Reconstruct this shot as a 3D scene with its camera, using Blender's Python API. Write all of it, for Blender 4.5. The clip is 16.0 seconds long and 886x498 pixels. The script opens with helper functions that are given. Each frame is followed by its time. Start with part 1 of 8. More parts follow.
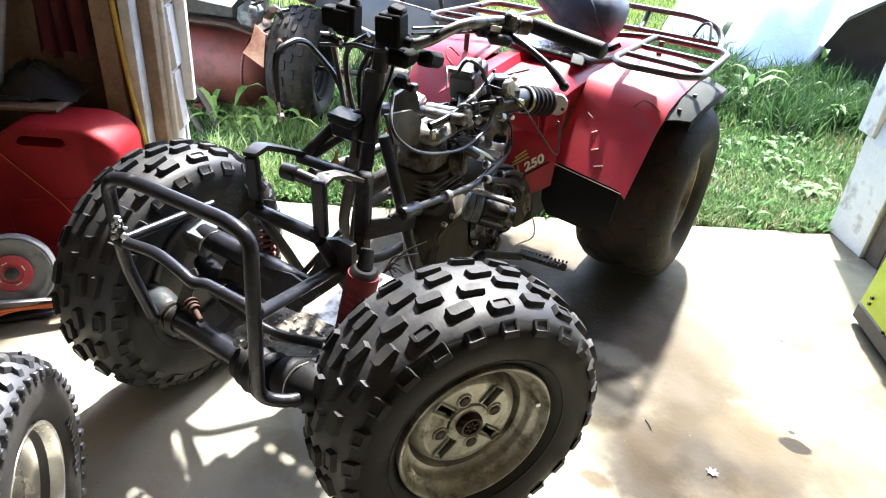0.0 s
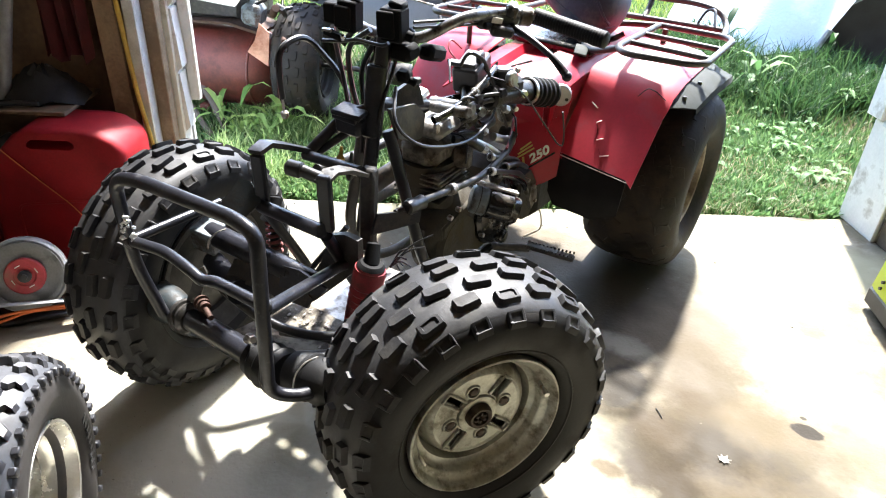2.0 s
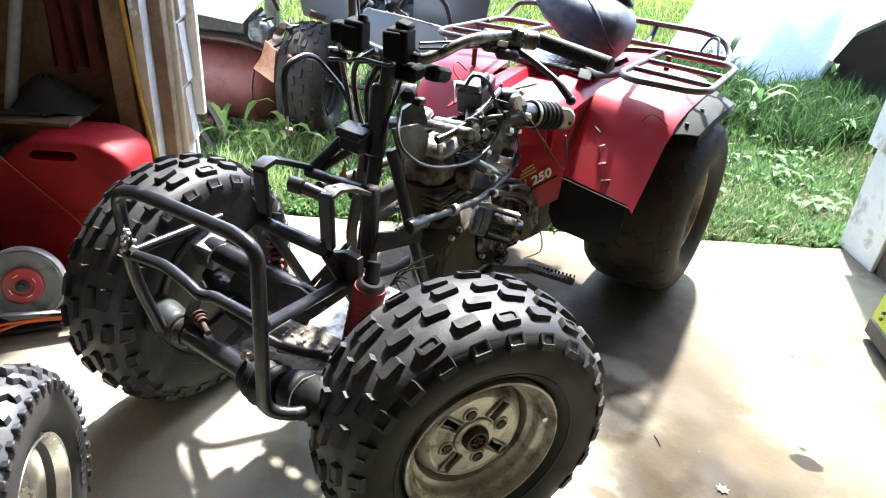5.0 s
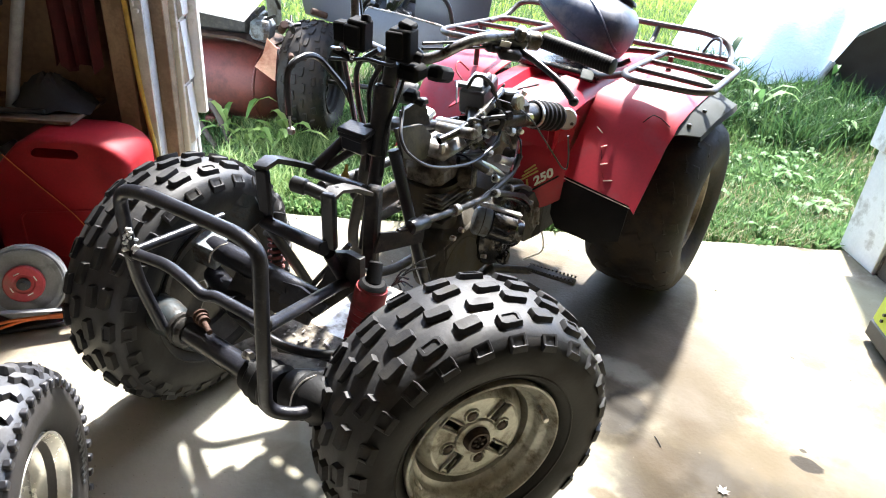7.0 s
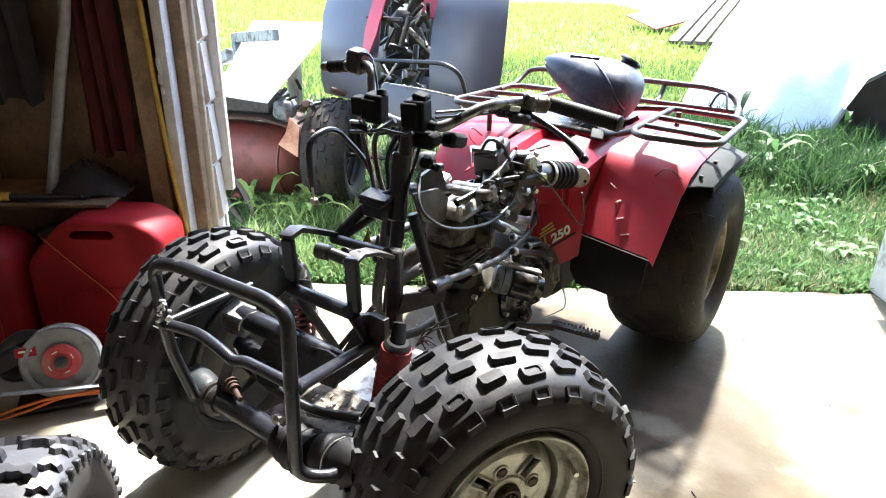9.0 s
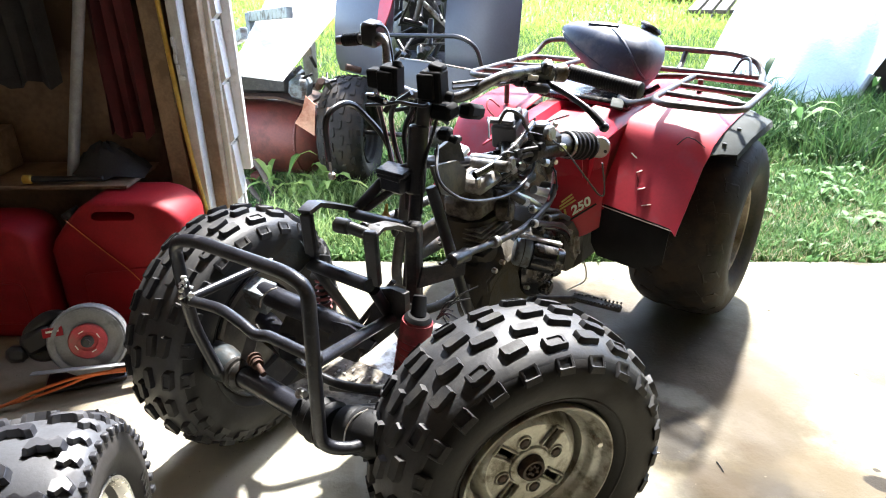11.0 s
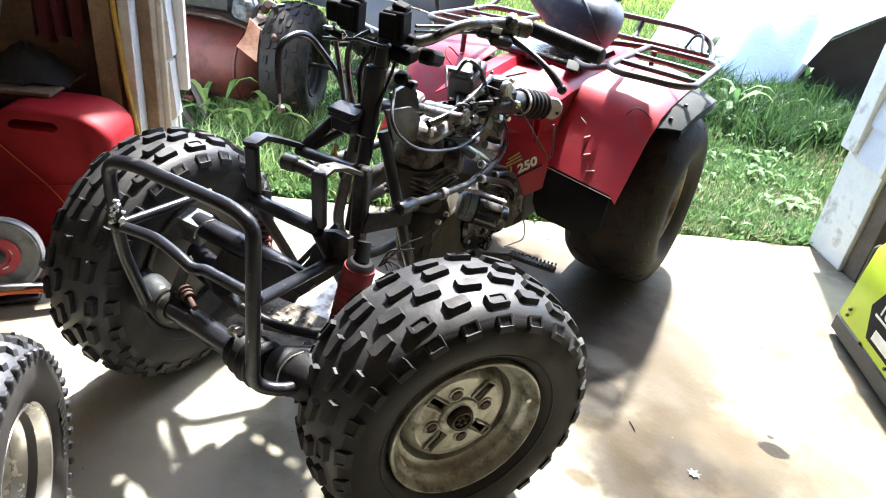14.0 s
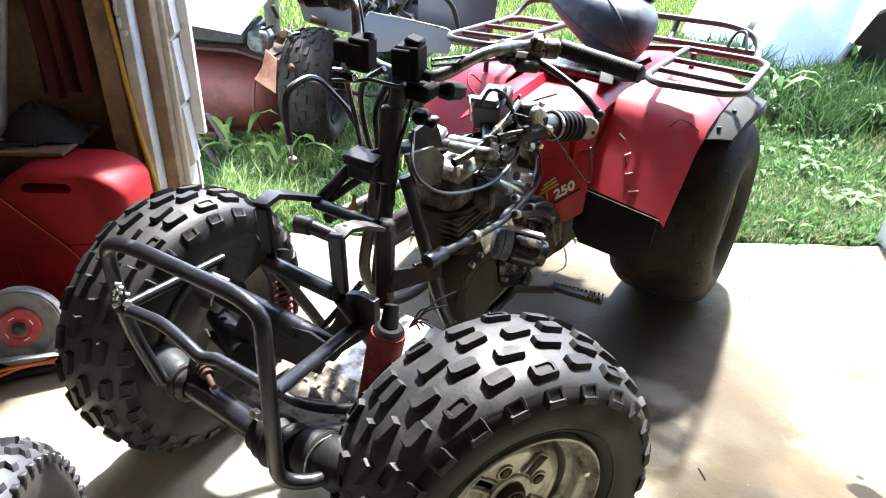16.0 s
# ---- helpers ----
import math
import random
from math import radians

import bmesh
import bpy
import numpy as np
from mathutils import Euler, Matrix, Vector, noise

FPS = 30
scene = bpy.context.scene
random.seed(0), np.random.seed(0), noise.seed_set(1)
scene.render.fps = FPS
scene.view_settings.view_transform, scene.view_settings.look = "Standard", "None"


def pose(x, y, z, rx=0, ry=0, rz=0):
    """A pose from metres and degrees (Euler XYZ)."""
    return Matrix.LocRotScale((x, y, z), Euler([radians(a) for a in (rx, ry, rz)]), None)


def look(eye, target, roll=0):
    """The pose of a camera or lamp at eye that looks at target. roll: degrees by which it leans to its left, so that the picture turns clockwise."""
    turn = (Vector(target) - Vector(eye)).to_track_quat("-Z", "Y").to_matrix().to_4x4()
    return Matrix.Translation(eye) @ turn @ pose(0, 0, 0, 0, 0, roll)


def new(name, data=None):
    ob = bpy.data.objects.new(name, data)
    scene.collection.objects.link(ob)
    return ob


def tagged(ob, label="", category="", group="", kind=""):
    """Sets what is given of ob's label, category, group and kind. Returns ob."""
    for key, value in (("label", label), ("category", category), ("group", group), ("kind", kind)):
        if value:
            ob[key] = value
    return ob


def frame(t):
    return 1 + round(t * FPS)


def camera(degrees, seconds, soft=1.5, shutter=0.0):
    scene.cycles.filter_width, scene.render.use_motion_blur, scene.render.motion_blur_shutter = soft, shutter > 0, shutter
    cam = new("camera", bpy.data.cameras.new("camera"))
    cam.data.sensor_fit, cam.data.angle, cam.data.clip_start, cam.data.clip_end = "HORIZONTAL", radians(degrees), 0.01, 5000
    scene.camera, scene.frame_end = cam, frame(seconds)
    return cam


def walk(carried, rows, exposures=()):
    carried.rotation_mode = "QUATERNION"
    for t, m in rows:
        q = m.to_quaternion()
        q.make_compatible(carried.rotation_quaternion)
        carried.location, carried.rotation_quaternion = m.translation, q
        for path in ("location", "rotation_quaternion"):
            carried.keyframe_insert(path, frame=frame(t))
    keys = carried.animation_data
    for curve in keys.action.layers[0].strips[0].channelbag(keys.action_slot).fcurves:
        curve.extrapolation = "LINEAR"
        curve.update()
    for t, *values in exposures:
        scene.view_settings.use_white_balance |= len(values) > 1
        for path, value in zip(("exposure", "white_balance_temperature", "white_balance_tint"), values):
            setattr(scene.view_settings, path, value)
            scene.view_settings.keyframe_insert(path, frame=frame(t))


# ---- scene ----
# The camera: held in the hand at chest height before the machine.
cam = camera(67.7, 16.0, soft=1.1)
ROWS = [
    (0.0, 0.7900, -0.7427, 1.0855, 31.14, -29.86, 5.16),
    (0.5, 0.7896, -0.7415, 1.0820, 31.29, -30.03, 5.41),
    (1.0, 0.7855, -0.7421, 1.0791, 31.35, -30.39, 5.14),
    (1.5, 0.7926, -0.7411, 1.0782, 31.81, -30.63, 3.51),
    (2.0, 0.7991, -0.7440, 1.0848, 32.08, -30.35, 3.43),
    (2.5, 0.7981, -0.7432, 1.0859, 32.29, -30.02, 3.52),
    (3.0, 0.7948, -0.7507, 1.0894, 32.32, -29.44, 4.14),
    (3.5, 0.7920, -0.7455, 1.0864, 32.05, -28.83, 4.44),
    (4.0, 0.7972, -0.7426, 1.0829, 32.07, -28.66, 4.50),
    (6.5, 0.7892, -0.7419, 1.0878, 32.16, -28.80, 5.22),
    (7.0, 0.7900, -0.7425, 1.0872, 32.12, -28.81, 5.09),
    (7.5, 0.7912, -0.7494, 1.0878, 32.23, -28.64, 4.91),
    (8.0, 0.8023, -0.7627, 1.0956, 32.25, -27.81, 4.52),
    (8.5, 0.8210, -0.7638, 1.0989, 32.85, -24.32, 3.25),
    (8.7, 0.8166, -0.7676, 1.0952, 33.87, -23.47, 2.24),
    (10.8, 0.8208, -0.7672, 1.0799, 36.67, -23.41, -0.93),
    (11.0, 0.8133, -0.7654, 1.0751, 36.58, -25.01, -0.55),
    (11.5, 0.8191, -0.7642, 1.0894, 32.92, -26.51, 1.34),
    (12.0, 0.7756, -0.7591, 1.0955, 31.25, -26.14, 4.72),
    (12.5, 0.7813, -0.7604, 1.0859, 30.78, -26.56, 5.48),
    (13.0, 0.7772, -0.7718, 1.0879, 29.84, -28.36, 7.01),
    (13.5, 0.7823, -0.7749, 1.0823, 29.27, -28.56, 8.08),
    (14.0, 0.7786, -0.7740, 1.0763, 29.30, -29.31, 7.96),
    (14.5, 0.7819, -0.7779, 1.0667, 31.41, -30.53, 6.42),
    (15.0, 0.7850, -0.7815, 1.0773, 33.12, -31.20, 6.13),
    (15.5, 0.8140, -0.7514, 1.0764, 33.68, -29.93, 3.12),
    (16.0, 0.7038, -0.6458, 1.0973, 33.09, -29.38, 2.17),
]
EXPOSURE = 3.06
walk(cam, [(t, pose(x, y, z, 90 + pitch, 0, yaw) @ pose(0, 0, 0, 0, 0, roll)) for t, x, y, z, yaw, pitch, roll in ROWS],
     exposures=[(0.0, EXPOSURE), (16.0, EXPOSURE)])

# ---- world and sun ----
SUN = Vector((-0.28, 1.0, 1.45)).normalized()
world = bpy.data.worlds.new("sky")
world.use_nodes = True
scene.world = world
sky = world.node_tree.nodes.new("ShaderNodeTexSky")
sky.sky_type, sky.sun_disc = "NISHITA", False
sky.sun_elevation, sky.sun_rotation = math.asin(SUN.z), math.atan2(SUN.x, SUN.y)
world.node_tree.links.new(sky.outputs[0], world.node_tree.nodes["Background"].inputs[0])
world.node_tree.nodes["Background"].inputs[1].default_value = 0.15
sun = new("sun", bpy.data.lights.new("sun", "SUN"))
sun.data.energy, sun.data.angle, sun.data.color = 3.1, radians(2.5), (1.0, 0.975, 0.94)
sun.matrix_world = look(SUN * 20, (0, 0, 0))


# ---- materials ----
def nodes_of(name):
    m = bpy.data.materials.new(name)
    m.use_nodes = True
    return m, m.node_tree.nodes, m.node_tree.links


def mat(name, colour, rough=0.6, metal=0.0, var=0.25, scale=30, fine=200, bump=0.15, tint=None, tint_amount=0.0, tint_scale=8,
        depth=0.002, spec=0.5, coat=0.0, coat_rough=0.3, random_var=0.0):
    """Principled surface: base colour varied at two scales, patches of a second colour (dust, rust, wear), fine relief."""
    m, n, l = nodes_of(name)
    b = n["Principled BSDF"]
    co = n.new("ShaderNodeTexCoord")
    big, small = n.new("ShaderNodeTexNoise"), n.new("ShaderNodeTexNoise")
    for node, s, d in ((big, scale, 4), (small, fine, 5)):
        node.inputs["Scale"].default_value, node.inputs["Detail"].default_value = s, d
        l.new(co.outputs["Object"], node.inputs["Vector"])
    add = n.new("ShaderNodeMath")
    add.operation = "MULTIPLY_ADD"
    l.new(small.outputs[0], add.inputs[0])
    add.inputs[1].default_value = 0.5
    l.new(big.outputs[0], add.inputs[2])
    ramp = n.new("ShaderNodeMapRange")
    ramp.inputs[1].default_value, ramp.inputs[2].default_value = 0.5, 1.0
    ramp.inputs[3].default_value, ramp.inputs[4].default_value = 1 - var, 1 + var
    l.new(add.outputs[0], ramp.inputs[0])
    mul = n.new("ShaderNodeMix")
    mul.data_type, mul.blend_type = "RGBA", "MULTIPLY"
    mul.inputs[0].default_value = 1.0
    mul.inputs[6].default_value = (*colour, 1)
    l.new(ramp.outputs[0], mul.inputs[7])
    out = mul.outputs[2]
    if tint:
        patch = n.new("ShaderNodeTexNoise")
        patch.inputs["Scale"].default_value, patch.inputs["Detail"].default_value = tint_scale, 7
        patch.inputs["Roughness"].default_value = 0.65
        l.new(co.outputs["Object"], patch.inputs["Vector"])
        lim = n.new("ShaderNodeMapRange")
        lim.inputs[1].default_value, lim.inputs[2].default_value = 0.62 - 0.3 * tint_amount, 0.72 - 0.2 * tint_amount
        l.new(patch.outputs[0], lim.inputs[0])
        mix = n.new("ShaderNodeMix")
        mix.data_type = "RGBA"
        l.new(lim.outputs[0], mix.inputs[0])
        l.new(out, mix.inputs[6])
        mix.inputs[7].default_value = (*tint, 1)
        out = mix.outputs[2]
        rmix = n.new("ShaderNodeMapRange")
        rmix.inputs[3].default_value, rmix.inputs[4].default_value = rough, min(1, rough + 0.25)
        l.new(lim.outputs[0], rmix.inputs[0])
        l.new(rmix.outputs[0], b.inputs["Roughness"])
    else:
        b.inputs["Roughness"].default_value = rough
    if random_var:
        info = n.new("ShaderNodeObjectInfo")
        rr = n.new("ShaderNodeMapRange")
        rr.inputs[3].default_value, rr.inputs[4].default_value = 1 - random_var, 1 + random_var
        l.new(info.outputs["Random"], rr.inputs[0])
        m2 = n.new("ShaderNodeMix")
        m2.data_type, m2.blend_type = "RGBA", "MULTIPLY"
        m2.inputs[0].default_value = 1.0
        l.new(out, m2.inputs[6])
        l.new(rr.outputs[0], m2.inputs[7])
        out = m2.outputs[2]
    l.new(out, b.inputs["Base Color"])
    b.inputs["Metallic"].default_value = metal
    b.inputs["Specular IOR Level"].default_value = spec
    b.inputs["Coat Weight"].default_value, b.inputs["Coat Roughness"].default_value = coat, coat_rough
    bp = n.new("ShaderNodeBump")
    bp.inputs["Strength"].default_value, bp.inputs["Distance"].default_value = bump, depth
    l.new(add.outputs[0], bp.inputs["Height"])
    l.new(bp.outputs[0], b.inputs["Normal"])
    return m


RUBBER = mat("tyre_rubber", (0.0075, 0.0075, 0.0078), 0.6, var=0.35, scale=14, fine=160, tint=(0.018, 0.016, 0.015), tint_amount=0.4, tint_scale=9, bump=0.3, spec=0.35)
# tread bases: dust plus sky sheen painted in, paler than the lugs
TREAD_DUST_SHEEN = mat("dust_and_sheen_tread_base", (0.026, 0.026, 0.028), 0.52, var=0.35, scale=16, fine=180, tint=(0.042, 0.041, 0.039), tint_amount=0.4, tint_scale=12, bump=0.35, spec=0.5)
TREAD_PALE = mat("pale_sheen_tread_base", (0.060, 0.063, 0.072), 0.45, var=0.25, scale=16, fine=180, tint=(0.045, 0.045, 0.05), tint_amount=0.4, tint_scale=12, bump=0.25, spec=0.6)
RUBBER_TREAD = mat("tread_rubber", (0.021, 0.021, 0.023), 0.55, var=0.35, scale=20, fine=220, tint=(0.038, 0.036, 0.033), tint_amount=0.42, tint_scale=14, bump=0.4, spec=0.3)
RUBBER_WORN = mat("worn_rubber", (0.017, 0.015, 0.014), 0.65, var=0.4, scale=9, fine=90, tint=(0.044, 0.034, 0.026), tint_amount=0.5, tint_scale=11, bump=0.6, spec=0.3)
RUBBER_CLEAN = mat("clean_rubber", (0.022, 0.023, 0.030), 0.42, var=0.25, scale=20, fine=150, tint=(0.05, 0.05, 0.055), tint_amount=0.35, bump=0.2, spec=0.9)
SIDEWALL = mat("sidewall_rubber", (0.030, 0.027, 0.026), 0.6, var=0.25, scale=20, fine=150, bump=0.2)
BLACK_PAINT = mat("black_frame_paint", (0.013, 0.0135, 0.018), 0.32, var=0.4, scale=25, fine=200, spec=0.4, tint=(0.05, 0.048, 0.052), tint_amount=0.10, tint_scale=45, bump=0.3)
BLACK_DUSTY = mat("dusty_black_paint", (0.022, 0.0205, 0.019), 0.40, var=0.5, scale=25, fine=220, tint=(0.055, 0.049, 0.043), tint_amount=0.42, tint_scale=40, bump=0.6)
GRIP_RUBBER = mat("black_grip_rubber", (0.0065, 0.0065, 0.007), 0.55, var=0.3, scale=30, fine=300, tint=(0.017, 0.016, 0.0155), tint_amount=0.3, bump=0.3, spec=0.25)
BLACK_PLASTIC = mat("black_plastic", (0.010, 0.010, 0.011), 0.34, var=0.3, scale=30, fine=300, tint=(0.03, 0.03, 0.031), tint_amount=0.25, bump=0.25)
GREY_PLASTIC = mat("grey_plastic", (0.026, 0.031, 0.028), 0.7, var=0.25, scale=12, fine=150, tint=(0.044, 0.049, 0.043), tint_amount=0.4, bump=0.2, spec=0.25)
MUDGUARD = mat("smooth_grey_mudguard", (0.075, 0.08, 0.098), 0.30, var=0.12, scale=6, fine=120, bump=0.05)
RED_PLASTIC = mat("red_fender_plastic", (0.44, 0.011, 0.030), 0.46, var=0.16, scale=10, fine=140, tint=(0.36, 0.05, 0.07), tint_amount=0.3, tint_scale=6, bump=0.08, spec=0.5, coat=0.5, coat_rough=0.38)
BAR_STEEL = mat("scuffed_bar_steel", (0.20, 0.20, 0.205), 0.28, 0.85, var=0.35, scale=22, fine=200, tint=(0.05, 0.045, 0.04), tint_amount=0.45, tint_scale=30, bump=0.2)
RED_DEEP = mat("deep_red_plastic", (0.36, 0.005, 0.020), 0.38, var=0.14, scale=10, fine=140, tint=(0.30, 0.02, 0.035), tint_amount=0.25, tint_scale=9, bump=0.1, spec=0.4)
RED_CAN = mat("red_can_plastic", (0.27, 0.006, 0.012), 0.6, var=0.2, scale=12, fine=160, tint=(0.30, 0.018, 0.022), tint_amount=0.2, bump=0.1, spec=0.3)
RED_FLANGE = mat("faded_red_paint", (0.45, 0.05, 0.06), 0.55, var=0.25, scale=25, fine=160, tint=(0.3, 0.12, 0.10), tint_amount=0.3)
RED_BOOT = mat("red_rubber_boot", (0.27, 0.016, 0.022), 0.5, var=0.25, scale=30, fine=200, tint=(0.12, 0.03, 0.025), tint_amount=0.4, tint_scale=20)
SPRING_RED = mat("faded_red_spring", (0.36, 0.085, 0.085), 0.5, var=0.3, scale=40, fine=200, tint=(0.16, 0.07, 0.055), tint_amount=0.4, tint_scale=30)
ALU = mat("dirty_aluminium", (0.30, 0.29, 0.27), 0.42, 0.75, var=0.3, scale=25, fine=180, tint=(0.10, 0.08, 0.06), tint_amount=0.5, tint_scale=20, bump=0.4)
ALU_BRIGHT = mat("bright_aluminium", (0.68, 0.68, 0.66), 0.3, 0.9, var=0.12, scale=20, fine=200, bump=0.15)
RIM_PAINT = mat("faded_silver_rim", (0.43, 0.43, 0.375), 0.36, 0.45, var=0.3, scale=22, fine=150, tint=(0.15, 0.135, 0.10), tint_amount=0.42, tint_scale=18, bump=0.3)
RIM_LIGHT = mat("pale_alloy_rim", (0.68, 0.67, 0.62), 0.26, 0.65, var=0.12, scale=20, fine=200, tint=(0.45, 0.42, 0.35), tint_amount=0.3, tint_scale=14, bump=0.15)
RIM_TAN = mat("muddy_tan_rim", (0.26, 0.215, 0.165), 0.5, 0.3, var=0.3, scale=22, fine=150, tint=(0.1, 0.07, 0.05), tint_amount=0.5, bump=0.3)
ENGINE = mat("oily_engine_casting", (0.030, 0.028, 0.026), 0.28, 0.35, var=0.5, scale=22, fine=160, tint=(0.016, 0.013, 0.010), tint_amount=0.55, tint_scale=16, bump=0.7, depth=0.003)
ENGINE_DUST = mat("dusty_engine_casting", (0.135, 0.118, 0.090), 0.65, 0.15, var=0.4, scale=22, fine=160, tint=(0.045, 0.036, 0.027), tint_amount=0.55, tint_scale=34, bump=0.7, depth=0.003)
CASE_MUD = mat("mud_stained_casting", (0.025, 0.021, 0.014), 0.65, 0.1, var=0.5, scale=18, fine=160, tint=(0.052, 0.041, 0.024), tint_amount=0.5, tint_scale=14, bump=0.7, depth=0.003)
GUSSET = mat("dusty_grey_steel", (0.055, 0.052, 0.047), 0.5, 0.2, var=0.35, scale=20, fine=160, tint=(0.13, 0.115, 0.09), tint_amount=0.45, tint_scale=18, bump=0.4)
COVER_BLACK = mat("glossy_black_cover", (0.009, 0.0095, 0.010), 0.17, 0.0, var=0.5, scale=18, fine=150, tint=(0.06, 0.05, 0.035), tint_amount=0.4, tint_scale=22, bump=0.4)
CHROME = mat("worn_chrome", (0.75, 0.76, 0.78), 0.16, 1.0, var=0.1, scale=20, fine=200, bump=0.08)
STEEL = mat("zinc_steel", (0.5, 0.49, 0.46), 0.35, 0.9, var=0.25, scale=60, fine=300, tint=(0.2, 0.12, 0.07), tint_amount=0.35, tint_scale=40, bump=0.2)
SAW_GREY = mat("scuffed_grey_paint", (0.25, 0.26, 0.27), 0.45, 0.2, var=0.2, scale=14, fine=160, tint=(0.16, 0.165, 0.17), tint_amount=0.35, tint_scale=9, bump=0.15)
RUST = mat("rusty_steel", (0.060, 0.030, 0.020), 0.75, 0.3, var=0.4, scale=60, fine=300, bump=0.5)
HUB_DARK = mat("dark_rusty_hub", (0.052, 0.036, 0.027), 0.6, 0.4, var=0.5, scale=60, fine=300, bump=0.5)
CABLE = mat("black_cable", (0.012, 0.012, 0.014), 0.3, var=0.2, scale=40, bump=0.05)
HOUSING = mat("grimy_blue_grey_casting", (0.019, 0.026, 0.030), 0.48, 0.1, spec=0.35, var=0.35, scale=26, fine=180, tint=(0.03, 0.026, 0.022), tint_amount=0.5, tint_scale=24, bump=0.35)
BLUE_GREY = mat("blue_grey_paint", (0.17, 0.20, 0.22), 0.42, 0.1, var=0.3, scale=30, fine=200, tint=(0.06, 0.05, 0.04), tint_amount=0.45, tint_scale=24, bump=0.3)
TANK_PAINT = mat("dark_blue_tank_paint", (0.038, 0.050, 0.085), 0.42, var=0.35, scale=7, fine=120, tint=(0.12, 0.125, 0.145), tint_amount=0.4, tint_scale=9, bump=0.12)
RACK_PAINT = mat("weathered_rack_paint", (0.050, 0.046, 0.043), 0.45, 0.2, var=0.3, scale=40, fine=250, tint=(0.12, 0.10, 0.08), tint_amount=0.3, tint_scale=30, bump=0.3)
YELLOW_WIRE = mat("yellow_wire", (0.45, 0.3, 0.05), 0.5)
GOLD_DECAL = mat("gold_decal", (0.55, 0.38, 0.10), 0.4)
WHITE_DECAL = mat("white_decal", (0.78, 0.75, 0.68), 0.45, var=0.15)
BLACK_MATT = mat("sooty_black_plastic", (0.0075, 0.0075, 0.008), 0.7, var=0.3, scale=30, fine=300, tint=(0.016, 0.0155, 0.015), tint_amount=0.3, bump=0.25, spec=0.12)
BLACK_DECAL = mat("black_decal", (0.012, 0.012, 0.012), 0.7, spec=0.15)
LIME = mat("lime_plastic", (0.42, 0.55, 0.015), 0.42, var=0.1, scale=15, fine=150, bump=0.1)
DARK_GREY = mat("dark_grey_plastic", (0.028, 0.029, 0.032), 0.5, var=0.2, scale=20, fine=200)
ORANGE_TANK = mat("faded_orange_tank_paint", (0.13, 0.028, 0.020), 0.5, var=0.3, scale=8, fine=120, tint=(0.07, 0.026, 0.02), tint_amount=0.45, tint_scale=5, bump=0.25)
# the tank's orange, washed pale in colour to stand for direct sun
SADDLE = mat("sun_washed_orange_paint", (0.70, 0.38, 0.27), 0.5, var=0.2, scale=9, fine=120, tint=(0.4, 0.16, 0.10), tint_amount=0.4, tint_scale=8, bump=0.2)
ORANGE_CORD = mat("orange_cord", (0.5, 0.12, 0.03), 0.5, var=0.2)
# plywood darkened in colour to stand for shade on the front walls
WOOD_SHADED = mat("shade_darkened_plywood", (0.19, 0.125, 0.08), 0.7, var=0.4, scale=5, fine=60, tint=(0.10, 0.062, 0.04), tint_amount=0.5, tint_scale=3, bump=0.3)
# pale tone for unseen walls and ceiling, to bounce light into the shade
WOOD_BOUNCE = mat("bounce_pale_plywood", (0.42, 0.32, 0.225), 0.7, var=0.3, scale=5, fine=60, tint=(0.30, 0.21, 0.14), tint_amount=0.5, tint_scale=3, bump=0.3)
WOOD_STUD = mat("weathered_stud_wood", (0.29, 0.21, 0.135), 0.7, var=0.35, scale=9, fine=120, tint=(0.2, 0.14, 0.09), tint_amount=0.5, tint_scale=10, bump=0.4)
WOOD_OLD = mat("old_dark_boards", (0.09, 0.07, 0.055), 0.8, var=0.35, scale=9, fine=120, bump=0.5)
WOOD_GREY = mat("grey_weathered_board", (0.36, 0.33, 0.29), 0.75, var=0.35, scale=9, fine=120, tint=(0.2, 0.17, 0.13), tint_amount=0.4, tint_scale=8, bump=0.5)
PLANK_PALE = mat("sun_bleached_plank", (0.55, 0.52, 0.46), 0.75, var=0.2, scale=9, fine=120, tint=(0.38, 0.34, 0.28), tint_amount=0.4, tint_scale=8, bump=0.4)
WHITE_PAINT = mat("white_painted_wood", (0.76, 0.76, 0.74), 0.45, var=0.1, scale=12, fine=100, tint=(0.5, 0.48, 0.44), tint_amount=0.25, tint_scale=12, bump=0.2)
SIDING = mat("blue_white_siding", (0.62, 0.65, 0.70), 0.5, var=0.1, scale=8, fine=100, tint=(0.48, 0.49, 0.5), tint_amount=0.3, bump=0.15)
TRACK = mat("galvanised_track", (0.62, 0.64, 0.66), 0.45, 0.35, var=0.2, scale=20, fine=200, bump=0.15)
YELLOW_HOSE = mat("yellow_hose", (0.5, 0.33, 0.06), 0.5, var=0.25)
TARP = mat("pale_blue_tarp", (0.60, 0.70, 0.78), 0.4, var=0.1, scale=4, fine=60, tint=(0.84, 0.86, 0.87), tint_amount=0.5, tint_scale=2.0, bump=0.4, depth=0.01)
BLACK_SHEET = mat("black_sheet", (0.02, 0.021, 0.024), 0.5, var=0.3, scale=10, bump=0.3)
CLOTH_RED = mat("dark_red_cloth", (0.07, 0.008, 0.012), 0.85, var=0.3, scale=20, bump=0.4)
DARK_CLOTH = mat("dark_cloth", (0.03, 0.03, 0.033), 0.9, var=0.3, scale=20, bump=0.4)
PIPE_GREY = mat("grey_pipe", (0.3, 0.31, 0.32), 0.45, 0.4, var=0.2)


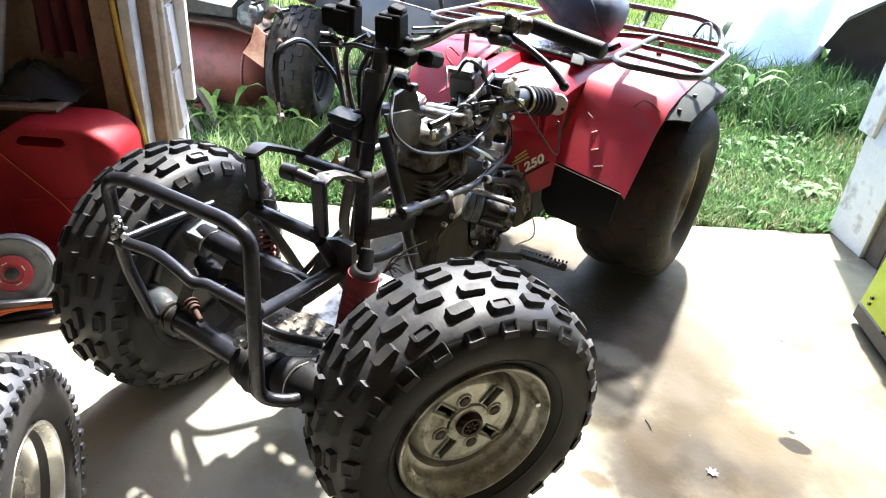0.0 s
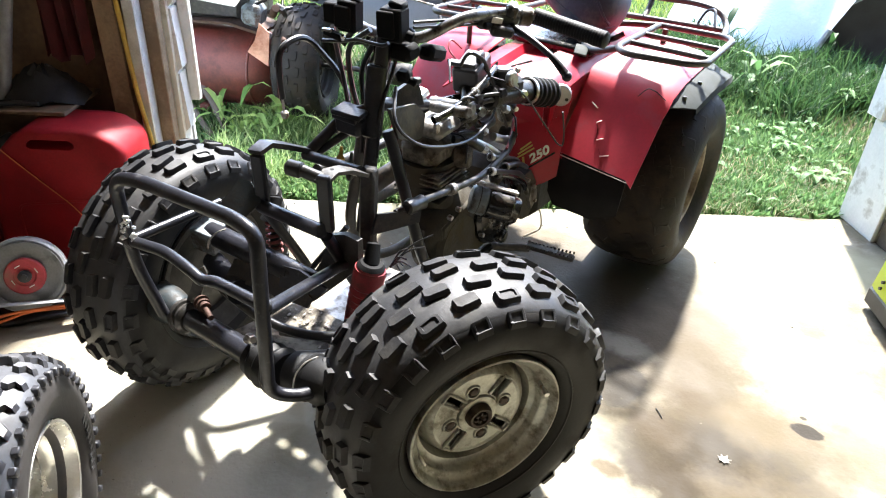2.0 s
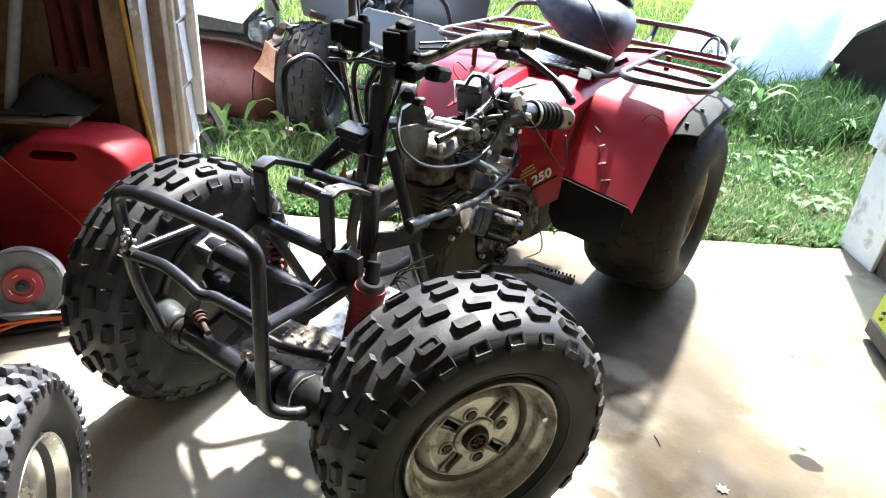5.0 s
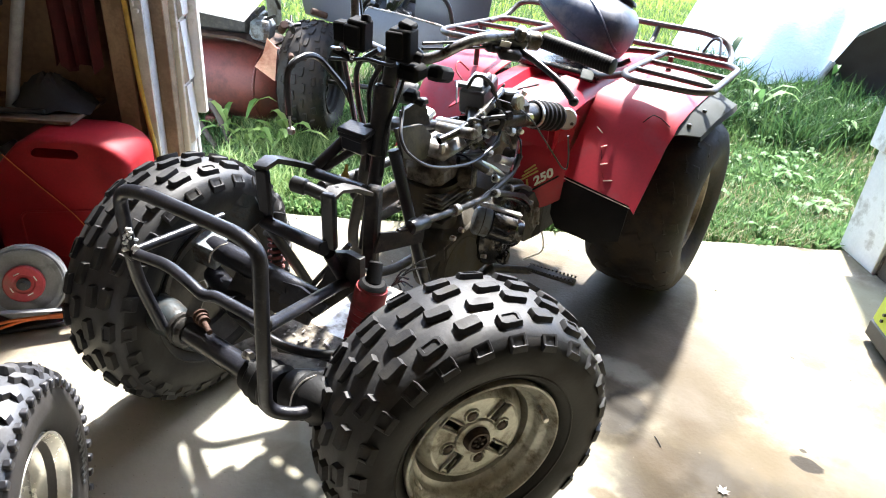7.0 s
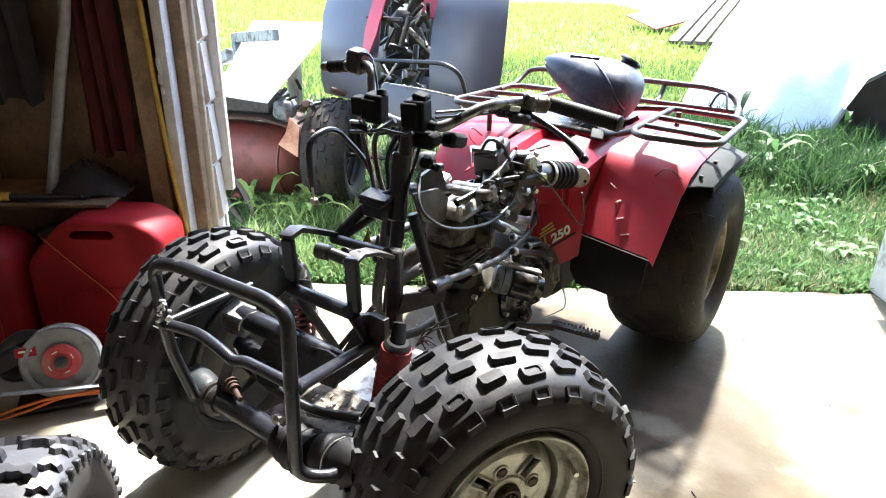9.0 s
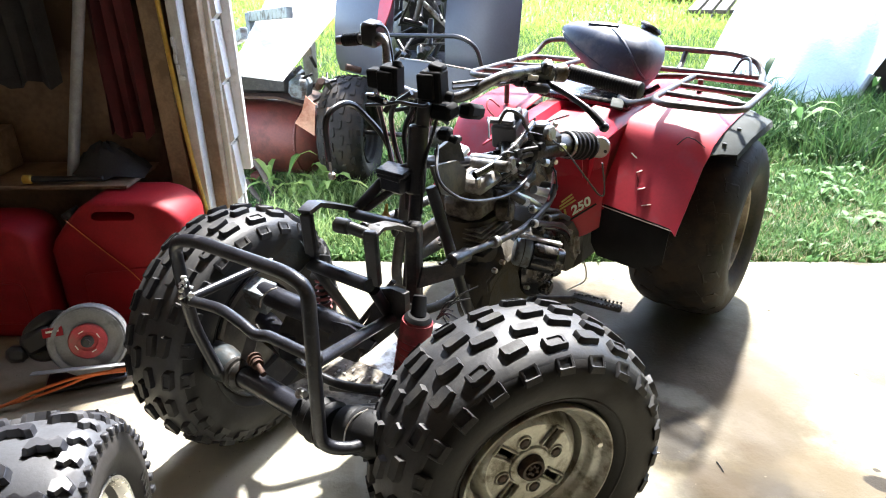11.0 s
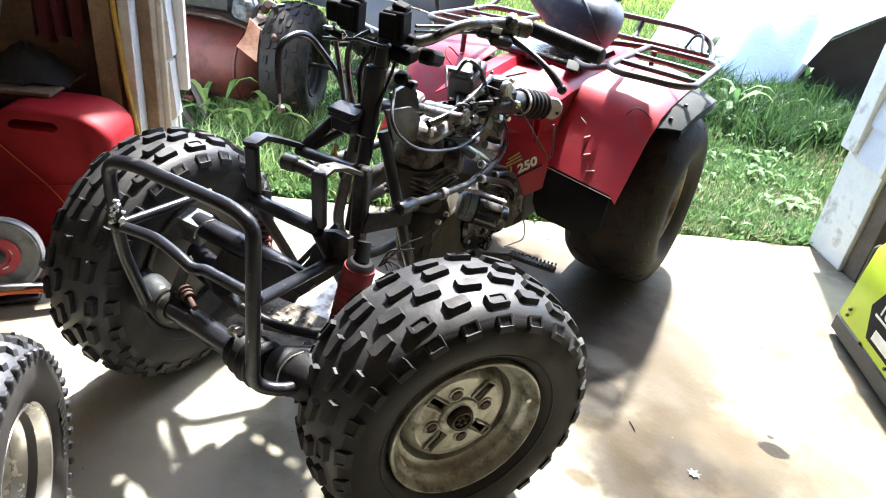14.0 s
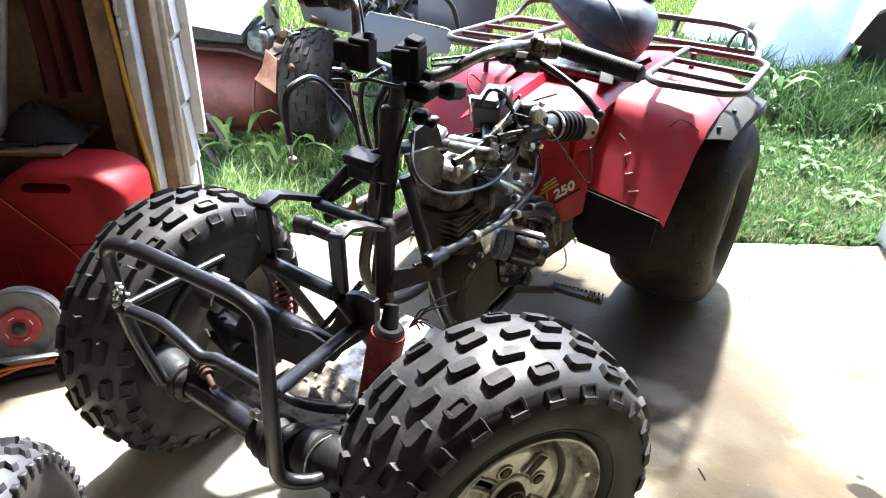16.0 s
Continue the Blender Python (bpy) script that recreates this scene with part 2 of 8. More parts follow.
def leaf_material(name, colour, second, bias=1.0):
    """Thin leaf: each blade takes its own tone between two colours, and lets some light through."""
    m, n, l = nodes_of(name)
    n.remove(n["Principled BSDF"])
    geo = n.new("ShaderNodeNewGeometry")
    pw = n.new("ShaderNodeMath")
    pw.operation = "POWER"
    l.new(geo.outputs["Random Per Island"], pw.inputs[0])
    pw.inputs[1].default_value = bias
    mul = n.new("ShaderNodeMix")
    mul.data_type = "RGBA"
    l.new(pw.outputs[0], mul.inputs[0])
    mul.inputs[6].default_value, mul.inputs[7].default_value = (*colour, 1), (*second, 1)
    d, t, g, mix, mix2 = (n.new("ShaderNode" + k) for k in ("BsdfDiffuse", "BsdfTranslucent", "BsdfGlossy", "MixShader", "MixShader"))
    g.inputs["Roughness"].default_value = 0.5
    l.new(mul.outputs[2], d.inputs[0])
    l.new(mul.outputs[2], t.inputs[0])
    mix.inputs[0].default_value = 0.45
    l.new(d.outputs[0], mix.inputs[1])
    l.new(t.outputs[0], mix.inputs[2])
    mix2.inputs[0].default_value = 0.02
    l.new(mix.outputs[0], mix2.inputs[1])
    l.new(g.outputs[0], mix2.inputs[2])
    l.new(mix2.outputs[0], n["Material Output"].inputs[0])
    return m


GRASS = leaf_material("grass_blades", (0.042, 0.095, 0.028), (0.150, 0.240, 0.085), 1.4)
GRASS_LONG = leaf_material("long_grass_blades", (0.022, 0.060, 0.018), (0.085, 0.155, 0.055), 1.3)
GRASS_DRY = leaf_material("dry_grass_blades", (0.22, 0.19, 0.09), (0.50, 0.46, 0.32))
# lit copy of the grass: sunlight put into the blade colours
GRASS_SUN_TONE = leaf_material("sun_painted_grass_blades", (0.09, 0.18, 0.05), (0.42, 0.54, 0.23), 1.2)
CLOVER = leaf_material("clover_leaves", (0.06, 0.14, 0.045), (0.19, 0.31, 0.12))
WEED = leaf_material("weed_leaves", (0.14, 0.26, 0.06), (0.36, 0.50, 0.16))
# far lawn, also brightened in colour for full sun
GRASS_FAR_SUN_TONE = leaf_material("sun_painted_far_blades", (0.18, 0.27, 0.045), (0.40, 0.49, 0.11))
WEED_DARK = leaf_material("dark_weed_leaves", (0.07, 0.15, 0.05), (0.16, 0.27, 0.11))


def concrete_material():
    """Worn concrete: mottled, with brown dirt, oil spots, pits, painted shade and painted pools of light, each at its
    own place.
    """
    m, n, l = nodes_of("worn_concrete")
    b = n["Principled BSDF"]
    co = n.new("ShaderNodeTexCoord")
    src = co.outputs["Object"]

    def noise_node(scale, detail=6, rough=0.6):
        k = n.new("ShaderNodeTexNoise")
        k.inputs["Scale"].default_value, k.inputs["Detail"].default_value, k.inputs["Roughness"].default_value = scale, detail, rough
        l.new(src, k.inputs["Vector"])
        return k

    def lim(v, a, c, lo=0.0, hi=1.0):
        k = n.new("ShaderNodeMapRange")
        k.interpolation_type = "SMOOTHSTEP"
        for i, x in enumerate((a, c, lo, hi)):
            k.inputs[i + 1].default_value = x
        l.new(v, k.inputs[0])
        return k.outputs[0]

    def math_node(op, a, c):
        k = n.new("ShaderNodeMath")
        k.operation = op
        for i, x in enumerate((a, c)):
            if isinstance(x, float):
                k.inputs[i].default_value = x
            else:
                l.new(x, k.inputs[i])
        return k.outputs[0]

    def blend(base, colour, f):
        k = n.new("ShaderNodeMix")
        k.data_type = "RGBA"
        l.new(f, k.inputs[0])
        if isinstance(base, tuple):
            k.inputs[6].default_value = (*base, 1)
        else:
            l.new(base, k.inputs[6])
        k.inputs[7].default_value = (*colour, 1)
        return k.outputs[2]

    wide, mid, fine = noise_node(1.6), noise_node(7), noise_node(90, 4)
    colour = blend((0.285, 0.272, 0.232), (0.165, 0.142, 0.102), lim(wide.outputs[0], 0.40, 0.66))
    colour = blend(colour, (0.438, 0.415, 0.362), math_node("MULTIPLY", lim(mid.outputs[0], 0.52, 0.7), 0.7))
    colour = blend(colour, (0.263, 0.228, 0.184), math_node("MULTIPLY", lim(fine.outputs[0], 0.62, 0.72), 0.5))

    blot = noise_node(3.4, 9, 0.68)
    colour = blend(colour, (0.123, 0.099, 0.065), math_node("MULTIPLY", lim(blot.outputs[0], 0.48, 0.64), 0.62))

    cloud = noise_node(2.6, 8, 0.7)
    colour = blend(colour, (0.20, 0.185, 0.135), math_node("MULTIPLY", lim(cloud.outputs[0], 0.46, 0.62), 0.55))

    def stain_light_patch(x, y, sx, sy, colour_in, tone, amount, soft=0.5, rough=0.35, nscale=None):
        mp = n.new("ShaderNodeMapping")
        mp.vector_type = "TEXTURE"
        mp.inputs["Location"].default_value = (x, y, 0)
        mp.inputs["Scale"].default_value = (sx, sy, 1)
        l.new(src, mp.inputs["Vector"])
        ln = n.new("ShaderNodeVectorMath")
        ln.operation = "LENGTH"
        l.new(mp.outputs[0], ln.inputs[0])
        w = noise_node(nscale or 0.9 / max(sx, sy), 5)
        r = math_node("ADD", ln.outputs["Value"], math_node("MULTIPLY", math_node("SUBTRACT", w.outputs[0], 0.5), rough * 4))
        f = math_node("MULTIPLY", lim(r, 1.0 + soft / 2, 1.0 - soft / 2), amount)
        return blend(colour_in, tone, f)

    # brown dirt beside the front wheel, soft tree shade painted in with it
    colour = stain_light_patch(0.80, 0.50, 0.26, 0.17, colour, (0.062, 0.048, 0.030), 0.88, 0.8, 0.5, 6.0)
    colour = stain_light_patch(0.77, 0.40, 0.19, 0.14, colour, (0.034, 0.026, 0.016), 0.94, 0.9, 0.45, 7.0)
    colour = stain_light_patch(0.70, 0.33, 0.07, 0.06, colour, (0.040, 0.030, 0.019), 0.9, 0.9, 0.6, 14.0)
    colour = stain_light_patch(0.66, 0.46, 0.06, 0.05, colour, (0.055, 0.041, 0.025), 0.9, 0.9, 0.6, 14.0)
    colour = stain_light_patch(0.70, 0.69, 0.12, 0.12, colour, (0.075, 0.058, 0.038), 0.85, 1.0, 0.5, 6.0)
    colour = stain_light_patch(0.84, 0.62, 0.10, 0.08, colour, (0.12, 0.096, 0.066), 0.8, 1.0, 0.5, 8.0)
    colour = stain_light_patch(0.59, 0.285, 0.030, 0.022, colour, (0.075, 0.055, 0.033), 0.9, 0.9, 0.5, 20.0)
    colour = stain_light_patch(0.96, 0.36, 0.16, 0.12, colour, (0.095, 0.076, 0.053), 0.8, 0.9, 0.6, 9.0)
    colour = stain_light_patch(1.06, 0.64, 0.12, 0.10, colour, (0.13, 0.11, 0.084), 0.75, 0.9, 0.6, 9.0)
    colour = stain_light_patch(0.88, 1.11, 0.05, 0.05, colour, (0.15, 0.12, 0.075), 0.75, 0.9, 0.5)
    colour = stain_light_patch(0.88, 0.85, 0.05, 0.03, colour, (0.20, 0.17, 0.12), 0.6, 0.9, 0.5)
    colour = stain_light_patch(0.41, 0.86, 0.022, 0.013, colour, (0.04, 0.038, 0.035), 0.85, 0.4, 0.2)
    colour = stain_light_patch(0.93, 0.663, 0.036, 0.022, colour, (0.026, 0.022, 0.019), 0.95, 0.25, 0.22)
    colour = stain_light_patch(0.917, 0.705, 0.008, 0.006, colour, (0.04, 0.035, 0.03), 0.9, 0.3, 0.2)
    colour = stain_light_patch(1.04, 1.14, 0.09, 0.05, colour, (0.22, 0.18, 0.12), 0.5, 0.9, 0.4)
    # brown dirt under the quad, its shade deepened in the same colour
    colour = stain_light_patch(0.15, 0.75, 0.45, 0.45, colour, (0.087, 0.068, 0.052), 0.85, 0.9, 0.4)
    colour = stain_light_patch(0.40, 0.92, 0.22, 0.30, colour, (0.056, 0.046, 0.036), 0.88, 0.9, 0.35)
    colour = stain_light_patch(0.48, 0.705, 0.08, 0.045, colour, (0.27, 0.255, 0.225), 0.85, 0.7, 0.4, 14.0)
    # rack's cast shadow filled in as a dark floor patch
    colour = stain_light_patch(0.525, 0.555, 0.060, 0.085, colour, (0.034, 0.030, 0.026), 0.92, 0.45, 0.25, 12.0)
    colour = stain_light_patch(0.20, 0.25, 0.30, 0.30, colour, (0.263, 0.236, 0.201), 0.5, 0.9, 0.5)
    # pale pool that paints the sun patch between the front wheels
    colour = stain_light_patch(-0.15, -0.18, 0.22, 0.20, colour, (0.500, 0.499, 0.446), 0.6, 0.9, 0.5)
    colour = stain_light_patch(-0.9, -0.2, 0.30, 0.25, colour, (0.228, 0.193, 0.158), 0.6, 0.9, 0.5)
    # foreground floor paled to brighten the shaded concrete
    colour = stain_light_patch(0.16, -0.40, 0.50, 0.34, colour, (0.66, 0.64, 0.60), 0.8, 0.9, 0.4, 3.0)
    # dirt by the rear wheel, with the quad's shade painted in
    colour = stain_light_patch(0.62, 0.86, 0.17, 0.15, colour, (0.11, 0.09, 0.068), 0.8, 0.9, 0.45, 7.0)
    # crumbled, sandy rim towards the grass
    colour = stain_light_patch(0.1, 1.55, 1.5, 0.18, colour, (0.500, 0.500, 0.367), 0.5, 0.9, 0.3, 4.0)
    pit = noise_node(34, 3)
    speck = noise_node(150, 2)
    colour = blend(colour, (0.075, 0.062, 0.045), math_node("MULTIPLY", lim(speck.outputs[0], 0.70, 0.74), 0.6))
    colour = blend(colour, (0.145, 0.128, 0.102), math_node("MULTIPLY", lim(pit.outputs[0], 0.70, 0.74), 0.75))
    grime = n.new("ShaderNodeMix")
    grime.data_type, grime.blend_type = "RGBA", "MULTIPLY"
    grime.inputs[0].default_value, grime.inputs[7].default_value = 1.0, (0.90, 0.885, 0.80, 1)
    l.new(colour, grime.inputs[6])
    l.new(grime.outputs[2], b.inputs["Base Color"])
    b.inputs["Specular IOR Level"].default_value = 0.18
    l.new(lim(mid.outputs[0], 0.3, 0.7, 0.6, 0.85), b.inputs["Roughness"])
    bp = n.new("ShaderNodeBump")
    bp.inputs["Strength"].default_value, bp.inputs["Distance"].default_value = 0.5, 0.003
    l.new(math_node("ADD", fine.outputs[0], mid.outputs[0]), bp.inputs["Height"])
    l.new(bp.outputs[0], b.inputs["Normal"])
    return m


CONCRETE = concrete_material()
SOIL = mat("lawn_soil", (0.075, 0.088, 0.034), 0.95, var=0.45, scale=3, fine=40, tint=(0.11, 0.095, 0.05), tint_amount=0.4, tint_scale=2.5, bump=0.8, depth=0.02)


# ---- mesh helpers ----
class Geo:
    """Collects vertices and faces of one mesh."""

    def __init__(self):
        self.v, self.f = [], []

    def add(self, verts, faces, m=None):
        k = len(self.v)
        self.v += [m @ Vector(p) for p in verts] if m else [Vector(p) for p in verts]
        self.f += [[i + k for i in f] for f in faces]
        return self

    def box(self, size, m=None, c=0.003):
        """A block with chamfered edges, centred at m."""
        h = [s / 2 for s in size]
        c = min(c, min(h) * 0.8)
        verts, faces, idx = [], [], {}
        for sx in (-1, 1):
            for sy in (-1, 1):
                for sz in (-1, 1):
                    for ax in range(3):
                        p = [s * (hh - c) for s, hh in zip((sx, sy, sz), h)]
                        p[ax] = (sx, sy, sz)[ax] * h[ax]
                        idx[sx, sy, sz, ax] = len(verts)
                        verts.append(p)
                    faces.append([idx[sx, sy, sz, a] for a in ((0, 1, 2) if sx * sy * sz > 0 else (0, 2, 1))])
        for ax in range(3):
            o1, o2 = [a for a in range(3) if a != ax]
            for s in (-1, 1):
                def key(a, b2, which=ax):
                    k = [0, 0, 0]
                    k[ax], k[o1], k[o2] = s, a, b2
                    return idx[(*k, which)]
                q = [key(-1, -1), key(1, -1), key(1, 1), key(-1, 1)]
                faces.append(q if (s > 0) == (ax != 1) else q[::-1])
        for ax in range(3):  # edges that run along ax
            o1, o2 = [a for a in range(3) if a != ax]
            for a in (-1, 1):
                for b2 in (-1, 1):
                    def key(e, which):
                        k = [0, 0, 0]
                        k[ax], k[o1], k[o2] = e, a, b2
                        return idx[(*k, which)]
                    q = [key(-1, o1), key(1, o1), key(1, o2), key(-1, o2)]
                    faces.append(q if (a * b2 > 0) == (ax != 1) else q[::-1])
        return self.add(verts, faces, m)

    def lathe(self, prof, n=32, m=None, close=False):
        """Turns (along, radius) points round the x axis."""
        verts, faces, k = [], [], len(prof)
        for i in range(n):
            t = 2 * math.pi * i / n
            verts += [(a, r * math.cos(t), r * math.sin(t)) for a, r in prof]
        for i in range(n):
            j = (i + 1) % n
            for s in range(k if close else k - 1):
                s2 = (s + 1) % k
                faces.append([i * k + s, i * k + s2, j * k + s2, j * k + s])
        if not close:
            for s, flip in ((0, False), (k - 1, True)):
                if prof[s][1] > 1e-6:
                    ring = [i * k + s for i in range(n)]
                    faces.append(ring if not flip else ring[::-1])
        return self.add(verts, faces, m)

    def cyl(self, p, q, r, r2=None, n=16, c=0.0):
        """A cylinder or cone from p to q, its rims chamfered by c."""
        p, q = Vector(p), Vector(q)
        d = q - p
        r2 = r if r2 is None else r2
        prof = [(0, r), (d.length, r2)] if not c else [(0, r - c), (c, r), (d.length - c, r2), (d.length, r2 - c)]
        m = Matrix.Translation(p) @ d.to_track_quat("X", "Z").to_matrix().to_4x4()
        return self.lathe(prof, n, m)

    def tube(self, pts, r, n=10, fillet=0.03, steps=5):
        """A bent tube through pts, its corners rounded."""
        pts = [Vector(p) for p in pts]
        line = [pts[0]]
        for a, b, c in zip(pts, pts[1:], pts[2:]):
            f = min(fillet, (b - a).length * 0.48, (c - b).length * 0.48)
            s, e = b + (a - b).normalized() * f, b + (c - b).normalized() * f
            for i in range(steps + 1):
                t = i / steps
                line.append(s * (1 - t) ** 2 + b * 2 * t * (1 - t) + e * t * t)
        line.append(pts[-1])
        d = [(line[min(i + 1, len(line) - 1)] - line[max(i - 1, 0)]).normalized() for i in range(len(line))]
        side = d[0].orthogonal().normalized()
        verts, faces = [], []
        for i, p in enumerate(line):
            side = (side - d[i] * side.dot(d[i])).normalized()
            up = d[i].cross(side)
            rr = r(i / (len(line) - 1)) if callable(r) else r
            verts += [p + rr * (math.cos(2 * math.pi * k / n) * side + math.sin(2 * math.pi * k / n) * up) for k in range(n)]
        for i in range(len(line) - 1):
            for k in range(n):
                j = (k + 1) % n
                faces.append([i * n + k, i * n + j, (i + 1) * n + j, (i + 1) * n + k])
        faces.append(list(range(n))[::-1])
        faces.append([(len(line) - 1) * n + k for k in range(n)])
        return self.add(verts, faces)

    def plate(self, poly, thick, m=None):
        """A flat plate: a polygon of (x, y) in the plane of m, thick along its z."""
        n = len(poly)
        verts = [(x, y, -thick / 2) for x, y in poly] + [(x, y, thick / 2) for x, y in poly]
        faces = [list(range(n))[::-1], list(range(n, 2 * n))] + [[i, (i + 1) % n, n + (i + 1) % n, n + i] for i in range(n)]
        return self.add(verts, faces, m)

    def sheet(self, rows, thick):
        """A skin through rows of points, given a thickness."""
        nr, nc = len(rows), len(rows[0])
        top = [[Vector(p) for p in r] for r in rows]
        low = []
        for i in range(nr):
            r = []
            for j in range(nc):
                a = top[min(i + 1, nr - 1)][j] - top[max(i - 1, 0)][j]
                b = top[i][min(j + 1, nc - 1)] - top[i][max(j - 1, 0)]
                r.append(top[i][j] - a.cross(b).normalized() * thick)
            low.append(r)
        verts = [p for r in top for p in r] + [p for r in low for p in r]
        faces, o = [], nr * nc
        for i in range(nr - 1):
            for j in range(nc - 1):
                q = [i * nc + j, (i + 1) * nc + j, (i + 1) * nc + j + 1, i * nc + j + 1]
                faces += [q, [k + o for k in q[::-1]]]
        edge = [(0, j) for j in range(nc)] + [(i, nc - 1) for i in range(1, nr)] + [(nr - 1, j) for j in range(nc - 2, -1, -1)] + [(i, 0) for i in range(nr - 2, 0, -1)]
        for (a, b), (c, d) in zip(edge, edge[1:] + edge[:1]):
            faces.append([a * nc + b, c * nc + d, c * nc + d + o, a * nc + b + o])
        return self.add(verts, faces)

    def mesh(self, name, material, sharp=38):
        me = bpy.data.meshes.new(name)
        me.from_pydata([tuple(p) for p in self.v], [], self.f)
        me.materials.append(material)
        bm = bmesh.new()
        bm.from_mesh(me)
        bmesh.ops.recalc_face_normals(bm, faces=bm.faces)
        bm.to_mesh(me)
        bm.free()
        me.polygons.foreach_set("use_smooth", [True] * len(me.polygons))
        me.set_sharp_from_angle(angle=radians(sharp))
        return me


def thing(name, at, label, category, group="", kind="", m=None):
    """An Empty at the base of a thing, to carry its parts."""
    ob = new(name)
    ob.empty_display_size = 0.05
    ob.matrix_basis = m or Matrix.Translation(at)
    return tagged(ob, label, category, group, kind)


def place_of(ob):
    return place_of(ob.parent) @ ob.matrix_parent_inverse @ ob.matrix_basis if ob.parent else ob.matrix_basis


def part(name, geo, material, parent=None, label="", m=None, sharp=38):
    """One mesh object, in world coordinates moved by m, under a thing or a part."""
    me = geo if isinstance(geo, bpy.types.Mesh) else geo.mesh(name, material, sharp)
    ob = new(name, me)
    if parent:
        ob.parent = parent
        ob.matrix_parent_inverse = place_of(parent).inverted()
    ob.matrix_basis = m or Matrix.Identity(4)
    return tagged(ob, label) if label else ob


def frame_at(origin, x, z=(0, 0, 1)):
    """A matrix whose x axis points along x, with z as near as can be to the given one."""
    x = Vector(x).normalized()
    y = Vector(z).cross(x).normalized()
    zz = x.cross(y)
    return Matrix.Translation(origin) @ Matrix((x, y, zz)).transposed().to_4x4()


def text_mesh(body, size, m, material, depth=0.0008, bold=0.0):
    """Letters as a mesh, laid in the plane of m."""
    cu = bpy.data.curves.new("lettering", "FONT")
    cu.body, cu.size, cu.extrude, cu.align_x, cu.offset = body, size, depth, "CENTER", bold
    ob = bpy.data.objects.new("lettering", cu)
    scene.collection.objects.link(ob)
    me = bpy.data.meshes.new_from_object(ob.evaluated_get(bpy.context.evaluated_depsgraph_get()))
    bpy.data.objects.remove(ob)
    bpy.data.curves.remove(cu)
    me.transform(m)
    me.materials.clear()
    me.materials.append(material)
    return me


# ---- the garage: a front wall with a wide door opening, seen from inside ----
WALL_ANGLE, JAMB = radians(35), Vector((0.977, 1.78, 0))
WU, WN = Vector((math.cos(WALL_ANGLE), math.sin(WALL_ANGLE), 0)), Vector((-math.sin(WALL_ANGLE), math.cos(WALL_ANGLE), 0))
OPEN = 2.33


def wp(u, n, z):
    """A point by its place along the front wall (0: the right jamb), outwards from it, and up."""
    return JAMB + WU * u + WN * n + Vector((0, 0, z))


def wall_box(geo, u0, u1, n0, n1, z0, z1, c=0.002):
    return geo.box((abs(u1 - u0), abs(n1 - n0), abs(z1 - z0)), frame_at(wp((u0 + u1) / 2, (n0 + n1) / 2, (z0 + z1) / 2), WU), c)


def structure(name, geo, material, label, category, parent=None):
    ob = part(name, geo, material, parent)
    return tagged(ob, label, category, kind="structure")


# slab, with a slightly ragged outer rim
rng = random.Random(3)
slab = Geo()
rim_pts = [(-3.3 + 0.1 * i, 0.20 + rng.uniform(-0.012, 0.012)) for i in range(56)]
outline = [(u, n) for u, n in rim_pts] + [(2.2, -5.0), (-3.3, -5.0)]
top = [wp(u, n, 0) for u, n in outline]
low = [wp(u, n + (0.02 if n > 0 else 0), -0.15) for u, n in outline]
slab.add(top + low, [list(range(len(top)))] + [[i, (i + 1) % len(top), (i + 1) % len(top) + len(top), i + len(top)] for i in range(len(top))])
structure("floor", slab, CONCRETE, "worn pale concrete garage floor with dirt stains and painted light and shade", "floor")

ground = Geo()
GR = 90
cells = [-60, -20, -8, -4, -2, 0, 2, 4, 8, 20, 60]
verts = [(x, y, -0.035 + (0.0 if max(abs(x), abs(y)) > 9 else 0.012 * noise.noise((x, y, 0)))) for x in cells for y in cells]
nc = len(cells)
ground.add(verts, [[i * nc + j, (i + 1) * nc + j, (i + 1) * nc + j + 1, i * nc + j + 1] for i in range(nc - 1) for j in range(nc - 1)])
structure("ground", ground, SOIL, "sunlit lawn soil with short worn grass", "ground")

# the front wall to the left of the opening: inner sheathing, studs, jamb
wl = Geo()
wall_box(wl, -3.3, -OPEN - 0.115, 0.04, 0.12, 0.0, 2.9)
structure("wall_front_left", wl, WOOD_SHADED, "plywood garage wall with shade painted into its dark colour", "wall")
# stops at 0.86, like the right jamb boards, so that sunlight passes over
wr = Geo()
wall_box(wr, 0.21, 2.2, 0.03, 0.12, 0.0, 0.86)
structure("wall_front_right", wr, WOOD_SHADED, "plywood wall beside the opening, cut low to let sun in, darkened for shade", "wall")
wh = Geo()
wall_box(wh, -OPEN - 0.115, 2.2, 0.02, 0.12, 2.6, 2.9)
structure("wall_header", wh, WOOD_BOUNCE, "unseen plywood header over the door opening, paled to bounce light", "wall")
for nm, box in (("wall_left", (-3.42, -3.3, -5.0, 0.12)), ("wall_right", (2.2, 2.32, -5.0, 0.12)), ("wall_back", (-3.42, 2.32, -5.12, -5.0))):
    g = Geo()
    wall_box(g, *box, 0, 2.9)
    structure(nm, g, WOOD_BOUNCE, "unseen plywood garage wall, paled to bounce light", "wall")
g = Geo()
wall_box(g, -3.42, 2.32, -5.12, 0.2, 2.9, 3.0)
structure("ceiling", g, WOOD_BOUNCE, "unseen boarded garage ceiling, paled to bounce light", "ceiling")


def board(name, u0, u1, n0, n1, z0, z1, material, label, lean=0.0, parent=None, c=0.003):
    """An upright board of the jamb; lean: how far its top goes to the left."""
    g = Geo()
    wall_box(g, u0, u1, n0, n1, z0, z1, c)
    for v in g.v:
        v -= WU * lean * (v.z - z0)
    return structure(name, g, material, label, "door jamb", parent)


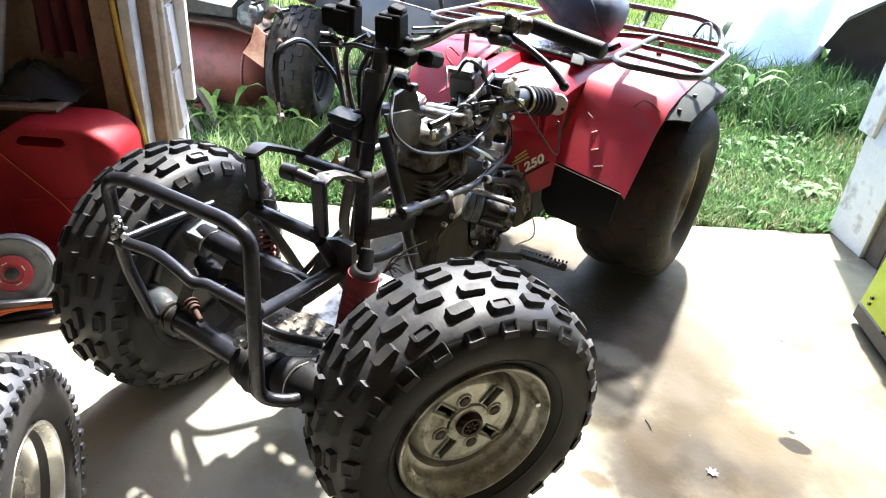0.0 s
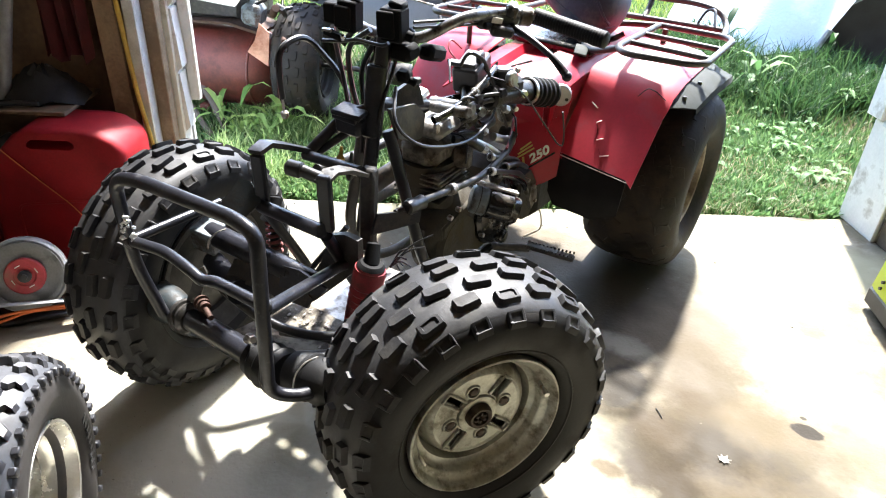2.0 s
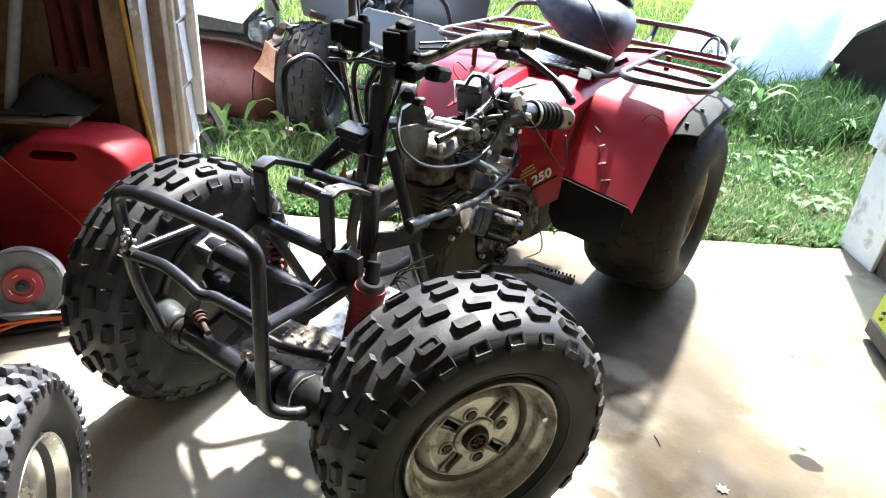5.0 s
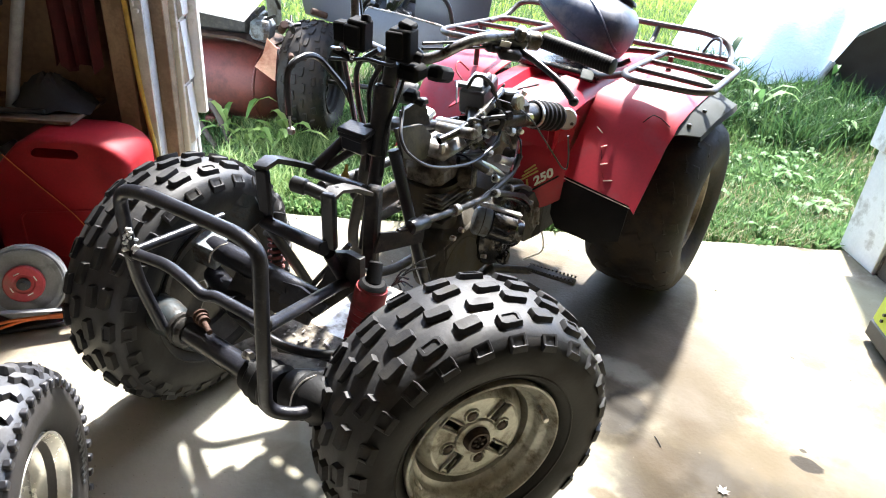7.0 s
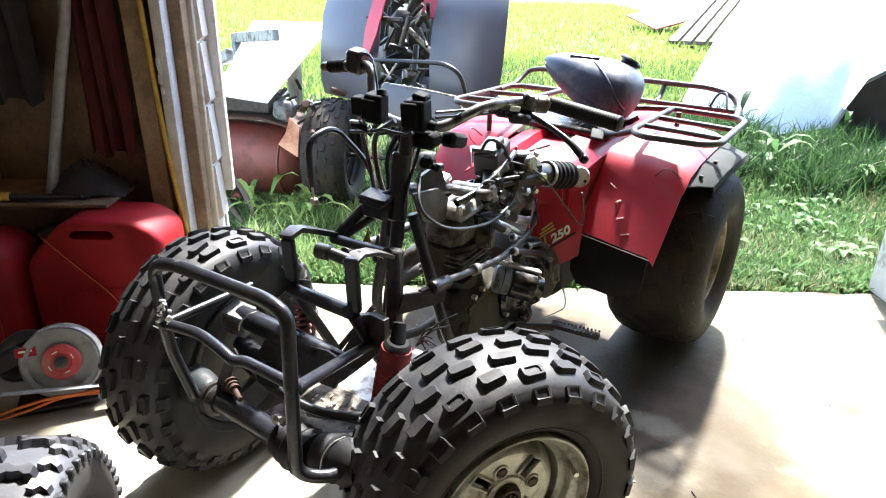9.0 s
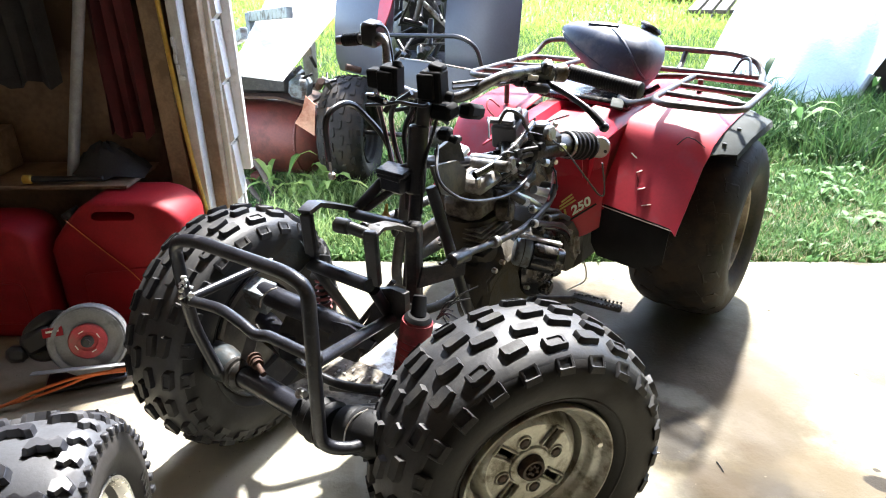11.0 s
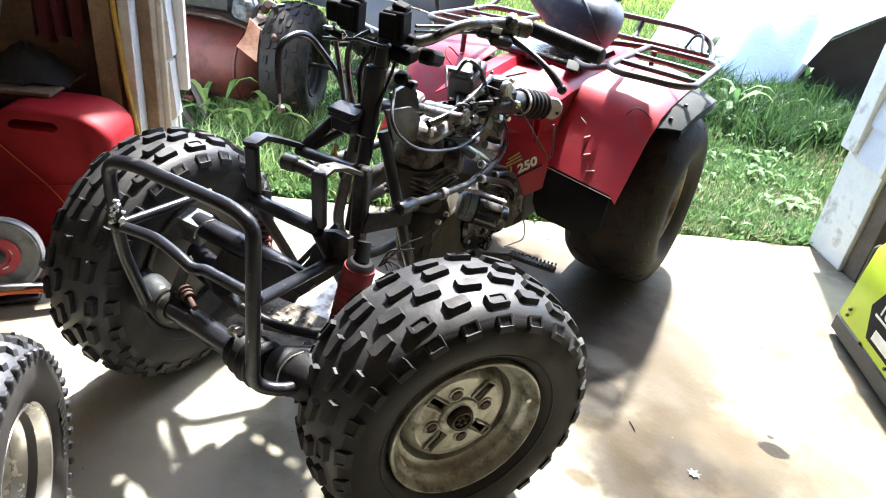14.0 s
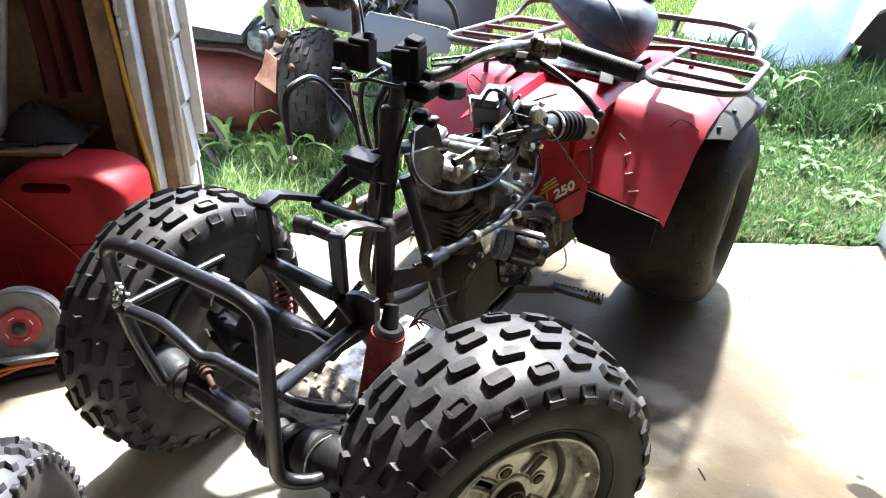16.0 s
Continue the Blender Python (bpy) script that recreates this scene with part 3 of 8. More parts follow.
# left jamb, from the dark inside out
board("jamb_stud", -OPEN - 0.158, -OPEN - 0.100, -0.05, 0.035, 0.0, 2.6, WOOD_STUD, "weathered pale brown wooden stud", 0.012)
board("jamb_stud_side", -OPEN - 0.098, -OPEN - 0.068, -0.015, 0.035, 0.0, 2.6, WOOD_STUD, "weathered brown wooden stud")
board("jamb_lining", -OPEN - 0.066, -OPEN - 0.018, 0.0, 0.048, 0.0, 2.6, WOOD_STUD, "brown door lining board")
track = Geo()
wall_box(track, -OPEN - 0.086, -OPEN - 0.054, -0.055, -0.046, 0.0, 2.55, 0.002)
wall_box(track, -OPEN - 0.086, -OPEN - 0.081, -0.046, -0.016, 0.0, 2.55, 0.001)
wall_box(track, -OPEN - 0.060, -OPEN - 0.054, -0.046, -0.004, 0.0, 2.55, 0.001)
for z in (0.35, 0.72, 1.1, 1.6):
    track.cyl(wp(-OPEN - 0.070, -0.063, z), wp(-OPEN - 0.070, -0.050, z), 0.008, n=8, c=0.002)
for k, z in enumerate((0.745, 0.775, 0.80, 0.822)):  # bent hinge leaf on the track
    track.box((0.010, 0.008, 0.026), frame_at(wp(-OPEN - 0.078 - 0.003 * (k % 2), -0.060, z), WU), 0.002)
structure("door_track", track, TRACK, "galvanised steel garage door track on the jamb", "door track")
hose = Geo().tube([wp(-OPEN - 0.050, -0.066, 0.0), wp(-OPEN - 0.062, -0.066, 0.31), wp(-OPEN - 0.080, -0.064, 0.44), wp(-OPEN - 0.090, -0.062, 0.60), wp(-OPEN - 0.100, -0.060, 0.80), wp(-OPEN - 0.112, -0.060, 1.2), wp(-OPEN - 0.112, -0.060, 2.0)], 0.007, 8, 0.12)
tagged(part("hose", hose, YELLOW_HOSE), "thin yellow hose hanging down the jamb", "hose")
trim = board("trim_left", -OPEN + 0.004, -OPEN + 0.037, 0.118, 0.143, 0.385, 2.7, WHITE_PAINT, "white painted corner trim with a chipped lower end")
board("trim_inner", -OPEN - 0.034, -OPEN - 0.002, 0.050, 0.117, 0.0, 2.6, WHITE_PAINT, "white painted door stop")
for i in range(11):  # lap siding that ends behind the trim
    g = Geo()
    z = 0.02 + 0.19 * i
    prof = [(0.0, 0.0), (0.022, 0.0), (0.008, 0.195), (0.0, 0.195)]
    u0, u1 = -3.4, -OPEN + 0.002
    g.add([wp(u, 0.122 + p, z + h) for u in (u0, u1) for p, h in prof], [[0, 1, 2, 3], [7, 6, 5, 4], [0, 4, 5, 1], [1, 5, 6, 2], [2, 6, 7, 3], [3, 7, 4, 0]])
    part("siding_board", g, SIDING, trim)
for i in range(9):  # notched lap ends show as teeth on the reveal
    g = Geo()
    z = 0.30 + 0.19 * i
    g.add([wp(-OPEN - 0.002 + a, n, z + h) for n in (0.062, 0.116) for a, h in ((0.0, 0.0), (0.016, 0.015), (0.006, 0.185), (0.0, 0.185))],
          [[0, 1, 2, 3], [7, 6, 5, 4], [0, 4, 5, 1], [1, 5, 6, 2], [2, 6, 7, 3], [3, 7, 4, 0]])
    part("lap_end", g, WHITE_PAINT, trim)

# right jamb: white sheet at the foot, trim and siding over it, a brown post inside
board("jamb_post_right", 0.034, 0.088, -0.05, 0.028, 0.0, 0.86, WOOD_OLD, "brown weathered door post")
board("jamb_sheet_right", 0.018, 0.033, 0.030, 0.245, 0.0, 0.385, WHITE_PAINT, "white sheet at the foot of the door jamb with a grimy lower edge")
board("jamb_core_right", 0.036, 0.20, 0.034, 0.262, 0.0, 0.86, WHITE_PAINT, "white painted jamb end wall")
trim_r = board("trim_right", 0.0, 0.034, 0.192, 0.278, 0.392, 0.86, WHITE_PAINT, "white painted corner trim")
board("trim_right_inner", 0.004, 0.034, 0.022, 0.048, 0.37, 0.86, WHITE_PAINT, "narrow white trim strip")
for i in range(4):  # lap siding across the end of the wall, between the two trims
    z = 0.375 + 0.125 * i
    prof = [(0.034, 0.0), (0.012, 0.0), (0.026, 0.128), (0.034, 0.128)]
    g = Geo().add([wp(u, n, z + h) for n in (0.050, 0.190) for u, h in prof], [[0, 1, 2, 3], [7, 6, 5, 4], [0, 4, 5, 1], [1, 5, 6, 2], [2, 6, 7, 3], [3, 7, 4, 0]])
    part("siding_board", g, SIDING, trim_r)

# ---- the quad bike, stripped for repair: x to its left, y to its rear ----
quad = thing("quad_bike", (0, 0.6, 0), "red quad bike stripped to frame, engine and rear fender", "quad bike")


def tyre_blocks(geo, surf, n, rows, lift):
    """Blocks on a tyre: rows of (across, length, width, turn, shift, height) repeated n times round."""
    for i in range(n):
        for a0, ln, wd, turn, shift, h in rows:
            c, s = math.cos(turn), math.sin(turn)
            th = 2 * math.pi * (i + shift) / n
            verts = []
            for hh, k in ((-0.004, 1.06), (h * 0.75, 0.97), (h, 0.86)):
                for x, y in ((-1, -1), (1, -1), (1, 1), (-1, 1)):
                    p, q = x * ln / 2 * k, y * wd / 2 * k
                    t, a = c * p - s * q, a0 + s * p + c * q
                    r = surf(a) + hh
                    ang = th + t / surf(a0)
                    verts.append((a, r * math.cos(ang), r * math.sin(ang)))
            f = [[8, 9, 10, 11]]
            for b in (0, 4):
                f += [[b + k, b + (k + 1) % 4, b + 4 + (k + 1) % 4, b + 4 + k] for k in range(4)]
            geo.add(verts, f)
    return geo


def lug_blocks(geo, surf, n, lugs):
    """Moulded lugs on a tyre: (outline of (round, across) points, across, turn, shift, height, sunk top) repeated n times round."""
    for i in range(n):
        for poly, a0, turn, shift, h, sunk in lugs:
            c, s = math.cos(turn), math.sin(turn)
            th, k, verts = 2 * math.pi * (i + shift) / n, len(poly), []
            rings = [(-0.004, 1.10), (h * 0.8, 0.98), (h, 0.90)] + ([(h, 0.66), (h - 0.003, 0.60)] if sunk else [])
            for hh, f in rings:
                for p, q in poly:
                    t, a = (c * p - s * q) * f, a0 + (s * p + c * q) * f
                    r, ang = surf(a) + hh, th + t / surf(a0)
                    verts.append((a, r * math.cos(ang), r * math.sin(ang)))
            f = [[b * k + j, b * k + (j + 1) % k, (b + 1) * k + (j + 1) % k, (b + 1) * k + j] for b in range(len(rings) - 1) for j in range(k)]
            geo.add(verts, f + [[(len(rings) - 1) * k + j for j in range(k)]])
    return geo


def lug(length, width, cut=0.3):
    """A block outline with two opposite corners cut off."""
    x, y = length / 2, width / 2
    return [(-x, -y * 0.55), (-x * (1 - cut), -y), (x, -y), (x, y * 0.55), (x * (1 - cut), y), (-x, y)]


def interp(prof, a):
    for (a0, r0), (a1, r1) in zip(prof, prof[1:]):
        if a0 <= a <= a1:
            return r0 + (r1 - r0) * (a - a0) / (a1 - a0)
    return prof[0][1] if a < prof[0][0] else prof[-1][1]


def disc_with_holes(geo, r0, r1, x, thick, holes, n=96, k=14):
    """A disc with openings: holes is a test on (radius, angle)."""
    rad = [r0 + (r1 - r0) * i / k for i in range(k + 1)]
    ids, verts, faces = {}, [], []

    def vid(i, j, s):
        key = (i % n, j, s)
        if key not in ids:
            t = 2 * math.pi * i / n
            ids[key] = len(verts)
            verts.append((x + (thick / 2 if s else -thick / 2), rad[j] * math.cos(t), rad[j] * math.sin(t)))
        return ids[key]

    def kept(i, j):
        return 0 <= j < k and not holes((rad[j] + rad[j + 1]) / 2, 2 * math.pi * ((i % n) + 0.5) / n)

    for i in range(n):
        for j in range(k):
            if not kept(i, j):
                continue
            for s in (0, 1):
                faces.append([vid(i, j, s), vid(i + 1, j, s), vid(i + 1, j + 1, s), vid(i, j + 1, s)])
            for (di, dj), (a, b) in (((0, -1), ((i, j), (i + 1, j))), ((0, 1), ((i, j + 1), (i + 1, j + 1))), ((-1, 0), ((i, j), (i, j + 1))), ((1, 0), ((i + 1, j), (i + 1, j + 1)))):
                if not kept(i + di, j + dj):
                    faces.append([vid(*a, 0), vid(*b, 0), vid(*b, 1), vid(*a, 1)])
    return geo.add(verts, faces)


FRONT = [(-0.078, 0.146), (-0.098, 0.166), (-0.108, 0.198), (-0.104, 0.225), (-0.09, 0.243), (-0.06, 0.254), (-0.03, 0.2585), (0, 0.26),
         (0.03, 0.2585), (0.06, 0.254), (0.09, 0.243), (0.104, 0.225), (0.108, 0.198), (0.098, 0.166), (0.078, 0.146)]


def front_surf(a):
    return interp(FRONT[3:12], a)


front_tyre = Geo().lathe(FRONT + [(0.06, 0.135), (-0.06, 0.135)], 96, close=True).mesh("tyre", RUBBER)
front_lugs = []
for side in (-1, 1):
    for k in (0, 1):  # every second block of a row stands nearer to the shoulder
        front_lugs += [(lug(0.030, 0.015, 0.12), side * 0.1000, 0.06 * side, 0.5 * k, 0.0075, True),
                       (lug(0.040, 0.020), side * (0.0690 - 0.010 * k), 0.08 * side, 0.5 * k + 0.03, 0.0115, k == 0),
                       (lug(0.041, 0.019), side * (0.0250 - 0.009 * k), -0.10 * side, 0.5 * k + 0.26 + (0.25 if side < 0 else 0.0), 0.0115, False)]
front_base = Geo().lathe([(-0.095, 0.236), (-0.0905, 0.2442), (-0.06, 0.2552), (-0.03, 0.2597), (0, 0.2612), (0.03, 0.2597), (0.06, 0.2552), (0.0905, 0.2442), (0.095, 0.236), (0.08, 0.235), (-0.08, 0.235)], 96, close=True).mesh("tread_base", TREAD_DUST_SHEEN, 60)
front_tread = lug_blocks(Geo(), front_surf, 12, front_lugs).mesh("tread", RUBBER_TREAD)


def small_shoulder():
    g = Geo()
    for side in (-1, 1):  # moulded rings on the sidewall
        for a, r in ((0.0985, 0.168),):
            g.lathe([(side * (a - 0.001), r - 0.003), (side * (a + 0.0015), r - 0.001), (side * (a + 0.0015), r + 0.001), (side * (a - 0.001), r + 0.003)], 72, close=True)
    return g


front_shoulder = small_shoulder().mesh("sidewall_moulding", RUBBER)


def rim_holes(r, t):
    q = (t + 0.35) % (math.pi / 2)
    slot = 0.044 < r < 0.083 and abs(q - math.pi / 4) * r < 0.0065
    round_hole = math.hypot(r * math.cos(q) - 0.053, r * math.sin(q) - 0.008) < 0.0105
    return slot or round_hole


# barrel: rolled lip, two steps down into the well, and the pressed centre set back in it
front_rim = Geo().lathe([(0.087, 0.147), (0.092, 0.1455), (0.093, 0.142), (0.089, 0.1385), (0.078, 0.1365), (0.072, 0.133), (0.069, 0.126), (0.064, 0.1225), (0.055, 0.1215), (0.050, 0.118),
                         (0.046, 0.111), (0.030, 0.108), (-0.06, 0.108), (-0.08, 0.137), (-0.09, 0.146), (-0.086, 0.149), (-0.055, 0.140), (0.055, 0.142)], 80, close=True)
front_rim.lathe([(0.012, 0.1085), (0.030, 0.104), (0.044, 0.097), (0.051, 0.091), (0.053, 0.086), (0.0505, 0.081), (0.046, 0.081), (0.044, 0.090), (0.024, 0.102), (0.006, 0.1075)], 72, close=True)
disc_with_holes(front_rim, 0.026, 0.083, 0.0485, 0.005, rim_holes)
front_rim.lathe([(0.050, 0.041), (0.0555, 0.038), (0.057, 0.033), (0.055, 0.025), (0.048, 0.025), (0.046, 0.041)], 48, close=True)
for k in range(4):  # pressed ribs along the slots, and a swell round each stud hole
    turn = Matrix.Rotation(math.pi / 4 - 0.35 + k * math.pi / 2, 4, "X")
    for d in (-0.0105, 0.0105):
        front_rim.box((0.009, 0.044, 0.0045), turn @ Matrix.Translation((0.0525, 0.0635, d)), 0.002)
    front_rim.box((0.009, 0.0045, 0.022), turn @ Matrix.Translation((0.0525, 0.0865, 0)), 0.002)
    at = Matrix.Rotation(-0.35 + k * math.pi / 2, 4, "X") @ Matrix.Translation((0, 0.053, 0.008))
    front_rim.lathe([(0.050, 0.0105), (0.0545, 0.0115), (0.0545, 0.0135), (0.0495, 0.0165)], 18, at, close=True)
front_rim = front_rim.mesh("rim", RIM_PAINT)
hub_cap = Geo().lathe([(0.060, 0.0), (0.060, 0.014), (0.068, 0.016), (0.069, 0.021), (0.064, 0.0235), (0.060, 0.0248), (0.0, 0.025)], 32)
for k in range(6):  # slotted nut in the middle
    hub_cap.box((0.012, 0.008, 0.006), Matrix.Rotation(k * math.pi / 3, 4, "X") @ Matrix.Translation((0.062, 0.0085, 0)), 0.0015)
hub_cap = hub_cap.mesh("hub", HUB_DARK)
nut = Geo().lathe([(0.044, 0.0095), (0.0525, 0.0095), (0.055, 0.0065), (0.0555, 0.0)], 6).mesh("wheel_nut", HUB_DARK)
drum = Geo().lathe([(0.03, 0.0), (0.03, 0.078), (0.026, 0.082), (-0.045, 0.096), (-0.05, 0.09), (-0.05, 0.0)][1:-1], 40).mesh("brake_drum", BLACK_DUSTY)
backing = Geo().lathe([(-0.052, 0.03), (-0.056, 0.06), (-0.052, 0.088), (-0.047, 0.1065), (-0.042, 0.1065), (-0.042, 0.03)], 48, close=True).mesh("backing_plate", BLACK_DUSTY)
valve = Geo().cyl((0.07, 0.122, 0), (0.100, 0.117, 0), 0.004, n=8).cyl((0.09, 0.1185, 0), (0.103, 0.1165, 0), 0.0055, n=8, c=0.001).mesh("valve", STEEL)
weight = Geo().box((0.016, 0.005, 0.022), Matrix.Translation((0.070, -0.124, -0.002)), 0.002).mesh("wheel_weight", WHITE_DECAL)


def front_wheel(at, yaw, spin, wide=1.0, big=1.0, rim_mesh=front_rim, rim_label="faded silver pressed steel rim"):
    m = pose(*at, 0, 0, math.degrees(yaw)) @ Matrix.Diagonal((wide, big, big, 1)) @ Matrix.Rotation(spin, 4, "X")
    tyre = part("tyre", front_tyre, None, quad, "black knobbly front tyre, dusty", m)
    part("tread_base", front_base, None, tyre, "tread face greyed by dust and painted sky sheen", m)
    part("tread", front_tread, None, tyre, m=m)
    part("sidewall_moulding", front_shoulder, None, tyre, m=m)
    rim = part("rim", rim_mesh, None, quad, rim_label, m)
    part("hub", hub_cap, None, rim, "rusty hub cap", m)
    part("brake_drum", drum, None, rim, m=m)
    for k in range(4):
        part("wheel_nut", nut, None, rim, m=m @ Matrix.Rotation(-0.35 + 0.13 + k * math.pi / 2, 4, "X") @ Matrix.Translation((0.0, 0.0536, 0.0)))
    part("backing_plate", backing, None, rim, "dusty dark brake backing plate", m)
    part("valve", valve, None, rim, m=m)
    part("wheel_weight", weight, None, rim, m=m)


STEER = -0.537
front_wheel((0.368, 0.043, 0.2615), STEER, 0.42, 0.99, 0.985)
dull_rim = front_rim.copy()
dull_rim.materials[0] = BLACK_DUSTY
front_wheel((-0.347, 0.020, 0.274), 0.13 + math.pi, 0.6, 0.84, 1.03, dull_rim, "grimy dark steel rim")

REAR = [(-0.100, 0.150), (-0.128, 0.166), (-0.146, 0.195), (-0.143, 0.235), (-0.130, 0.268), (-0.105, 0.288), (-0.06, 0.297), (0, 0.30),
        (0.06, 0.297), (0.105, 0.288), (0.130, 0.268), (0.143, 0.235), (0.146, 0.195), (0.128, 0.166), (0.100, 0.150)]


def rear_surf(a):
    return interp(REAR[3:12], a)


rear_tyre = Geo().lathe(REAR + [(0.09, 0.136), (-0.09, 0.136)], 80, close=True).mesh("tyre", RUBBER_WORN)
rear_rows = [(s * a, ln, wd, s * t, sh, 0.0028) for s, sh0 in ((-1, 0.0), (1, 0.5)) for a, ln, wd, t, sh in
             ((0.022, 0.030, 0.045, 0.5, sh0), (0.070, 0.030, 0.045, 0.45, sh0 + 0.22), (0.116, 0.034, 0.036, 0.2, sh0 + 0.42))]
rear_tread = tyre_blocks(Geo(), rear_surf, 19, rear_rows, 0.012).mesh("tread", RUBBER_WORN)
rear_rim = Geo().lathe([(0.108, 0.153), (0.112, 0.150), (0.109, 0.144), (0.098, 0.140), (0.076, 0.134), (0.062, 0.120), (0.01, 0.113), (0.002, 0.06), (0.018, 0.036), (0.018, 0.0),
                        (-0.02, 0.0), (-0.02, 0.06), (-0.09, 0.12), (-0.108, 0.151), (-0.09, 0.142), (0.09, 0.142)], 56, close=True).mesh("rim", RIM_TAN)
for x, flip in ((0.330, 0.0), (-0.330, math.pi)):
    m = pose(x, 1.215, 0.285, 0, 0, math.degrees(flip)) @ Matrix.Rotation(0.4, 4, "X") @ Matrix.Diagonal((0.97, 0.93, 0.93, 1))
    tyre = part("tyre", rear_tyre, None, quad, "wide worn dusty rear tyre", m)
    part("tread", rear_tread, None, tyre, m=m)
    part("rim", rear_rim, None, quad, "muddy tan rear rim", m)
part("rear_axle", Geo().cyl((-0.22, 1.215, 0.285), (0.22, 1.215, 0.285), 0.022, c=0.003).cyl((-0.06, 1.215, 0.285), (0.06, 1.215, 0.285), 0.055, c=0.008), BLACK_DUSTY, quad)

# front bumper
bumper = part("front_bumper", Geo().tube([(0.235, -0.10, 0.345), (0.20, -0.185, 0.330), (0.163, -0.222, 0.345), (0.172, -0.222, 0.635), (0.13, -0.222, 0.646), (-0.09, -0.222, 0.640),
                                          (-0.155, -0.222, 0.622), (-0.160, -0.216, 0.505), (-0.186, -0.196, 0.43), (-0.168, -0.175, 0.325)], 0.0112, 14, 0.045, 7), BLACK_PAINT, quad, "black tubular front bumper, bent and scratched")
part("cross_bar", Geo().tube([(-0.158, -0.214, 0.504), (-0.046, -0.222, 0.527), (0.018, -0.230, 0.524), (0.050, -0.232, 0.516), (0.066, -0.222, 0.517), (0.166, -0.218, 0.513)], 0.0095, 12, 0.03), BLACK_PAINT, bumper, "dented cross bar worn to bare metal")
part("brace", Geo().tube([(-0.157, -0.212, 0.506), (-0.165, -0.02, 0.500)], 0.0085, 12), BLACK_PAINT, bumper)
part("brace", Geo().tube([(0.168, -0.216, 0.505), (0.086, 0.03, 0.426), (0.10, 0.06, 0.43)], 0.0105, 12, 0.02), BLACK_PAINT, bumper)
part("weld", Geo().cyl((-0.160, -0.225, 0.500), (-0.158, -0.205, 0.512), 0.014, 0.012, 10, 0.003), BLACK_DUSTY, bumper)
part("weld", Geo().cyl((0.160, -0.228, 0.512), (0.172, -0.208, 0.512), 0.014, 0.012, 10, 0.003), BLACK_DUSTY, bumper)
g = Geo()
r2 = random.Random(8)
for i in range(14):
    p = Vector((-0.150 + r2.uniform(-0.008, 0.012), -0.215 + r2.uniform(-0.012, 0.006), 0.535 + r2.uniform(-0.025, 0.03)))
    g.box((r2.uniform(0.004, 0.011), r2.uniform(0.003, 0.006), r2.uniform(0.005, 0.012)), Matrix.Translation(p) @ Euler((r2.uniform(0, 3), r2.uniform(0, 3), r2.uniform(0, 3))).to_matrix().to_4x4(), 0.001)
part("foil_scraps", g, ALU_BRIGHT, bumper, "crumpled bright foil scraps")

# lower front axle beam with its housings, boots and bolts
beam = part("axle_beam", Geo().cyl((-0.190, -0.133, 0.300), (0.06, -0.148, 0.308), 0.0225, n=20), BLACK_PAINT, quad)
part("housing", Geo().lathe([(0.0, 0.024), (0.0, 0.034), (0.004, 0.038), (0.014, 0.038), (0.017, 0.033), (0.024, 0.036), (0.060, 0.038), (0.082, 0.035), (0.100, 0.029), (0.112, 0.024)], 28,
                            frame_at((-0.278, -0.128, 0.298), (0.285, -0.025, 0.022))), HOUSING, beam, "grimy blue-grey axle housing")
part("clamp", Geo().lathe([(0, 0.026), (0.0, 0.034), (0.012, 0.035), (0.014, 0.030), (0.022, 0.032), (0.030, 0.024)], 24, frame_at((-0.168, -0.136, 0.300), (0.285, -0.025, 0.022))), BLACK_DUSTY, beam)
part("lug", Geo().plate([(-0.012, 0), (0.012, 0), (0.010, 0.07), (0.0, 0.08), (-0.010, 0.07)], 0.006, pose(-0.150, -0.122, 0.330, 78, 18, 25)), GUSSET, beam)
bolt = Geo().cyl((-0.128, -0.122, 0.344), (-0.100, -0.132, 0.344), 0.010, n=14, c=0.002).cyl((-0.110, -0.129, 0.344), (-0.068, -0.145, 0.342), 0.0055, n=10)
for k in range(3):
    bolt.cyl((-0.122 + k * 0.010, -0.124 - k * 0.0036, 0.344), (-0.118 + k * 0.010, -0.1255 - k * 0.0036, 0.344), 0.015 - 0.002 * k, n=16)
bolt.box((0.012, 0.016, 0.05), pose(-0.124, -0.122, 0.322, 0, 0, -20), 0.003)
part("bolt", bolt, RUST, beam, "rusty bolt with washers")
part("boot", Geo().lathe([(0, 0.024), (0.01, 0.034), (0.02, 0.030), (0.03, 0.039), (0.042, 0.034), (0.052, 0.043), (0.066, 0.038), (0.078, 0.044), (0.095, 0.040)], 28, frame_at((0.030, -0.142, 0.303), (0.285, -0.02, 0.022))), GRIP_RUBBER, beam, "black ribbed rubber boot")
part("bolt", Geo().cyl((0.052, -0.162, 0.366), (0.074, -0.170, 0.376), 0.0085, n=6, c=0.003).cyl((0.034, -0.150, 0.345), (0.055, -0.163, 0.368), 0.008, n=10), ALU, beam, "bright bolt head")
part("boot", Geo().lathe([(0.0, 0.030), (0.0, 0.036), (0.02, 0.040), (0.03, 0.037), (0.034, 0.042), (0.040, 0.042), (0.044, 0.038), (0.075, 0.042), (0.095, 0.034), (0.10, 0.0)][:-1], 28, frame_at((0.135, -0.140, 0.318), (0.9, 0.05, 0.12))), GRIP_RUBBER, beam, "black rubber steering boot with a wire clip")
part("wire_clip", Geo().tube([(0.172, -0.180, 0.330), (0.170, -0.172, 0.350), (0.172, -0.150, 0.364), (0.178, -0.125, 0.362)], 0.0015, 6, 0.01), STEEL, beam)
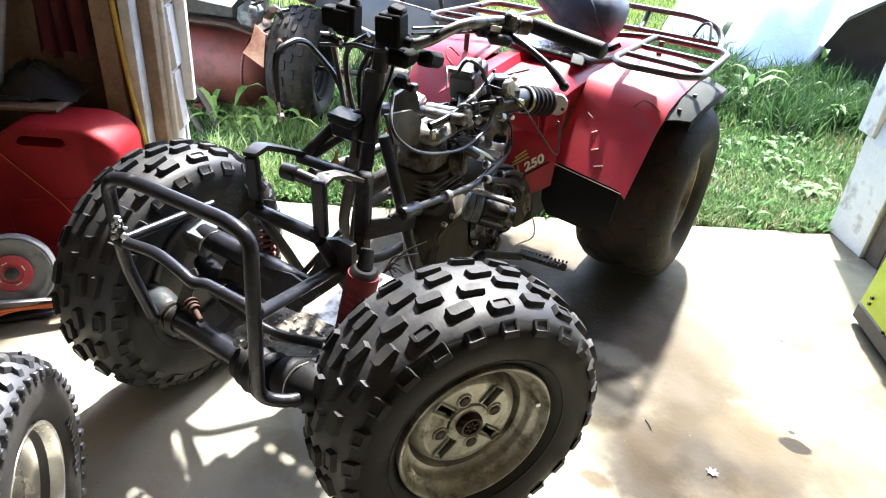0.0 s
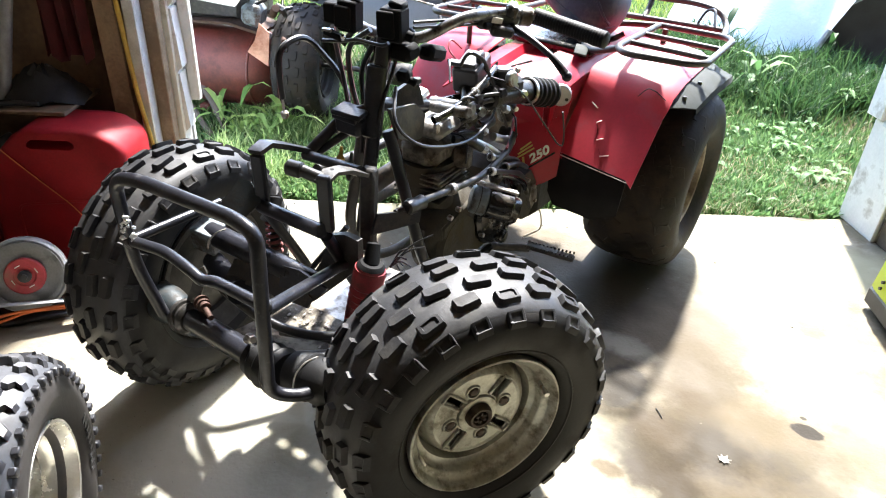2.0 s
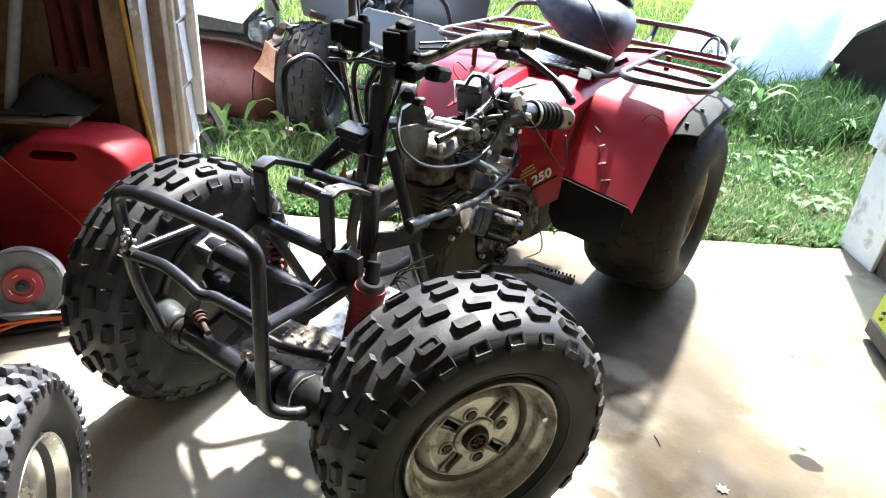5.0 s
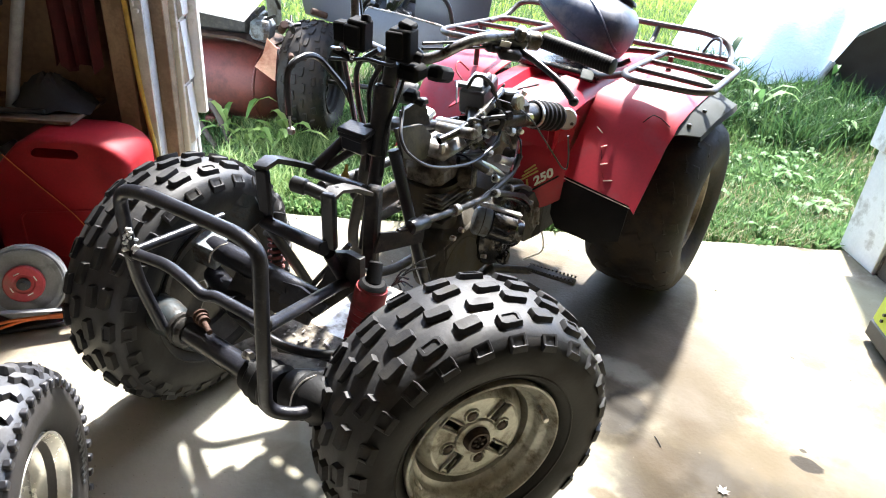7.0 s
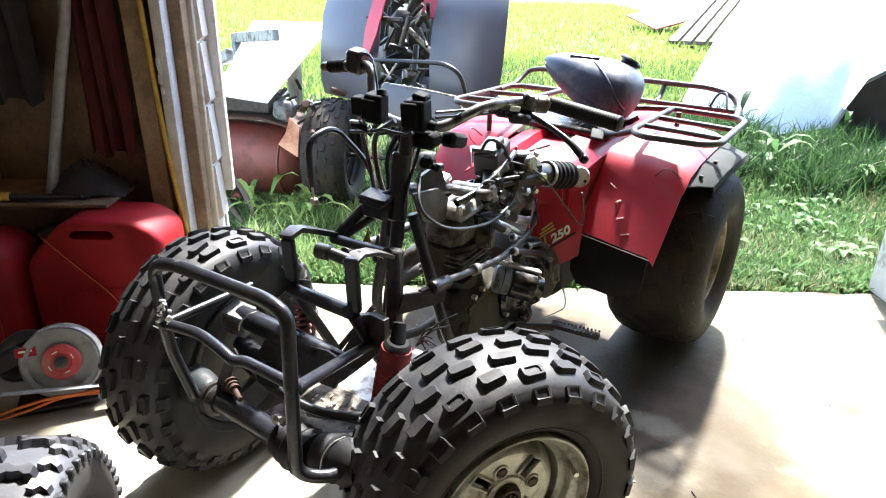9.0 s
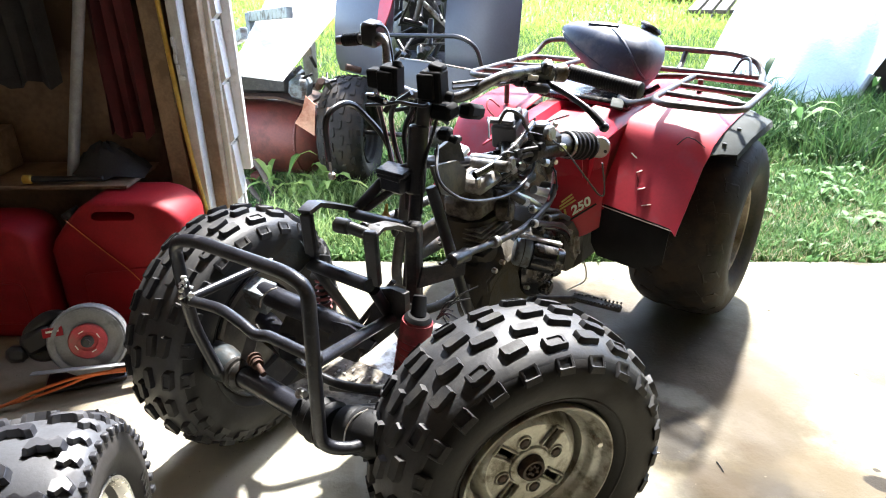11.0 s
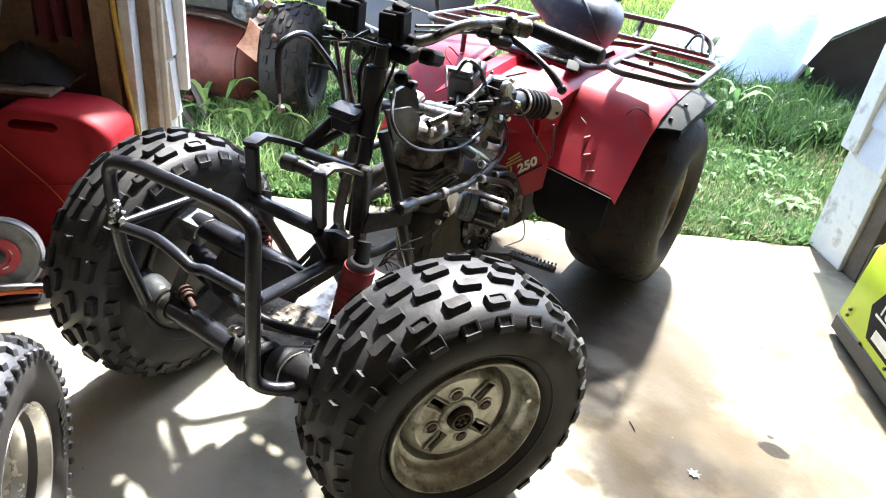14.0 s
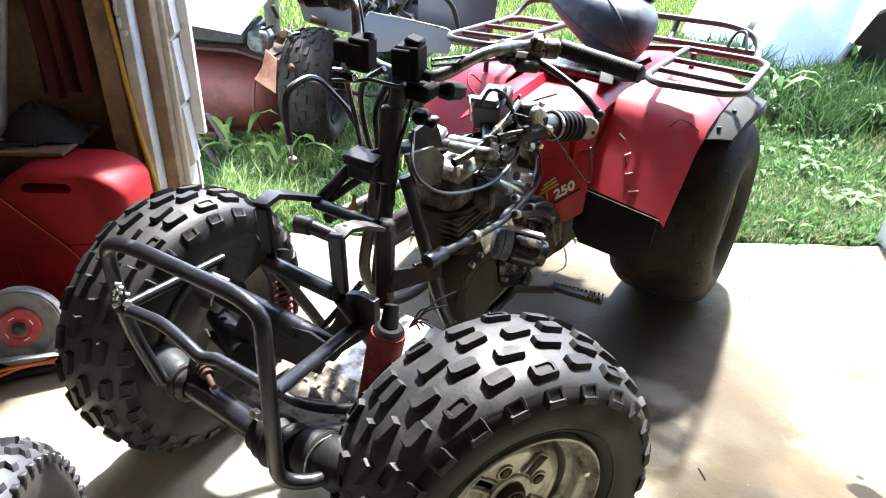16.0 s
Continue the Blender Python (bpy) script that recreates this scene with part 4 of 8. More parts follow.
part("cotter", Geo().box((0.006, 0.006, 0.016), pose(0.176, -0.196, 0.336, 20, 30, 0), 0.002), CHROME, beam)
part("half_shaft", Geo().cyl((0.085, -0.13, 0.303), (0.26, 0.03, 0.300), 0.021, 0.021, 20), BLACK_PAINT, quad)
part("half_shaft", Geo().cyl((-0.10, -0.05, 0.335), (-0.28, 0.03, 0.300), 0.025, 0.023, 20), BLACK_PAINT, quad)

# upper cross member
part("upper_arm", Geo().cyl((-0.235, 0.0, 0.400), (-0.005, 0.004, 0.393), 0.0235, n=20).cyl((-0.005, 0.004, 0.393), (0.058, 0.012, 0.398), 0.0235, 0.010, 20), BLACK_PAINT, quad, "thick dark blue-black cross tube")
part("arm_web", Geo().plate([(-0.02, -0.022), (0.075, -0.012), (0.085, 0.006), (0.02, 0.022), (-0.02, 0.020)], 0.008, pose(0.005, -0.014, 0.392, 70, 0, 6)), BLACK_PAINT, quad)
part("bracket", Geo().box((0.055, 0.05, 0.055), pose(-0.238, -0.002, 0.392, 12, 8, 12), 0.003), BLUE_GREY, quad, "square scraped mounting bracket")
part("wire_loop", Geo().tube([(-0.21, -0.03, 0.385), (-0.20, -0.032, 0.41), (-0.185, -0.02, 0.428), (-0.178, -0.005, 0.43)], 0.002, 6, 0.01), STEEL, quad)
part("gusset", Geo().plate([(-0.14, -0.03), (0.07, -0.02), (0.075, 0.0), (0.03, 0.018), (-0.13, 0.012)], 0.006, pose(-0.01, -0.02, 0.372, 62, 0, 2)), BLACK_DUSTY, quad)
part("cap_plate", Geo().plate([(-0.035, -0.04), (0.02, -0.045), (0.045, 0.012), (0.01, 0.04), (-0.012, 0.038)], 0.007, pose(-0.135, 0.0, 0.508, 52, 12, 20)), HOUSING, quad, "bent scraped metal tab")

# shocks
def shock_parts(p, q):
    """Damper rod with a forked dark mount at its top."""
    body = part("shock_absorber", Geo().cyl(p, q, 0.009, n=12), BLACK_DUSTY, quad)
    d = (q - p).normalized()
    part("shock_mount", Geo().cyl(q - d * 0.012, q - d * 0.002, 0.0262, 0.0235, 24, 0.003).cyl(q - d * 0.01, q + Vector((-0.012, 0.020, 0.026)), 0.0150, 0.0125, 18, 0.003), BLACK_MATT, body)
    return body


p, q = Vector((0.136, 0.015, 0.29)), Vector((0.164, 0.035, 0.466))
ln, prof = (q - p).length, []
for k in range(9):
    a, r = (0.06 + 0.08 * k) * ln, 0.031 * (0.86 + 0.015 * k)
    prof += [(a, r * 0.85), (a + 0.028 * ln, r), (a + 0.048 * ln, r)]
prof += [(0.80 * ln, 0.0300), (0.88 * ln, 0.0296), (0.925 * ln, 0.0285), (0.93 * ln, 0.0265), (0.94 * ln, 0.0262), (0.955 * ln, 0.0245), (0.955 * ln, 0.019), (0.93 * ln, 0.012)]
part("spring_boot", Geo().lathe(prof, 28, frame_at(p, q - p, (0, 1, 0))), RED_BOOT, shock_parts(p, q), "ribbed red rubber shock boot")
p, q = Vector((-0.108, 0.05, 0.27)), Vector((-0.120, 0.07, 0.455))
cm = frame_at(p, q - p, (0, 1, 0))
part("coil_spring", Geo().tube([cm @ Vector((0.02 + 0.15 * k / 132, 0.0145 * math.cos(k * math.pi / 6), 0.0145 * math.sin(k * math.pi / 6))) for k in range(133)], 0.0036, 6), SPRING_RED, shock_parts(p, q), "dusty pinkish red coil spring")

# front hoop of the frame: two uprights with their top plates, cross tubes, gussets
frame_ob = part("frame", Geo().tube([(-0.10, 0.025, 0.495), (0.08, 0.0, 0.513)], 0.0135, 14).tube([(-0.10, 0.15, 0.562), (0.08, 0.105, 0.592)], 0.011, 12)
                .tube([(-0.10, 0.03, 0.49), (-0.09, 0.10, 0.36), (-0.08, 0.16, 0.24)], 0.011, 12).tube([(0.08, 0.01, 0.50), (0.075, 0.09, 0.36), (0.075, 0.16, 0.24)], 0.012, 12), BLACK_PAINT, quad)
for x, z, y in ((-0.100, 0.548, 0.028), (0.080, 0.562, 0.012)):
    part("upright", Geo().box((0.026, 0.016, 0.112), pose(x, y, z, 4, 0, 20), 0.004), BLACK_PAINT, frame_ob)
part("top_plate", Geo().sheet([[(-0.113, 0.018, 0.602), (-0.088, 0.026, 0.602)], [(-0.113, 0.045, 0.612), (-0.086, 0.052, 0.610)], [(-0.111, 0.075, 0.603), (-0.082, 0.08, 0.599)], [(-0.105, 0.155, 0.566), (-0.083, 0.158, 0.564)]], 0.010), BLACK_PAINT, frame_ob, "bent steel top plate with chipped paint")
part("top_plate", Geo().sheet([[(0.068, 0.002, 0.604), (0.092, 0.008, 0.603)], [(0.068, 0.022, 0.616), (0.095, 0.030, 0.614)], [(0.072, 0.055, 0.612), (0.100, 0.060, 0.608)], [(0.076, 0.098, 0.592), (0.103, 0.100, 0.588)]], 0.007), BLACK_DUSTY, frame_ob, "drilled steel top plate with chipped paint")
# drilled holes drawn as black discs, their inner shade as colour
part("hole_shade_disc", Geo().cyl((0.080, 0.030, 0.614), (0.080, 0.030, 0.6218), 0.0045, n=12), BLACK_DECAL, frame_ob)
part("hole_shade_disc", Geo().cyl((-0.1, 0.035, 0.606), (-0.1, 0.035, 0.6142), 0.0045, n=12), BLACK_DECAL, frame_ob)
part("peg", Geo().cyl((0.005, 0.0, 0.615), (0.035, 0.006, 0.614), 0.0145, n=16, c=0.003).cyl((0.035, 0.006, 0.614), (0.075, 0.015, 0.606), 0.0115, n=14), BLACK_PLASTIC, frame_ob)
part("channel", Geo().box((0.030, 0.026, 0.17), pose(0.088, 0.118, 0.512, -3, 0, 15), 0.005), BLACK_DUSTY, frame_ob, "dusty steel channel with drilled holes")
# black discs for the dark inside of the channel's holes
part("hole_shade_disc", Geo().cyl((0.104, 0.100, 0.452), (0.106, 0.097, 0.452), 0.005, n=10).cyl((0.104, 0.104, 0.432), (0.106, 0.101, 0.432), 0.005, n=10), BLACK_DECAL, frame_ob)
part("gusset", Geo().plate([(0.044, 0.474), (0.092, 0.492), (0.125, 0.490), (0.126, 0.434), (0.089, 0.393), (0.007, 0.308), (-0.021, 0.288), (-0.007, 0.352), (0.032, 0.411), (0.047, 0.448)], 0.014, frame_at((0, 0.05, 0), (1, 0, 0), (0, -1, 0))), BLACK_DUSTY, frame_ob, "dusty tapered lower gusset")
part("gusset", Geo().plate([(-0.045, -0.018), (0.055, -0.012), (0.06, 0.012), (-0.03, 0.020)], 0.010, pose(0.128, 0.140, 0.492, 78, 0, 62)), BLACK_DUSTY, frame_ob)
part("rod", Geo().cyl((-0.115, 0.06, 0.455), (0.04, 0.10, 0.425), 0.003, n=8).cyl((-0.02, 0.06, 0.36), (0.05, 0.10, 0.47), 0.006, n=8), BLACK_DUSTY, frame_ob)
# main tubes: head, spine, down tubes, cradle
part("steering_column", Geo().cyl((0.0, 0.275, 0.79), (0.0, 0.205, 0.40), 0.0145, n=18).cyl((-0.005, 0.262, 0.74), (-0.003, 0.238, 0.60), 0.021, n=18, c=0.004), BLACK_PAINT, frame_ob)
part("down_tube", Geo().tube([(0.034, 0.245, 0.620), (0.045, 0.248, 0.585), (0.102, 0.276, 0.352), (0.10, 0.34, 0.235), (0.10, 0.44, 0.20), (0.09, 0.64, 0.20)], 0.0125, 14, 0.05), BLACK_PAINT, frame_ob)
part("down_tube", Geo().tube([(-0.03, 0.25, 0.62), (-0.102, 0.276, 0.352), (-0.10, 0.34, 0.235), (-0.10, 0.44, 0.20), (-0.10, 0.82, 0.20)], 0.0125, 14, 0.05), BLACK_DUSTY, frame_ob)
part("front_tube", Geo().tube([(-0.095, 0.150, 0.566), (-0.05, 0.215, 0.640), (0.0, 0.245, 0.66)], 0.0115, 12).tube([(-0.088, 0.158, 0.560), (-0.035, 0.205, 0.612), (0.0, 0.235, 0.63)], 0.008, 10), BLACK_PAINT, frame_ob)
part("side_rail", Geo().tube([(0.128, 0.150, 0.505), (0.14, 0.194, 0.512), (0.14, 0.315, 0.495), (0.14, 0.454, 0.480), (0.138, 0.575, 0.505), (0.135, 0.605, 0.54)], 0.0078, 12, 0.04), BLACK_DUSTY, frame_ob, "bent side rail with tape and a hose clamp")
part("clamp", Geo().cyl((0.14, 0.318, 0.495), (0.14, 0.338, 0.4925), 0.0125, n=16, c=0.002), ALU, frame_ob)
part("tape_wrap", Geo().lathe([(0, 0.009), (0.004, 0.014), (0.02, 0.017), (0.035, 0.013), (0.055, 0.015), (0.06, 0.009)], 14, frame_at((0.14, 0.165, 0.512), (0, 1, -0.1))), BLACK_PLASTIC, frame_ob)
part("side_rail", Geo().tube([(-0.10, 0.18, 0.52), (-0.12, 0.35, 0.50), (-0.12, 0.6, 0.50)], 0.0115, 12, 0.04), BLACK_DUSTY, frame_ob)
part("spine", Geo().tube([(0.0, 0.255, 0.665), (0.0, 0.40, 0.625), (0.0, 0.62, 0.57), (0.0, 1.0, 0.53), (0.0, 1.45, 0.52)], 0.014, 14, 0.08), BLACK_PAINT, frame_ob)
part("head_gusset", Geo().plate([(0.228, 0.671), (0.314, 0.661), (0.349, 0.630), (0.338, 0.582), (0.300, 0.585), (0.257, 0.604)], 0.008, frame_at((0.048, 0, 0), (0, 1, 0), (1, 0, 0))), GUSSET, frame_ob, "dusty grey-brown head gusset")
part("seat_rail", Geo().tube([(0.11, 0.86, 0.47), (0.12, 0.95, 0.475), (0.13, 1.4, 0.52)], 0.0115, 10, 0.05).tube([(-0.13, 0.60, 0.45), (-0.13, 0.75, 0.46), (-0.13, 1.4, 0.52)], 0.0115, 10, 0.05), BLACK_DUSTY, frame_ob)
part("skid_plate", Geo().sheet([[(-0.10, 0.08, 0.20), (0.10, 0.08, 0.20)], [(-0.10, 0.16, 0.185), (0.11, 0.16, 0.185)], [(-0.10, 0.40, 0.175), (0.11, 0.40, 0.175)]], 0.005), ALU, quad, "dull aluminium skid plate")
part("lower_arm", Geo().tube([(0.10, 0.16, 0.24), (0.21, 0.06, 0.29), (0.27, 0.05, 0.27)], 0.012, 12).tube([(0.10, -0.02, 0.26), (0.20, 0.02, 0.27), (0.27, 0.05, 0.27)], 0.012, 12), BLACK_DUSTY, quad)
part("lower_arm", Geo().tube([(-0.10, 0.16, 0.24), (-0.19, 0.06, 0.28), (-0.25, 0.05, 0.27)], 0.012, 12).tube([(-0.10, -0.02, 0.26), (-0.18, 0.02, 0.27), (-0.25, 0.05, 0.27)], 0.012, 12), BLACK_DUSTY, quad)
part("tie_rod", Geo().tube([(0.02, -0.06, 0.30), (0.12, -0.045, 0.325), (0.26, -0.03, 0.33)], 0.008, 10), BLACK_DUSTY, quad)
part("tie_rod", Geo().tube([(-0.02, -0.06, 0.30), (-0.12, -0.045, 0.30), (-0.24, -0.02, 0.30)], 0.008, 10), BLACK_DUSTY, quad)
pan = part("front_pan", Geo().sheet([[(-0.09, -0.09, 0.262), (0.02, -0.095, 0.256), (0.10, -0.09, 0.262)], [(-0.09, 0.0, 0.250), (0.02, 0.0, 0.244), (0.11, 0.0, 0.250)], [(-0.09, 0.09, 0.244), (0.02, 0.09, 0.240), (0.11, 0.09, 0.246)]], 0.005), ENGINE_DUST, quad, "dust-caked steel pan full of crumbs")
r3 = random.Random(77)
g = Geo()
for i in range(40):
    g.box((r3.uniform(0.003, 0.012), r3.uniform(0.002, 0.006), 0.002), pose(r3.uniform(-0.07, 0.09), r3.uniform(-0.08, 0.08), 0.2535, r3.uniform(-20, 20), r3.uniform(-20, 20), r3.uniform(0, 180)), 0.0005)
tagged(part("crumbs", g, WOOD_GREY, pan), kind="stuff")
part("tie_rod", Geo().tube([(0.02, -0.115, 0.372), (0.09, -0.105, 0.362), (0.14, -0.075, 0.354), (0.20, -0.03, 0.362)], 0.0085, 12, 0.05), BLACK_PLASTIC, quad, "curved black tie rod")

# ---- engine ----
engine = part("crankcase", Geo().box((0.115, 0.34, 0.15), pose(0.042, 0.58, 0.290, 6, 0, 0), 0.028).box((0.095, 0.20, 0.15), pose(0.052, 0.440, 0.340, 10, 0, 0), 0.028)
              .box((0.17, 0.14, 0.14), pose(0.0, 0.70, 0.36, -8, 0, 0), 0.03).cyl((0.012, 0.435, 0.30), (0.105, 0.435, 0.30), 0.083, n=32, c=0.012), CASE_MUD, quad, "mud-stained brown engine crankcase")
part("case_rib", Geo().box((0.012, 0.15, 0.035), pose(0.098, 0.44, 0.372, 14, 0, 0), 0.004), CASE_MUD, engine)
part("case_rib", Geo().box((0.012, 0.12, 0.020), pose(0.100, 0.43, 0.235, 24, 0, 0), 0.004), CASE_MUD, engine)
for y, z in ((0.385, 0.392), (0.418, 0.400), (0.365, 0.245), (0.47, 0.222), (0.505, 0.405)):
    part("cover_bolt", Geo().cyl((0.100, y, z), (0.112, y, z), 0.0065, n=6, c=0.001), STEEL, engine)
part("clutch_cover", Geo().lathe([(0.07, 0.100), (0.108, 0.099), (0.118, 0.092), (0.124, 0.074), (0.132, 0.066), (0.134, 0.040), (0.130, 0.034), (0.130, 0.0)][:-1], 40, pose(0, 0.605, 0.335, 14, 0, 0)), COVER_BLACK, engine, "glossy black oily clutch cover", sharp=30)
part("cover_boss", Geo().box((0.030, 0.050, 0.085), pose(0.128, 0.565, 0.335, 20, 0, 8), 0.012).box((0.022, 0.035, 0.040), pose(0.135, 0.640, 0.300, -12, 0, 0), 0.008).cyl((0.12, 0.60, 0.262), (0.142, 0.60, 0.262), 0.020, n=18, c=0.004), COVER_BLACK, engine)
part("side_cover", Geo().plate([(0.69, 0.395), (0.735, 0.40), (0.775, 0.355), (0.785, 0.30), (0.755, 0.255), (0.715, 0.26), (0.69, 0.31)], 0.035, frame_at((0.112, 0, 0), (0, 1, 0), (1, 0, 0))), GUSSET, engine, "dusty grey side cover")
part("cover_plate", Geo().plate([(0.73, 0.365), (0.765, 0.345), (0.772, 0.305), (0.745, 0.285), (0.725, 0.32)], 0.012, frame_at((0.134, 0, 0), (0, 1, 0), (1, 0, 0))), ALU, engine, "scraped bright cover plate")
for k in range(5):
    t = -0.6 + 1.05 * k
    part("cover_bolt", Geo().cyl((0.110, 0.605 + 0.095 * math.cos(t), 0.335 + 0.095 * math.sin(t)), (0.124, 0.605 + 0.095 * math.cos(t), 0.335 + 0.095 * math.sin(t)), 0.006, n=6, c=0.001), STEEL, engine)
for y, z in ((0.742, 0.352), (0.757, 0.306), (0.70, 0.385)):
    part("cover_bolt", Geo().cyl((0.128, y, z), (0.146, y, z), 0.006, n=6, c=0.001), STEEL, engine)
sm = frame_at((0.112, 0.468, 0.412), (0.075, 0.050, -0.022))
starter = part("starter_motor", Geo().lathe([(0.034, 0.033), (0.036, 0.0365), (0.092, 0.0365), (0.098, 0.031), (0.112, 0.028), (0.114, 0.012)], 30, sm), COVER_BLACK, engine, "glossy black starter motor with its barrel paled for sky light")
# paler colour stands for sky light on the barrel end
part("end_cap", Geo().lathe([(-0.006, 0.010), (-0.005, 0.028), (0.0, 0.0335), (0.004, 0.0345), (0.030, 0.0345), (0.034, 0.031)], 30, sm), BLUE_GREY, starter, "grey-green starter barrel with sky light painted into its tone")
part("band", Geo().lathe([(0.012, 0.034), (0.0125, 0.0352), (0.0145, 0.0352), (0.015, 0.034)], 30, sm), BLACK_DUSTY, starter)
for k, a in enumerate((0.55, 1.05, 1.6)):
    part("tie_bolt", Geo().cyl(sm @ Vector((-0.004, 0.0405 * math.cos(a), 0.0405 * math.sin(a))), sm @ Vector((0.10, 0.0405 * math.cos(a), 0.0405 * math.sin(a))), 0.0045, n=10, c=0.001), (COVER_BLACK, STEEL, STEEL)[k], starter)
for k, pts in enumerate(([(0.150, 0.47, 0.490), (0.155, 0.55, 0.462), (0.152, 0.63, 0.430), (0.14, 0.68, 0.385)], [(0.150, 0.50, 0.472), (0.160, 0.57, 0.446), (0.158, 0.64, 0.405), (0.15, 0.68, 0.36)],
                         [(0.150, 0.54, 0.478), (0.155, 0.60, 0.470), (0.150, 0.66, 0.438)], [(0.13, 0.50, 0.510), (0.14, 0.56, 0.492), (0.14, 0.62, 0.470), (0.13, 0.66, 0.44)])):
    part("hose", Geo().tube(pts, 0.0078 - 0.0008 * k, 10, 0.04), (BLACK_PLASTIC, COVER_BLACK, BLACK_PLASTIC, BLACK_DUSTY)[k], engine)
    part("hose_end", Geo().cyl(pts[0], Vector(pts[0]).lerp(pts[1], 0.2), 0.0098, n=12, c=0.002), (STEEL, BLACK_PLASTIC, ALU, STEEL)[k], engine)
part("silver_pipe", Geo().tube([(0.115, 0.535, 0.545), (0.118, 0.57, 0.530), (0.118, 0.62, 0.510)], 0.010, 14, 0.02).cyl((0.118, 0.60, 0.518), (0.118, 0.625, 0.508), 0.0125, n=14, c=0.002), ALU_BRIGHT, engine, "bright bent silver pipe")
part("silver_pipe", Geo().tube([(0.10, 0.48, 0.548), (0.115, 0.53, 0.520), (0.13, 0.56, 0.492)], 0.006, 12, 0.02), ALU_BRIGHT, engine)
part("casting", Geo().box((0.03, 0.05, 0.045), pose(0.125, 0.555, 0.455, 15, 0, 10), 0.006), ENGINE_DUST, engine, "pale scraped casting")
# leaning cylinder with fins, head, rocker cover
up = Vector((0.0, -0.10, 1.0)).normalized()
base = Vector((0.025, 0.415, 0.415))
cm = frame_at(base, up, (0, 1, 0))
barrel = part("cylinder", Geo().lathe([(-0.02, 0.058), (0.07, 0.060), (0.10, 0.064)], 28, cm), CASE_MUD, engine, "finned dusty cylinder")
for k in range(6):  # square fins with rounded corners, tipped a little; lit upper and shaded lower ones by material
    part("fin", Geo().box((0.0048, 0.128 - 0.004 * (k % 2), 0.128), cm @ Matrix.Translation((0.022 + 0.0125 * k, 0.004, 0.006)), 0.0018), ENGINE_DUST if k > 2 else CASE_MUD, engine)
head = Geo().box((0.075, 0.105, 0.110), cm @ Matrix.Translation((0.122, 0.0, 0.0)), 0.024).box((0.035, 0.070, 0.050), cm @ Matrix.Translation((0.105, 0.0, 0.062)) @ pose(0, 0, 0, 10, 20, 0), 0.014)
head.cyl(cm @ Vector((0.115, -0.02, 0.05)), cm @ Vector((0.135, -0.045, 0.078)), 0.027, 0.022, 20, 0.006).cyl(cm @ Vector((0.10, 0.045, 0.03)), cm @ Vector((0.10, 0.085, 0.05)), 0.026, n=20, c=0.006)
head.box((0.05, 0.03, 0.09), cm @ Matrix.Translation((0.130, -0.052, 0.01)) @ pose(0, 0, 0, 0, 12, 8), 0.010)
part("cylinder_head", head, ENGINE_DUST, engine, "dusty grey-brown cylinder head casting")
# black discs paint the shade inside the plug wells
part("well_shade_disc", Geo().cyl(cm @ Vector((0.142, -0.022, 0.058)), cm @ Vector((0.150, -0.026, 0.070)), 0.015, n=18).cyl(cm @ Vector((0.10, 0.015, 0.080)), cm @ Vector((0.10, 0.016, 0.088)), 0.010, n=14), BLACK_DECAL, engine)
part("plug_lead", Geo().tube([cm @ Vector((0.146, -0.024, 0.066)), cm @ Vector((0.165, -0.03, 0.085)), cm @ Vector((0.185, 0.0, 0.085)), cm @ Vector((0.22, 0.05, 0.05))], 0.0045, 8, 0.03), CABLE, engine)
part("rocker_cover", Geo().box((0.034, 0.130, 0.095), cm @ Matrix.Translation((0.180, 0.0, 0.0)), 0.014).box((0.030, 0.045, 0.065), cm @ Matrix.Translation((0.208, -0.042, 0.012)) @ pose(0, 0, 0, 0, 0, 12), 0.011)
     .cyl(cm @ Vector((0.200, -0.03, 0.055)), cm @ Vector((0.212, 0.085, 0.050)), 0.015, n=16, c=0.004).cyl(cm @ Vector((0.212, 0.0, 0.015)), cm @ Vector((0.222, 0.10, 0.010)), 0.012, n=14, c=0.003), ALU, engine, "scraped oily rocker cover")
part("cover_lid", Geo().box((0.016, 0.055, 0.050), cm @ Matrix.Translation((0.232, -0.045, 0.015)) @ pose(0, 0, 0, 6, 10, 14), 0.006).box((0.012, 0.070, 0.018), cm @ Matrix.Translation((0.205, 0.01, 0.055)) @ pose(0, 0, 0, 0, 14, 10), 0.005), ALU_BRIGHT, engine, "bright scraped cover lid")
for a, b, h in ((-0.055, -0.030, 0.212), (-0.06, 0.045, 0.222), (0.05, -0.038, 0.205), (0.045, 0.050, 0.222), (0.075, 0.052, 0.224), (0.02, 0.058, 0.216)):
    part("head_bolt", Geo().cyl(cm @ Vector((h - 0.022, a, b)), cm @ Vector((h, a, b)), 0.0075, n=6, c=0.0015), STEEL, engine)
for a, b, h in ((-0.066, 0.010, 0.268), (-0.028, 0.004, 0.272)):  # two small capped studs over the cover
    part("stud", Geo().cyl(cm @ Vector((0.225, a, b)), cm @ Vector((h, a - 0.004, b)), 0.0085, 0.007, 12, 0.002).cyl(cm @ Vector((h - 0.012, a - 0.003, b)), cm @ Vector((h, a - 0.004, b)), 0.0125, n=6, c=0.002), BLACK_DUSTY, engine)
part("breather_hose", Geo().tube([(0.075, 0.345, 0.625), (0.085, 0.39, 0.632), (0.092, 0.455, 0.650), (0.095, 0.52, 0.678), (0.085, 0.57, 0.690)], 0.0085, 14, 0.06), COVER_BLACK, engine, "thick glossy black breather hose")
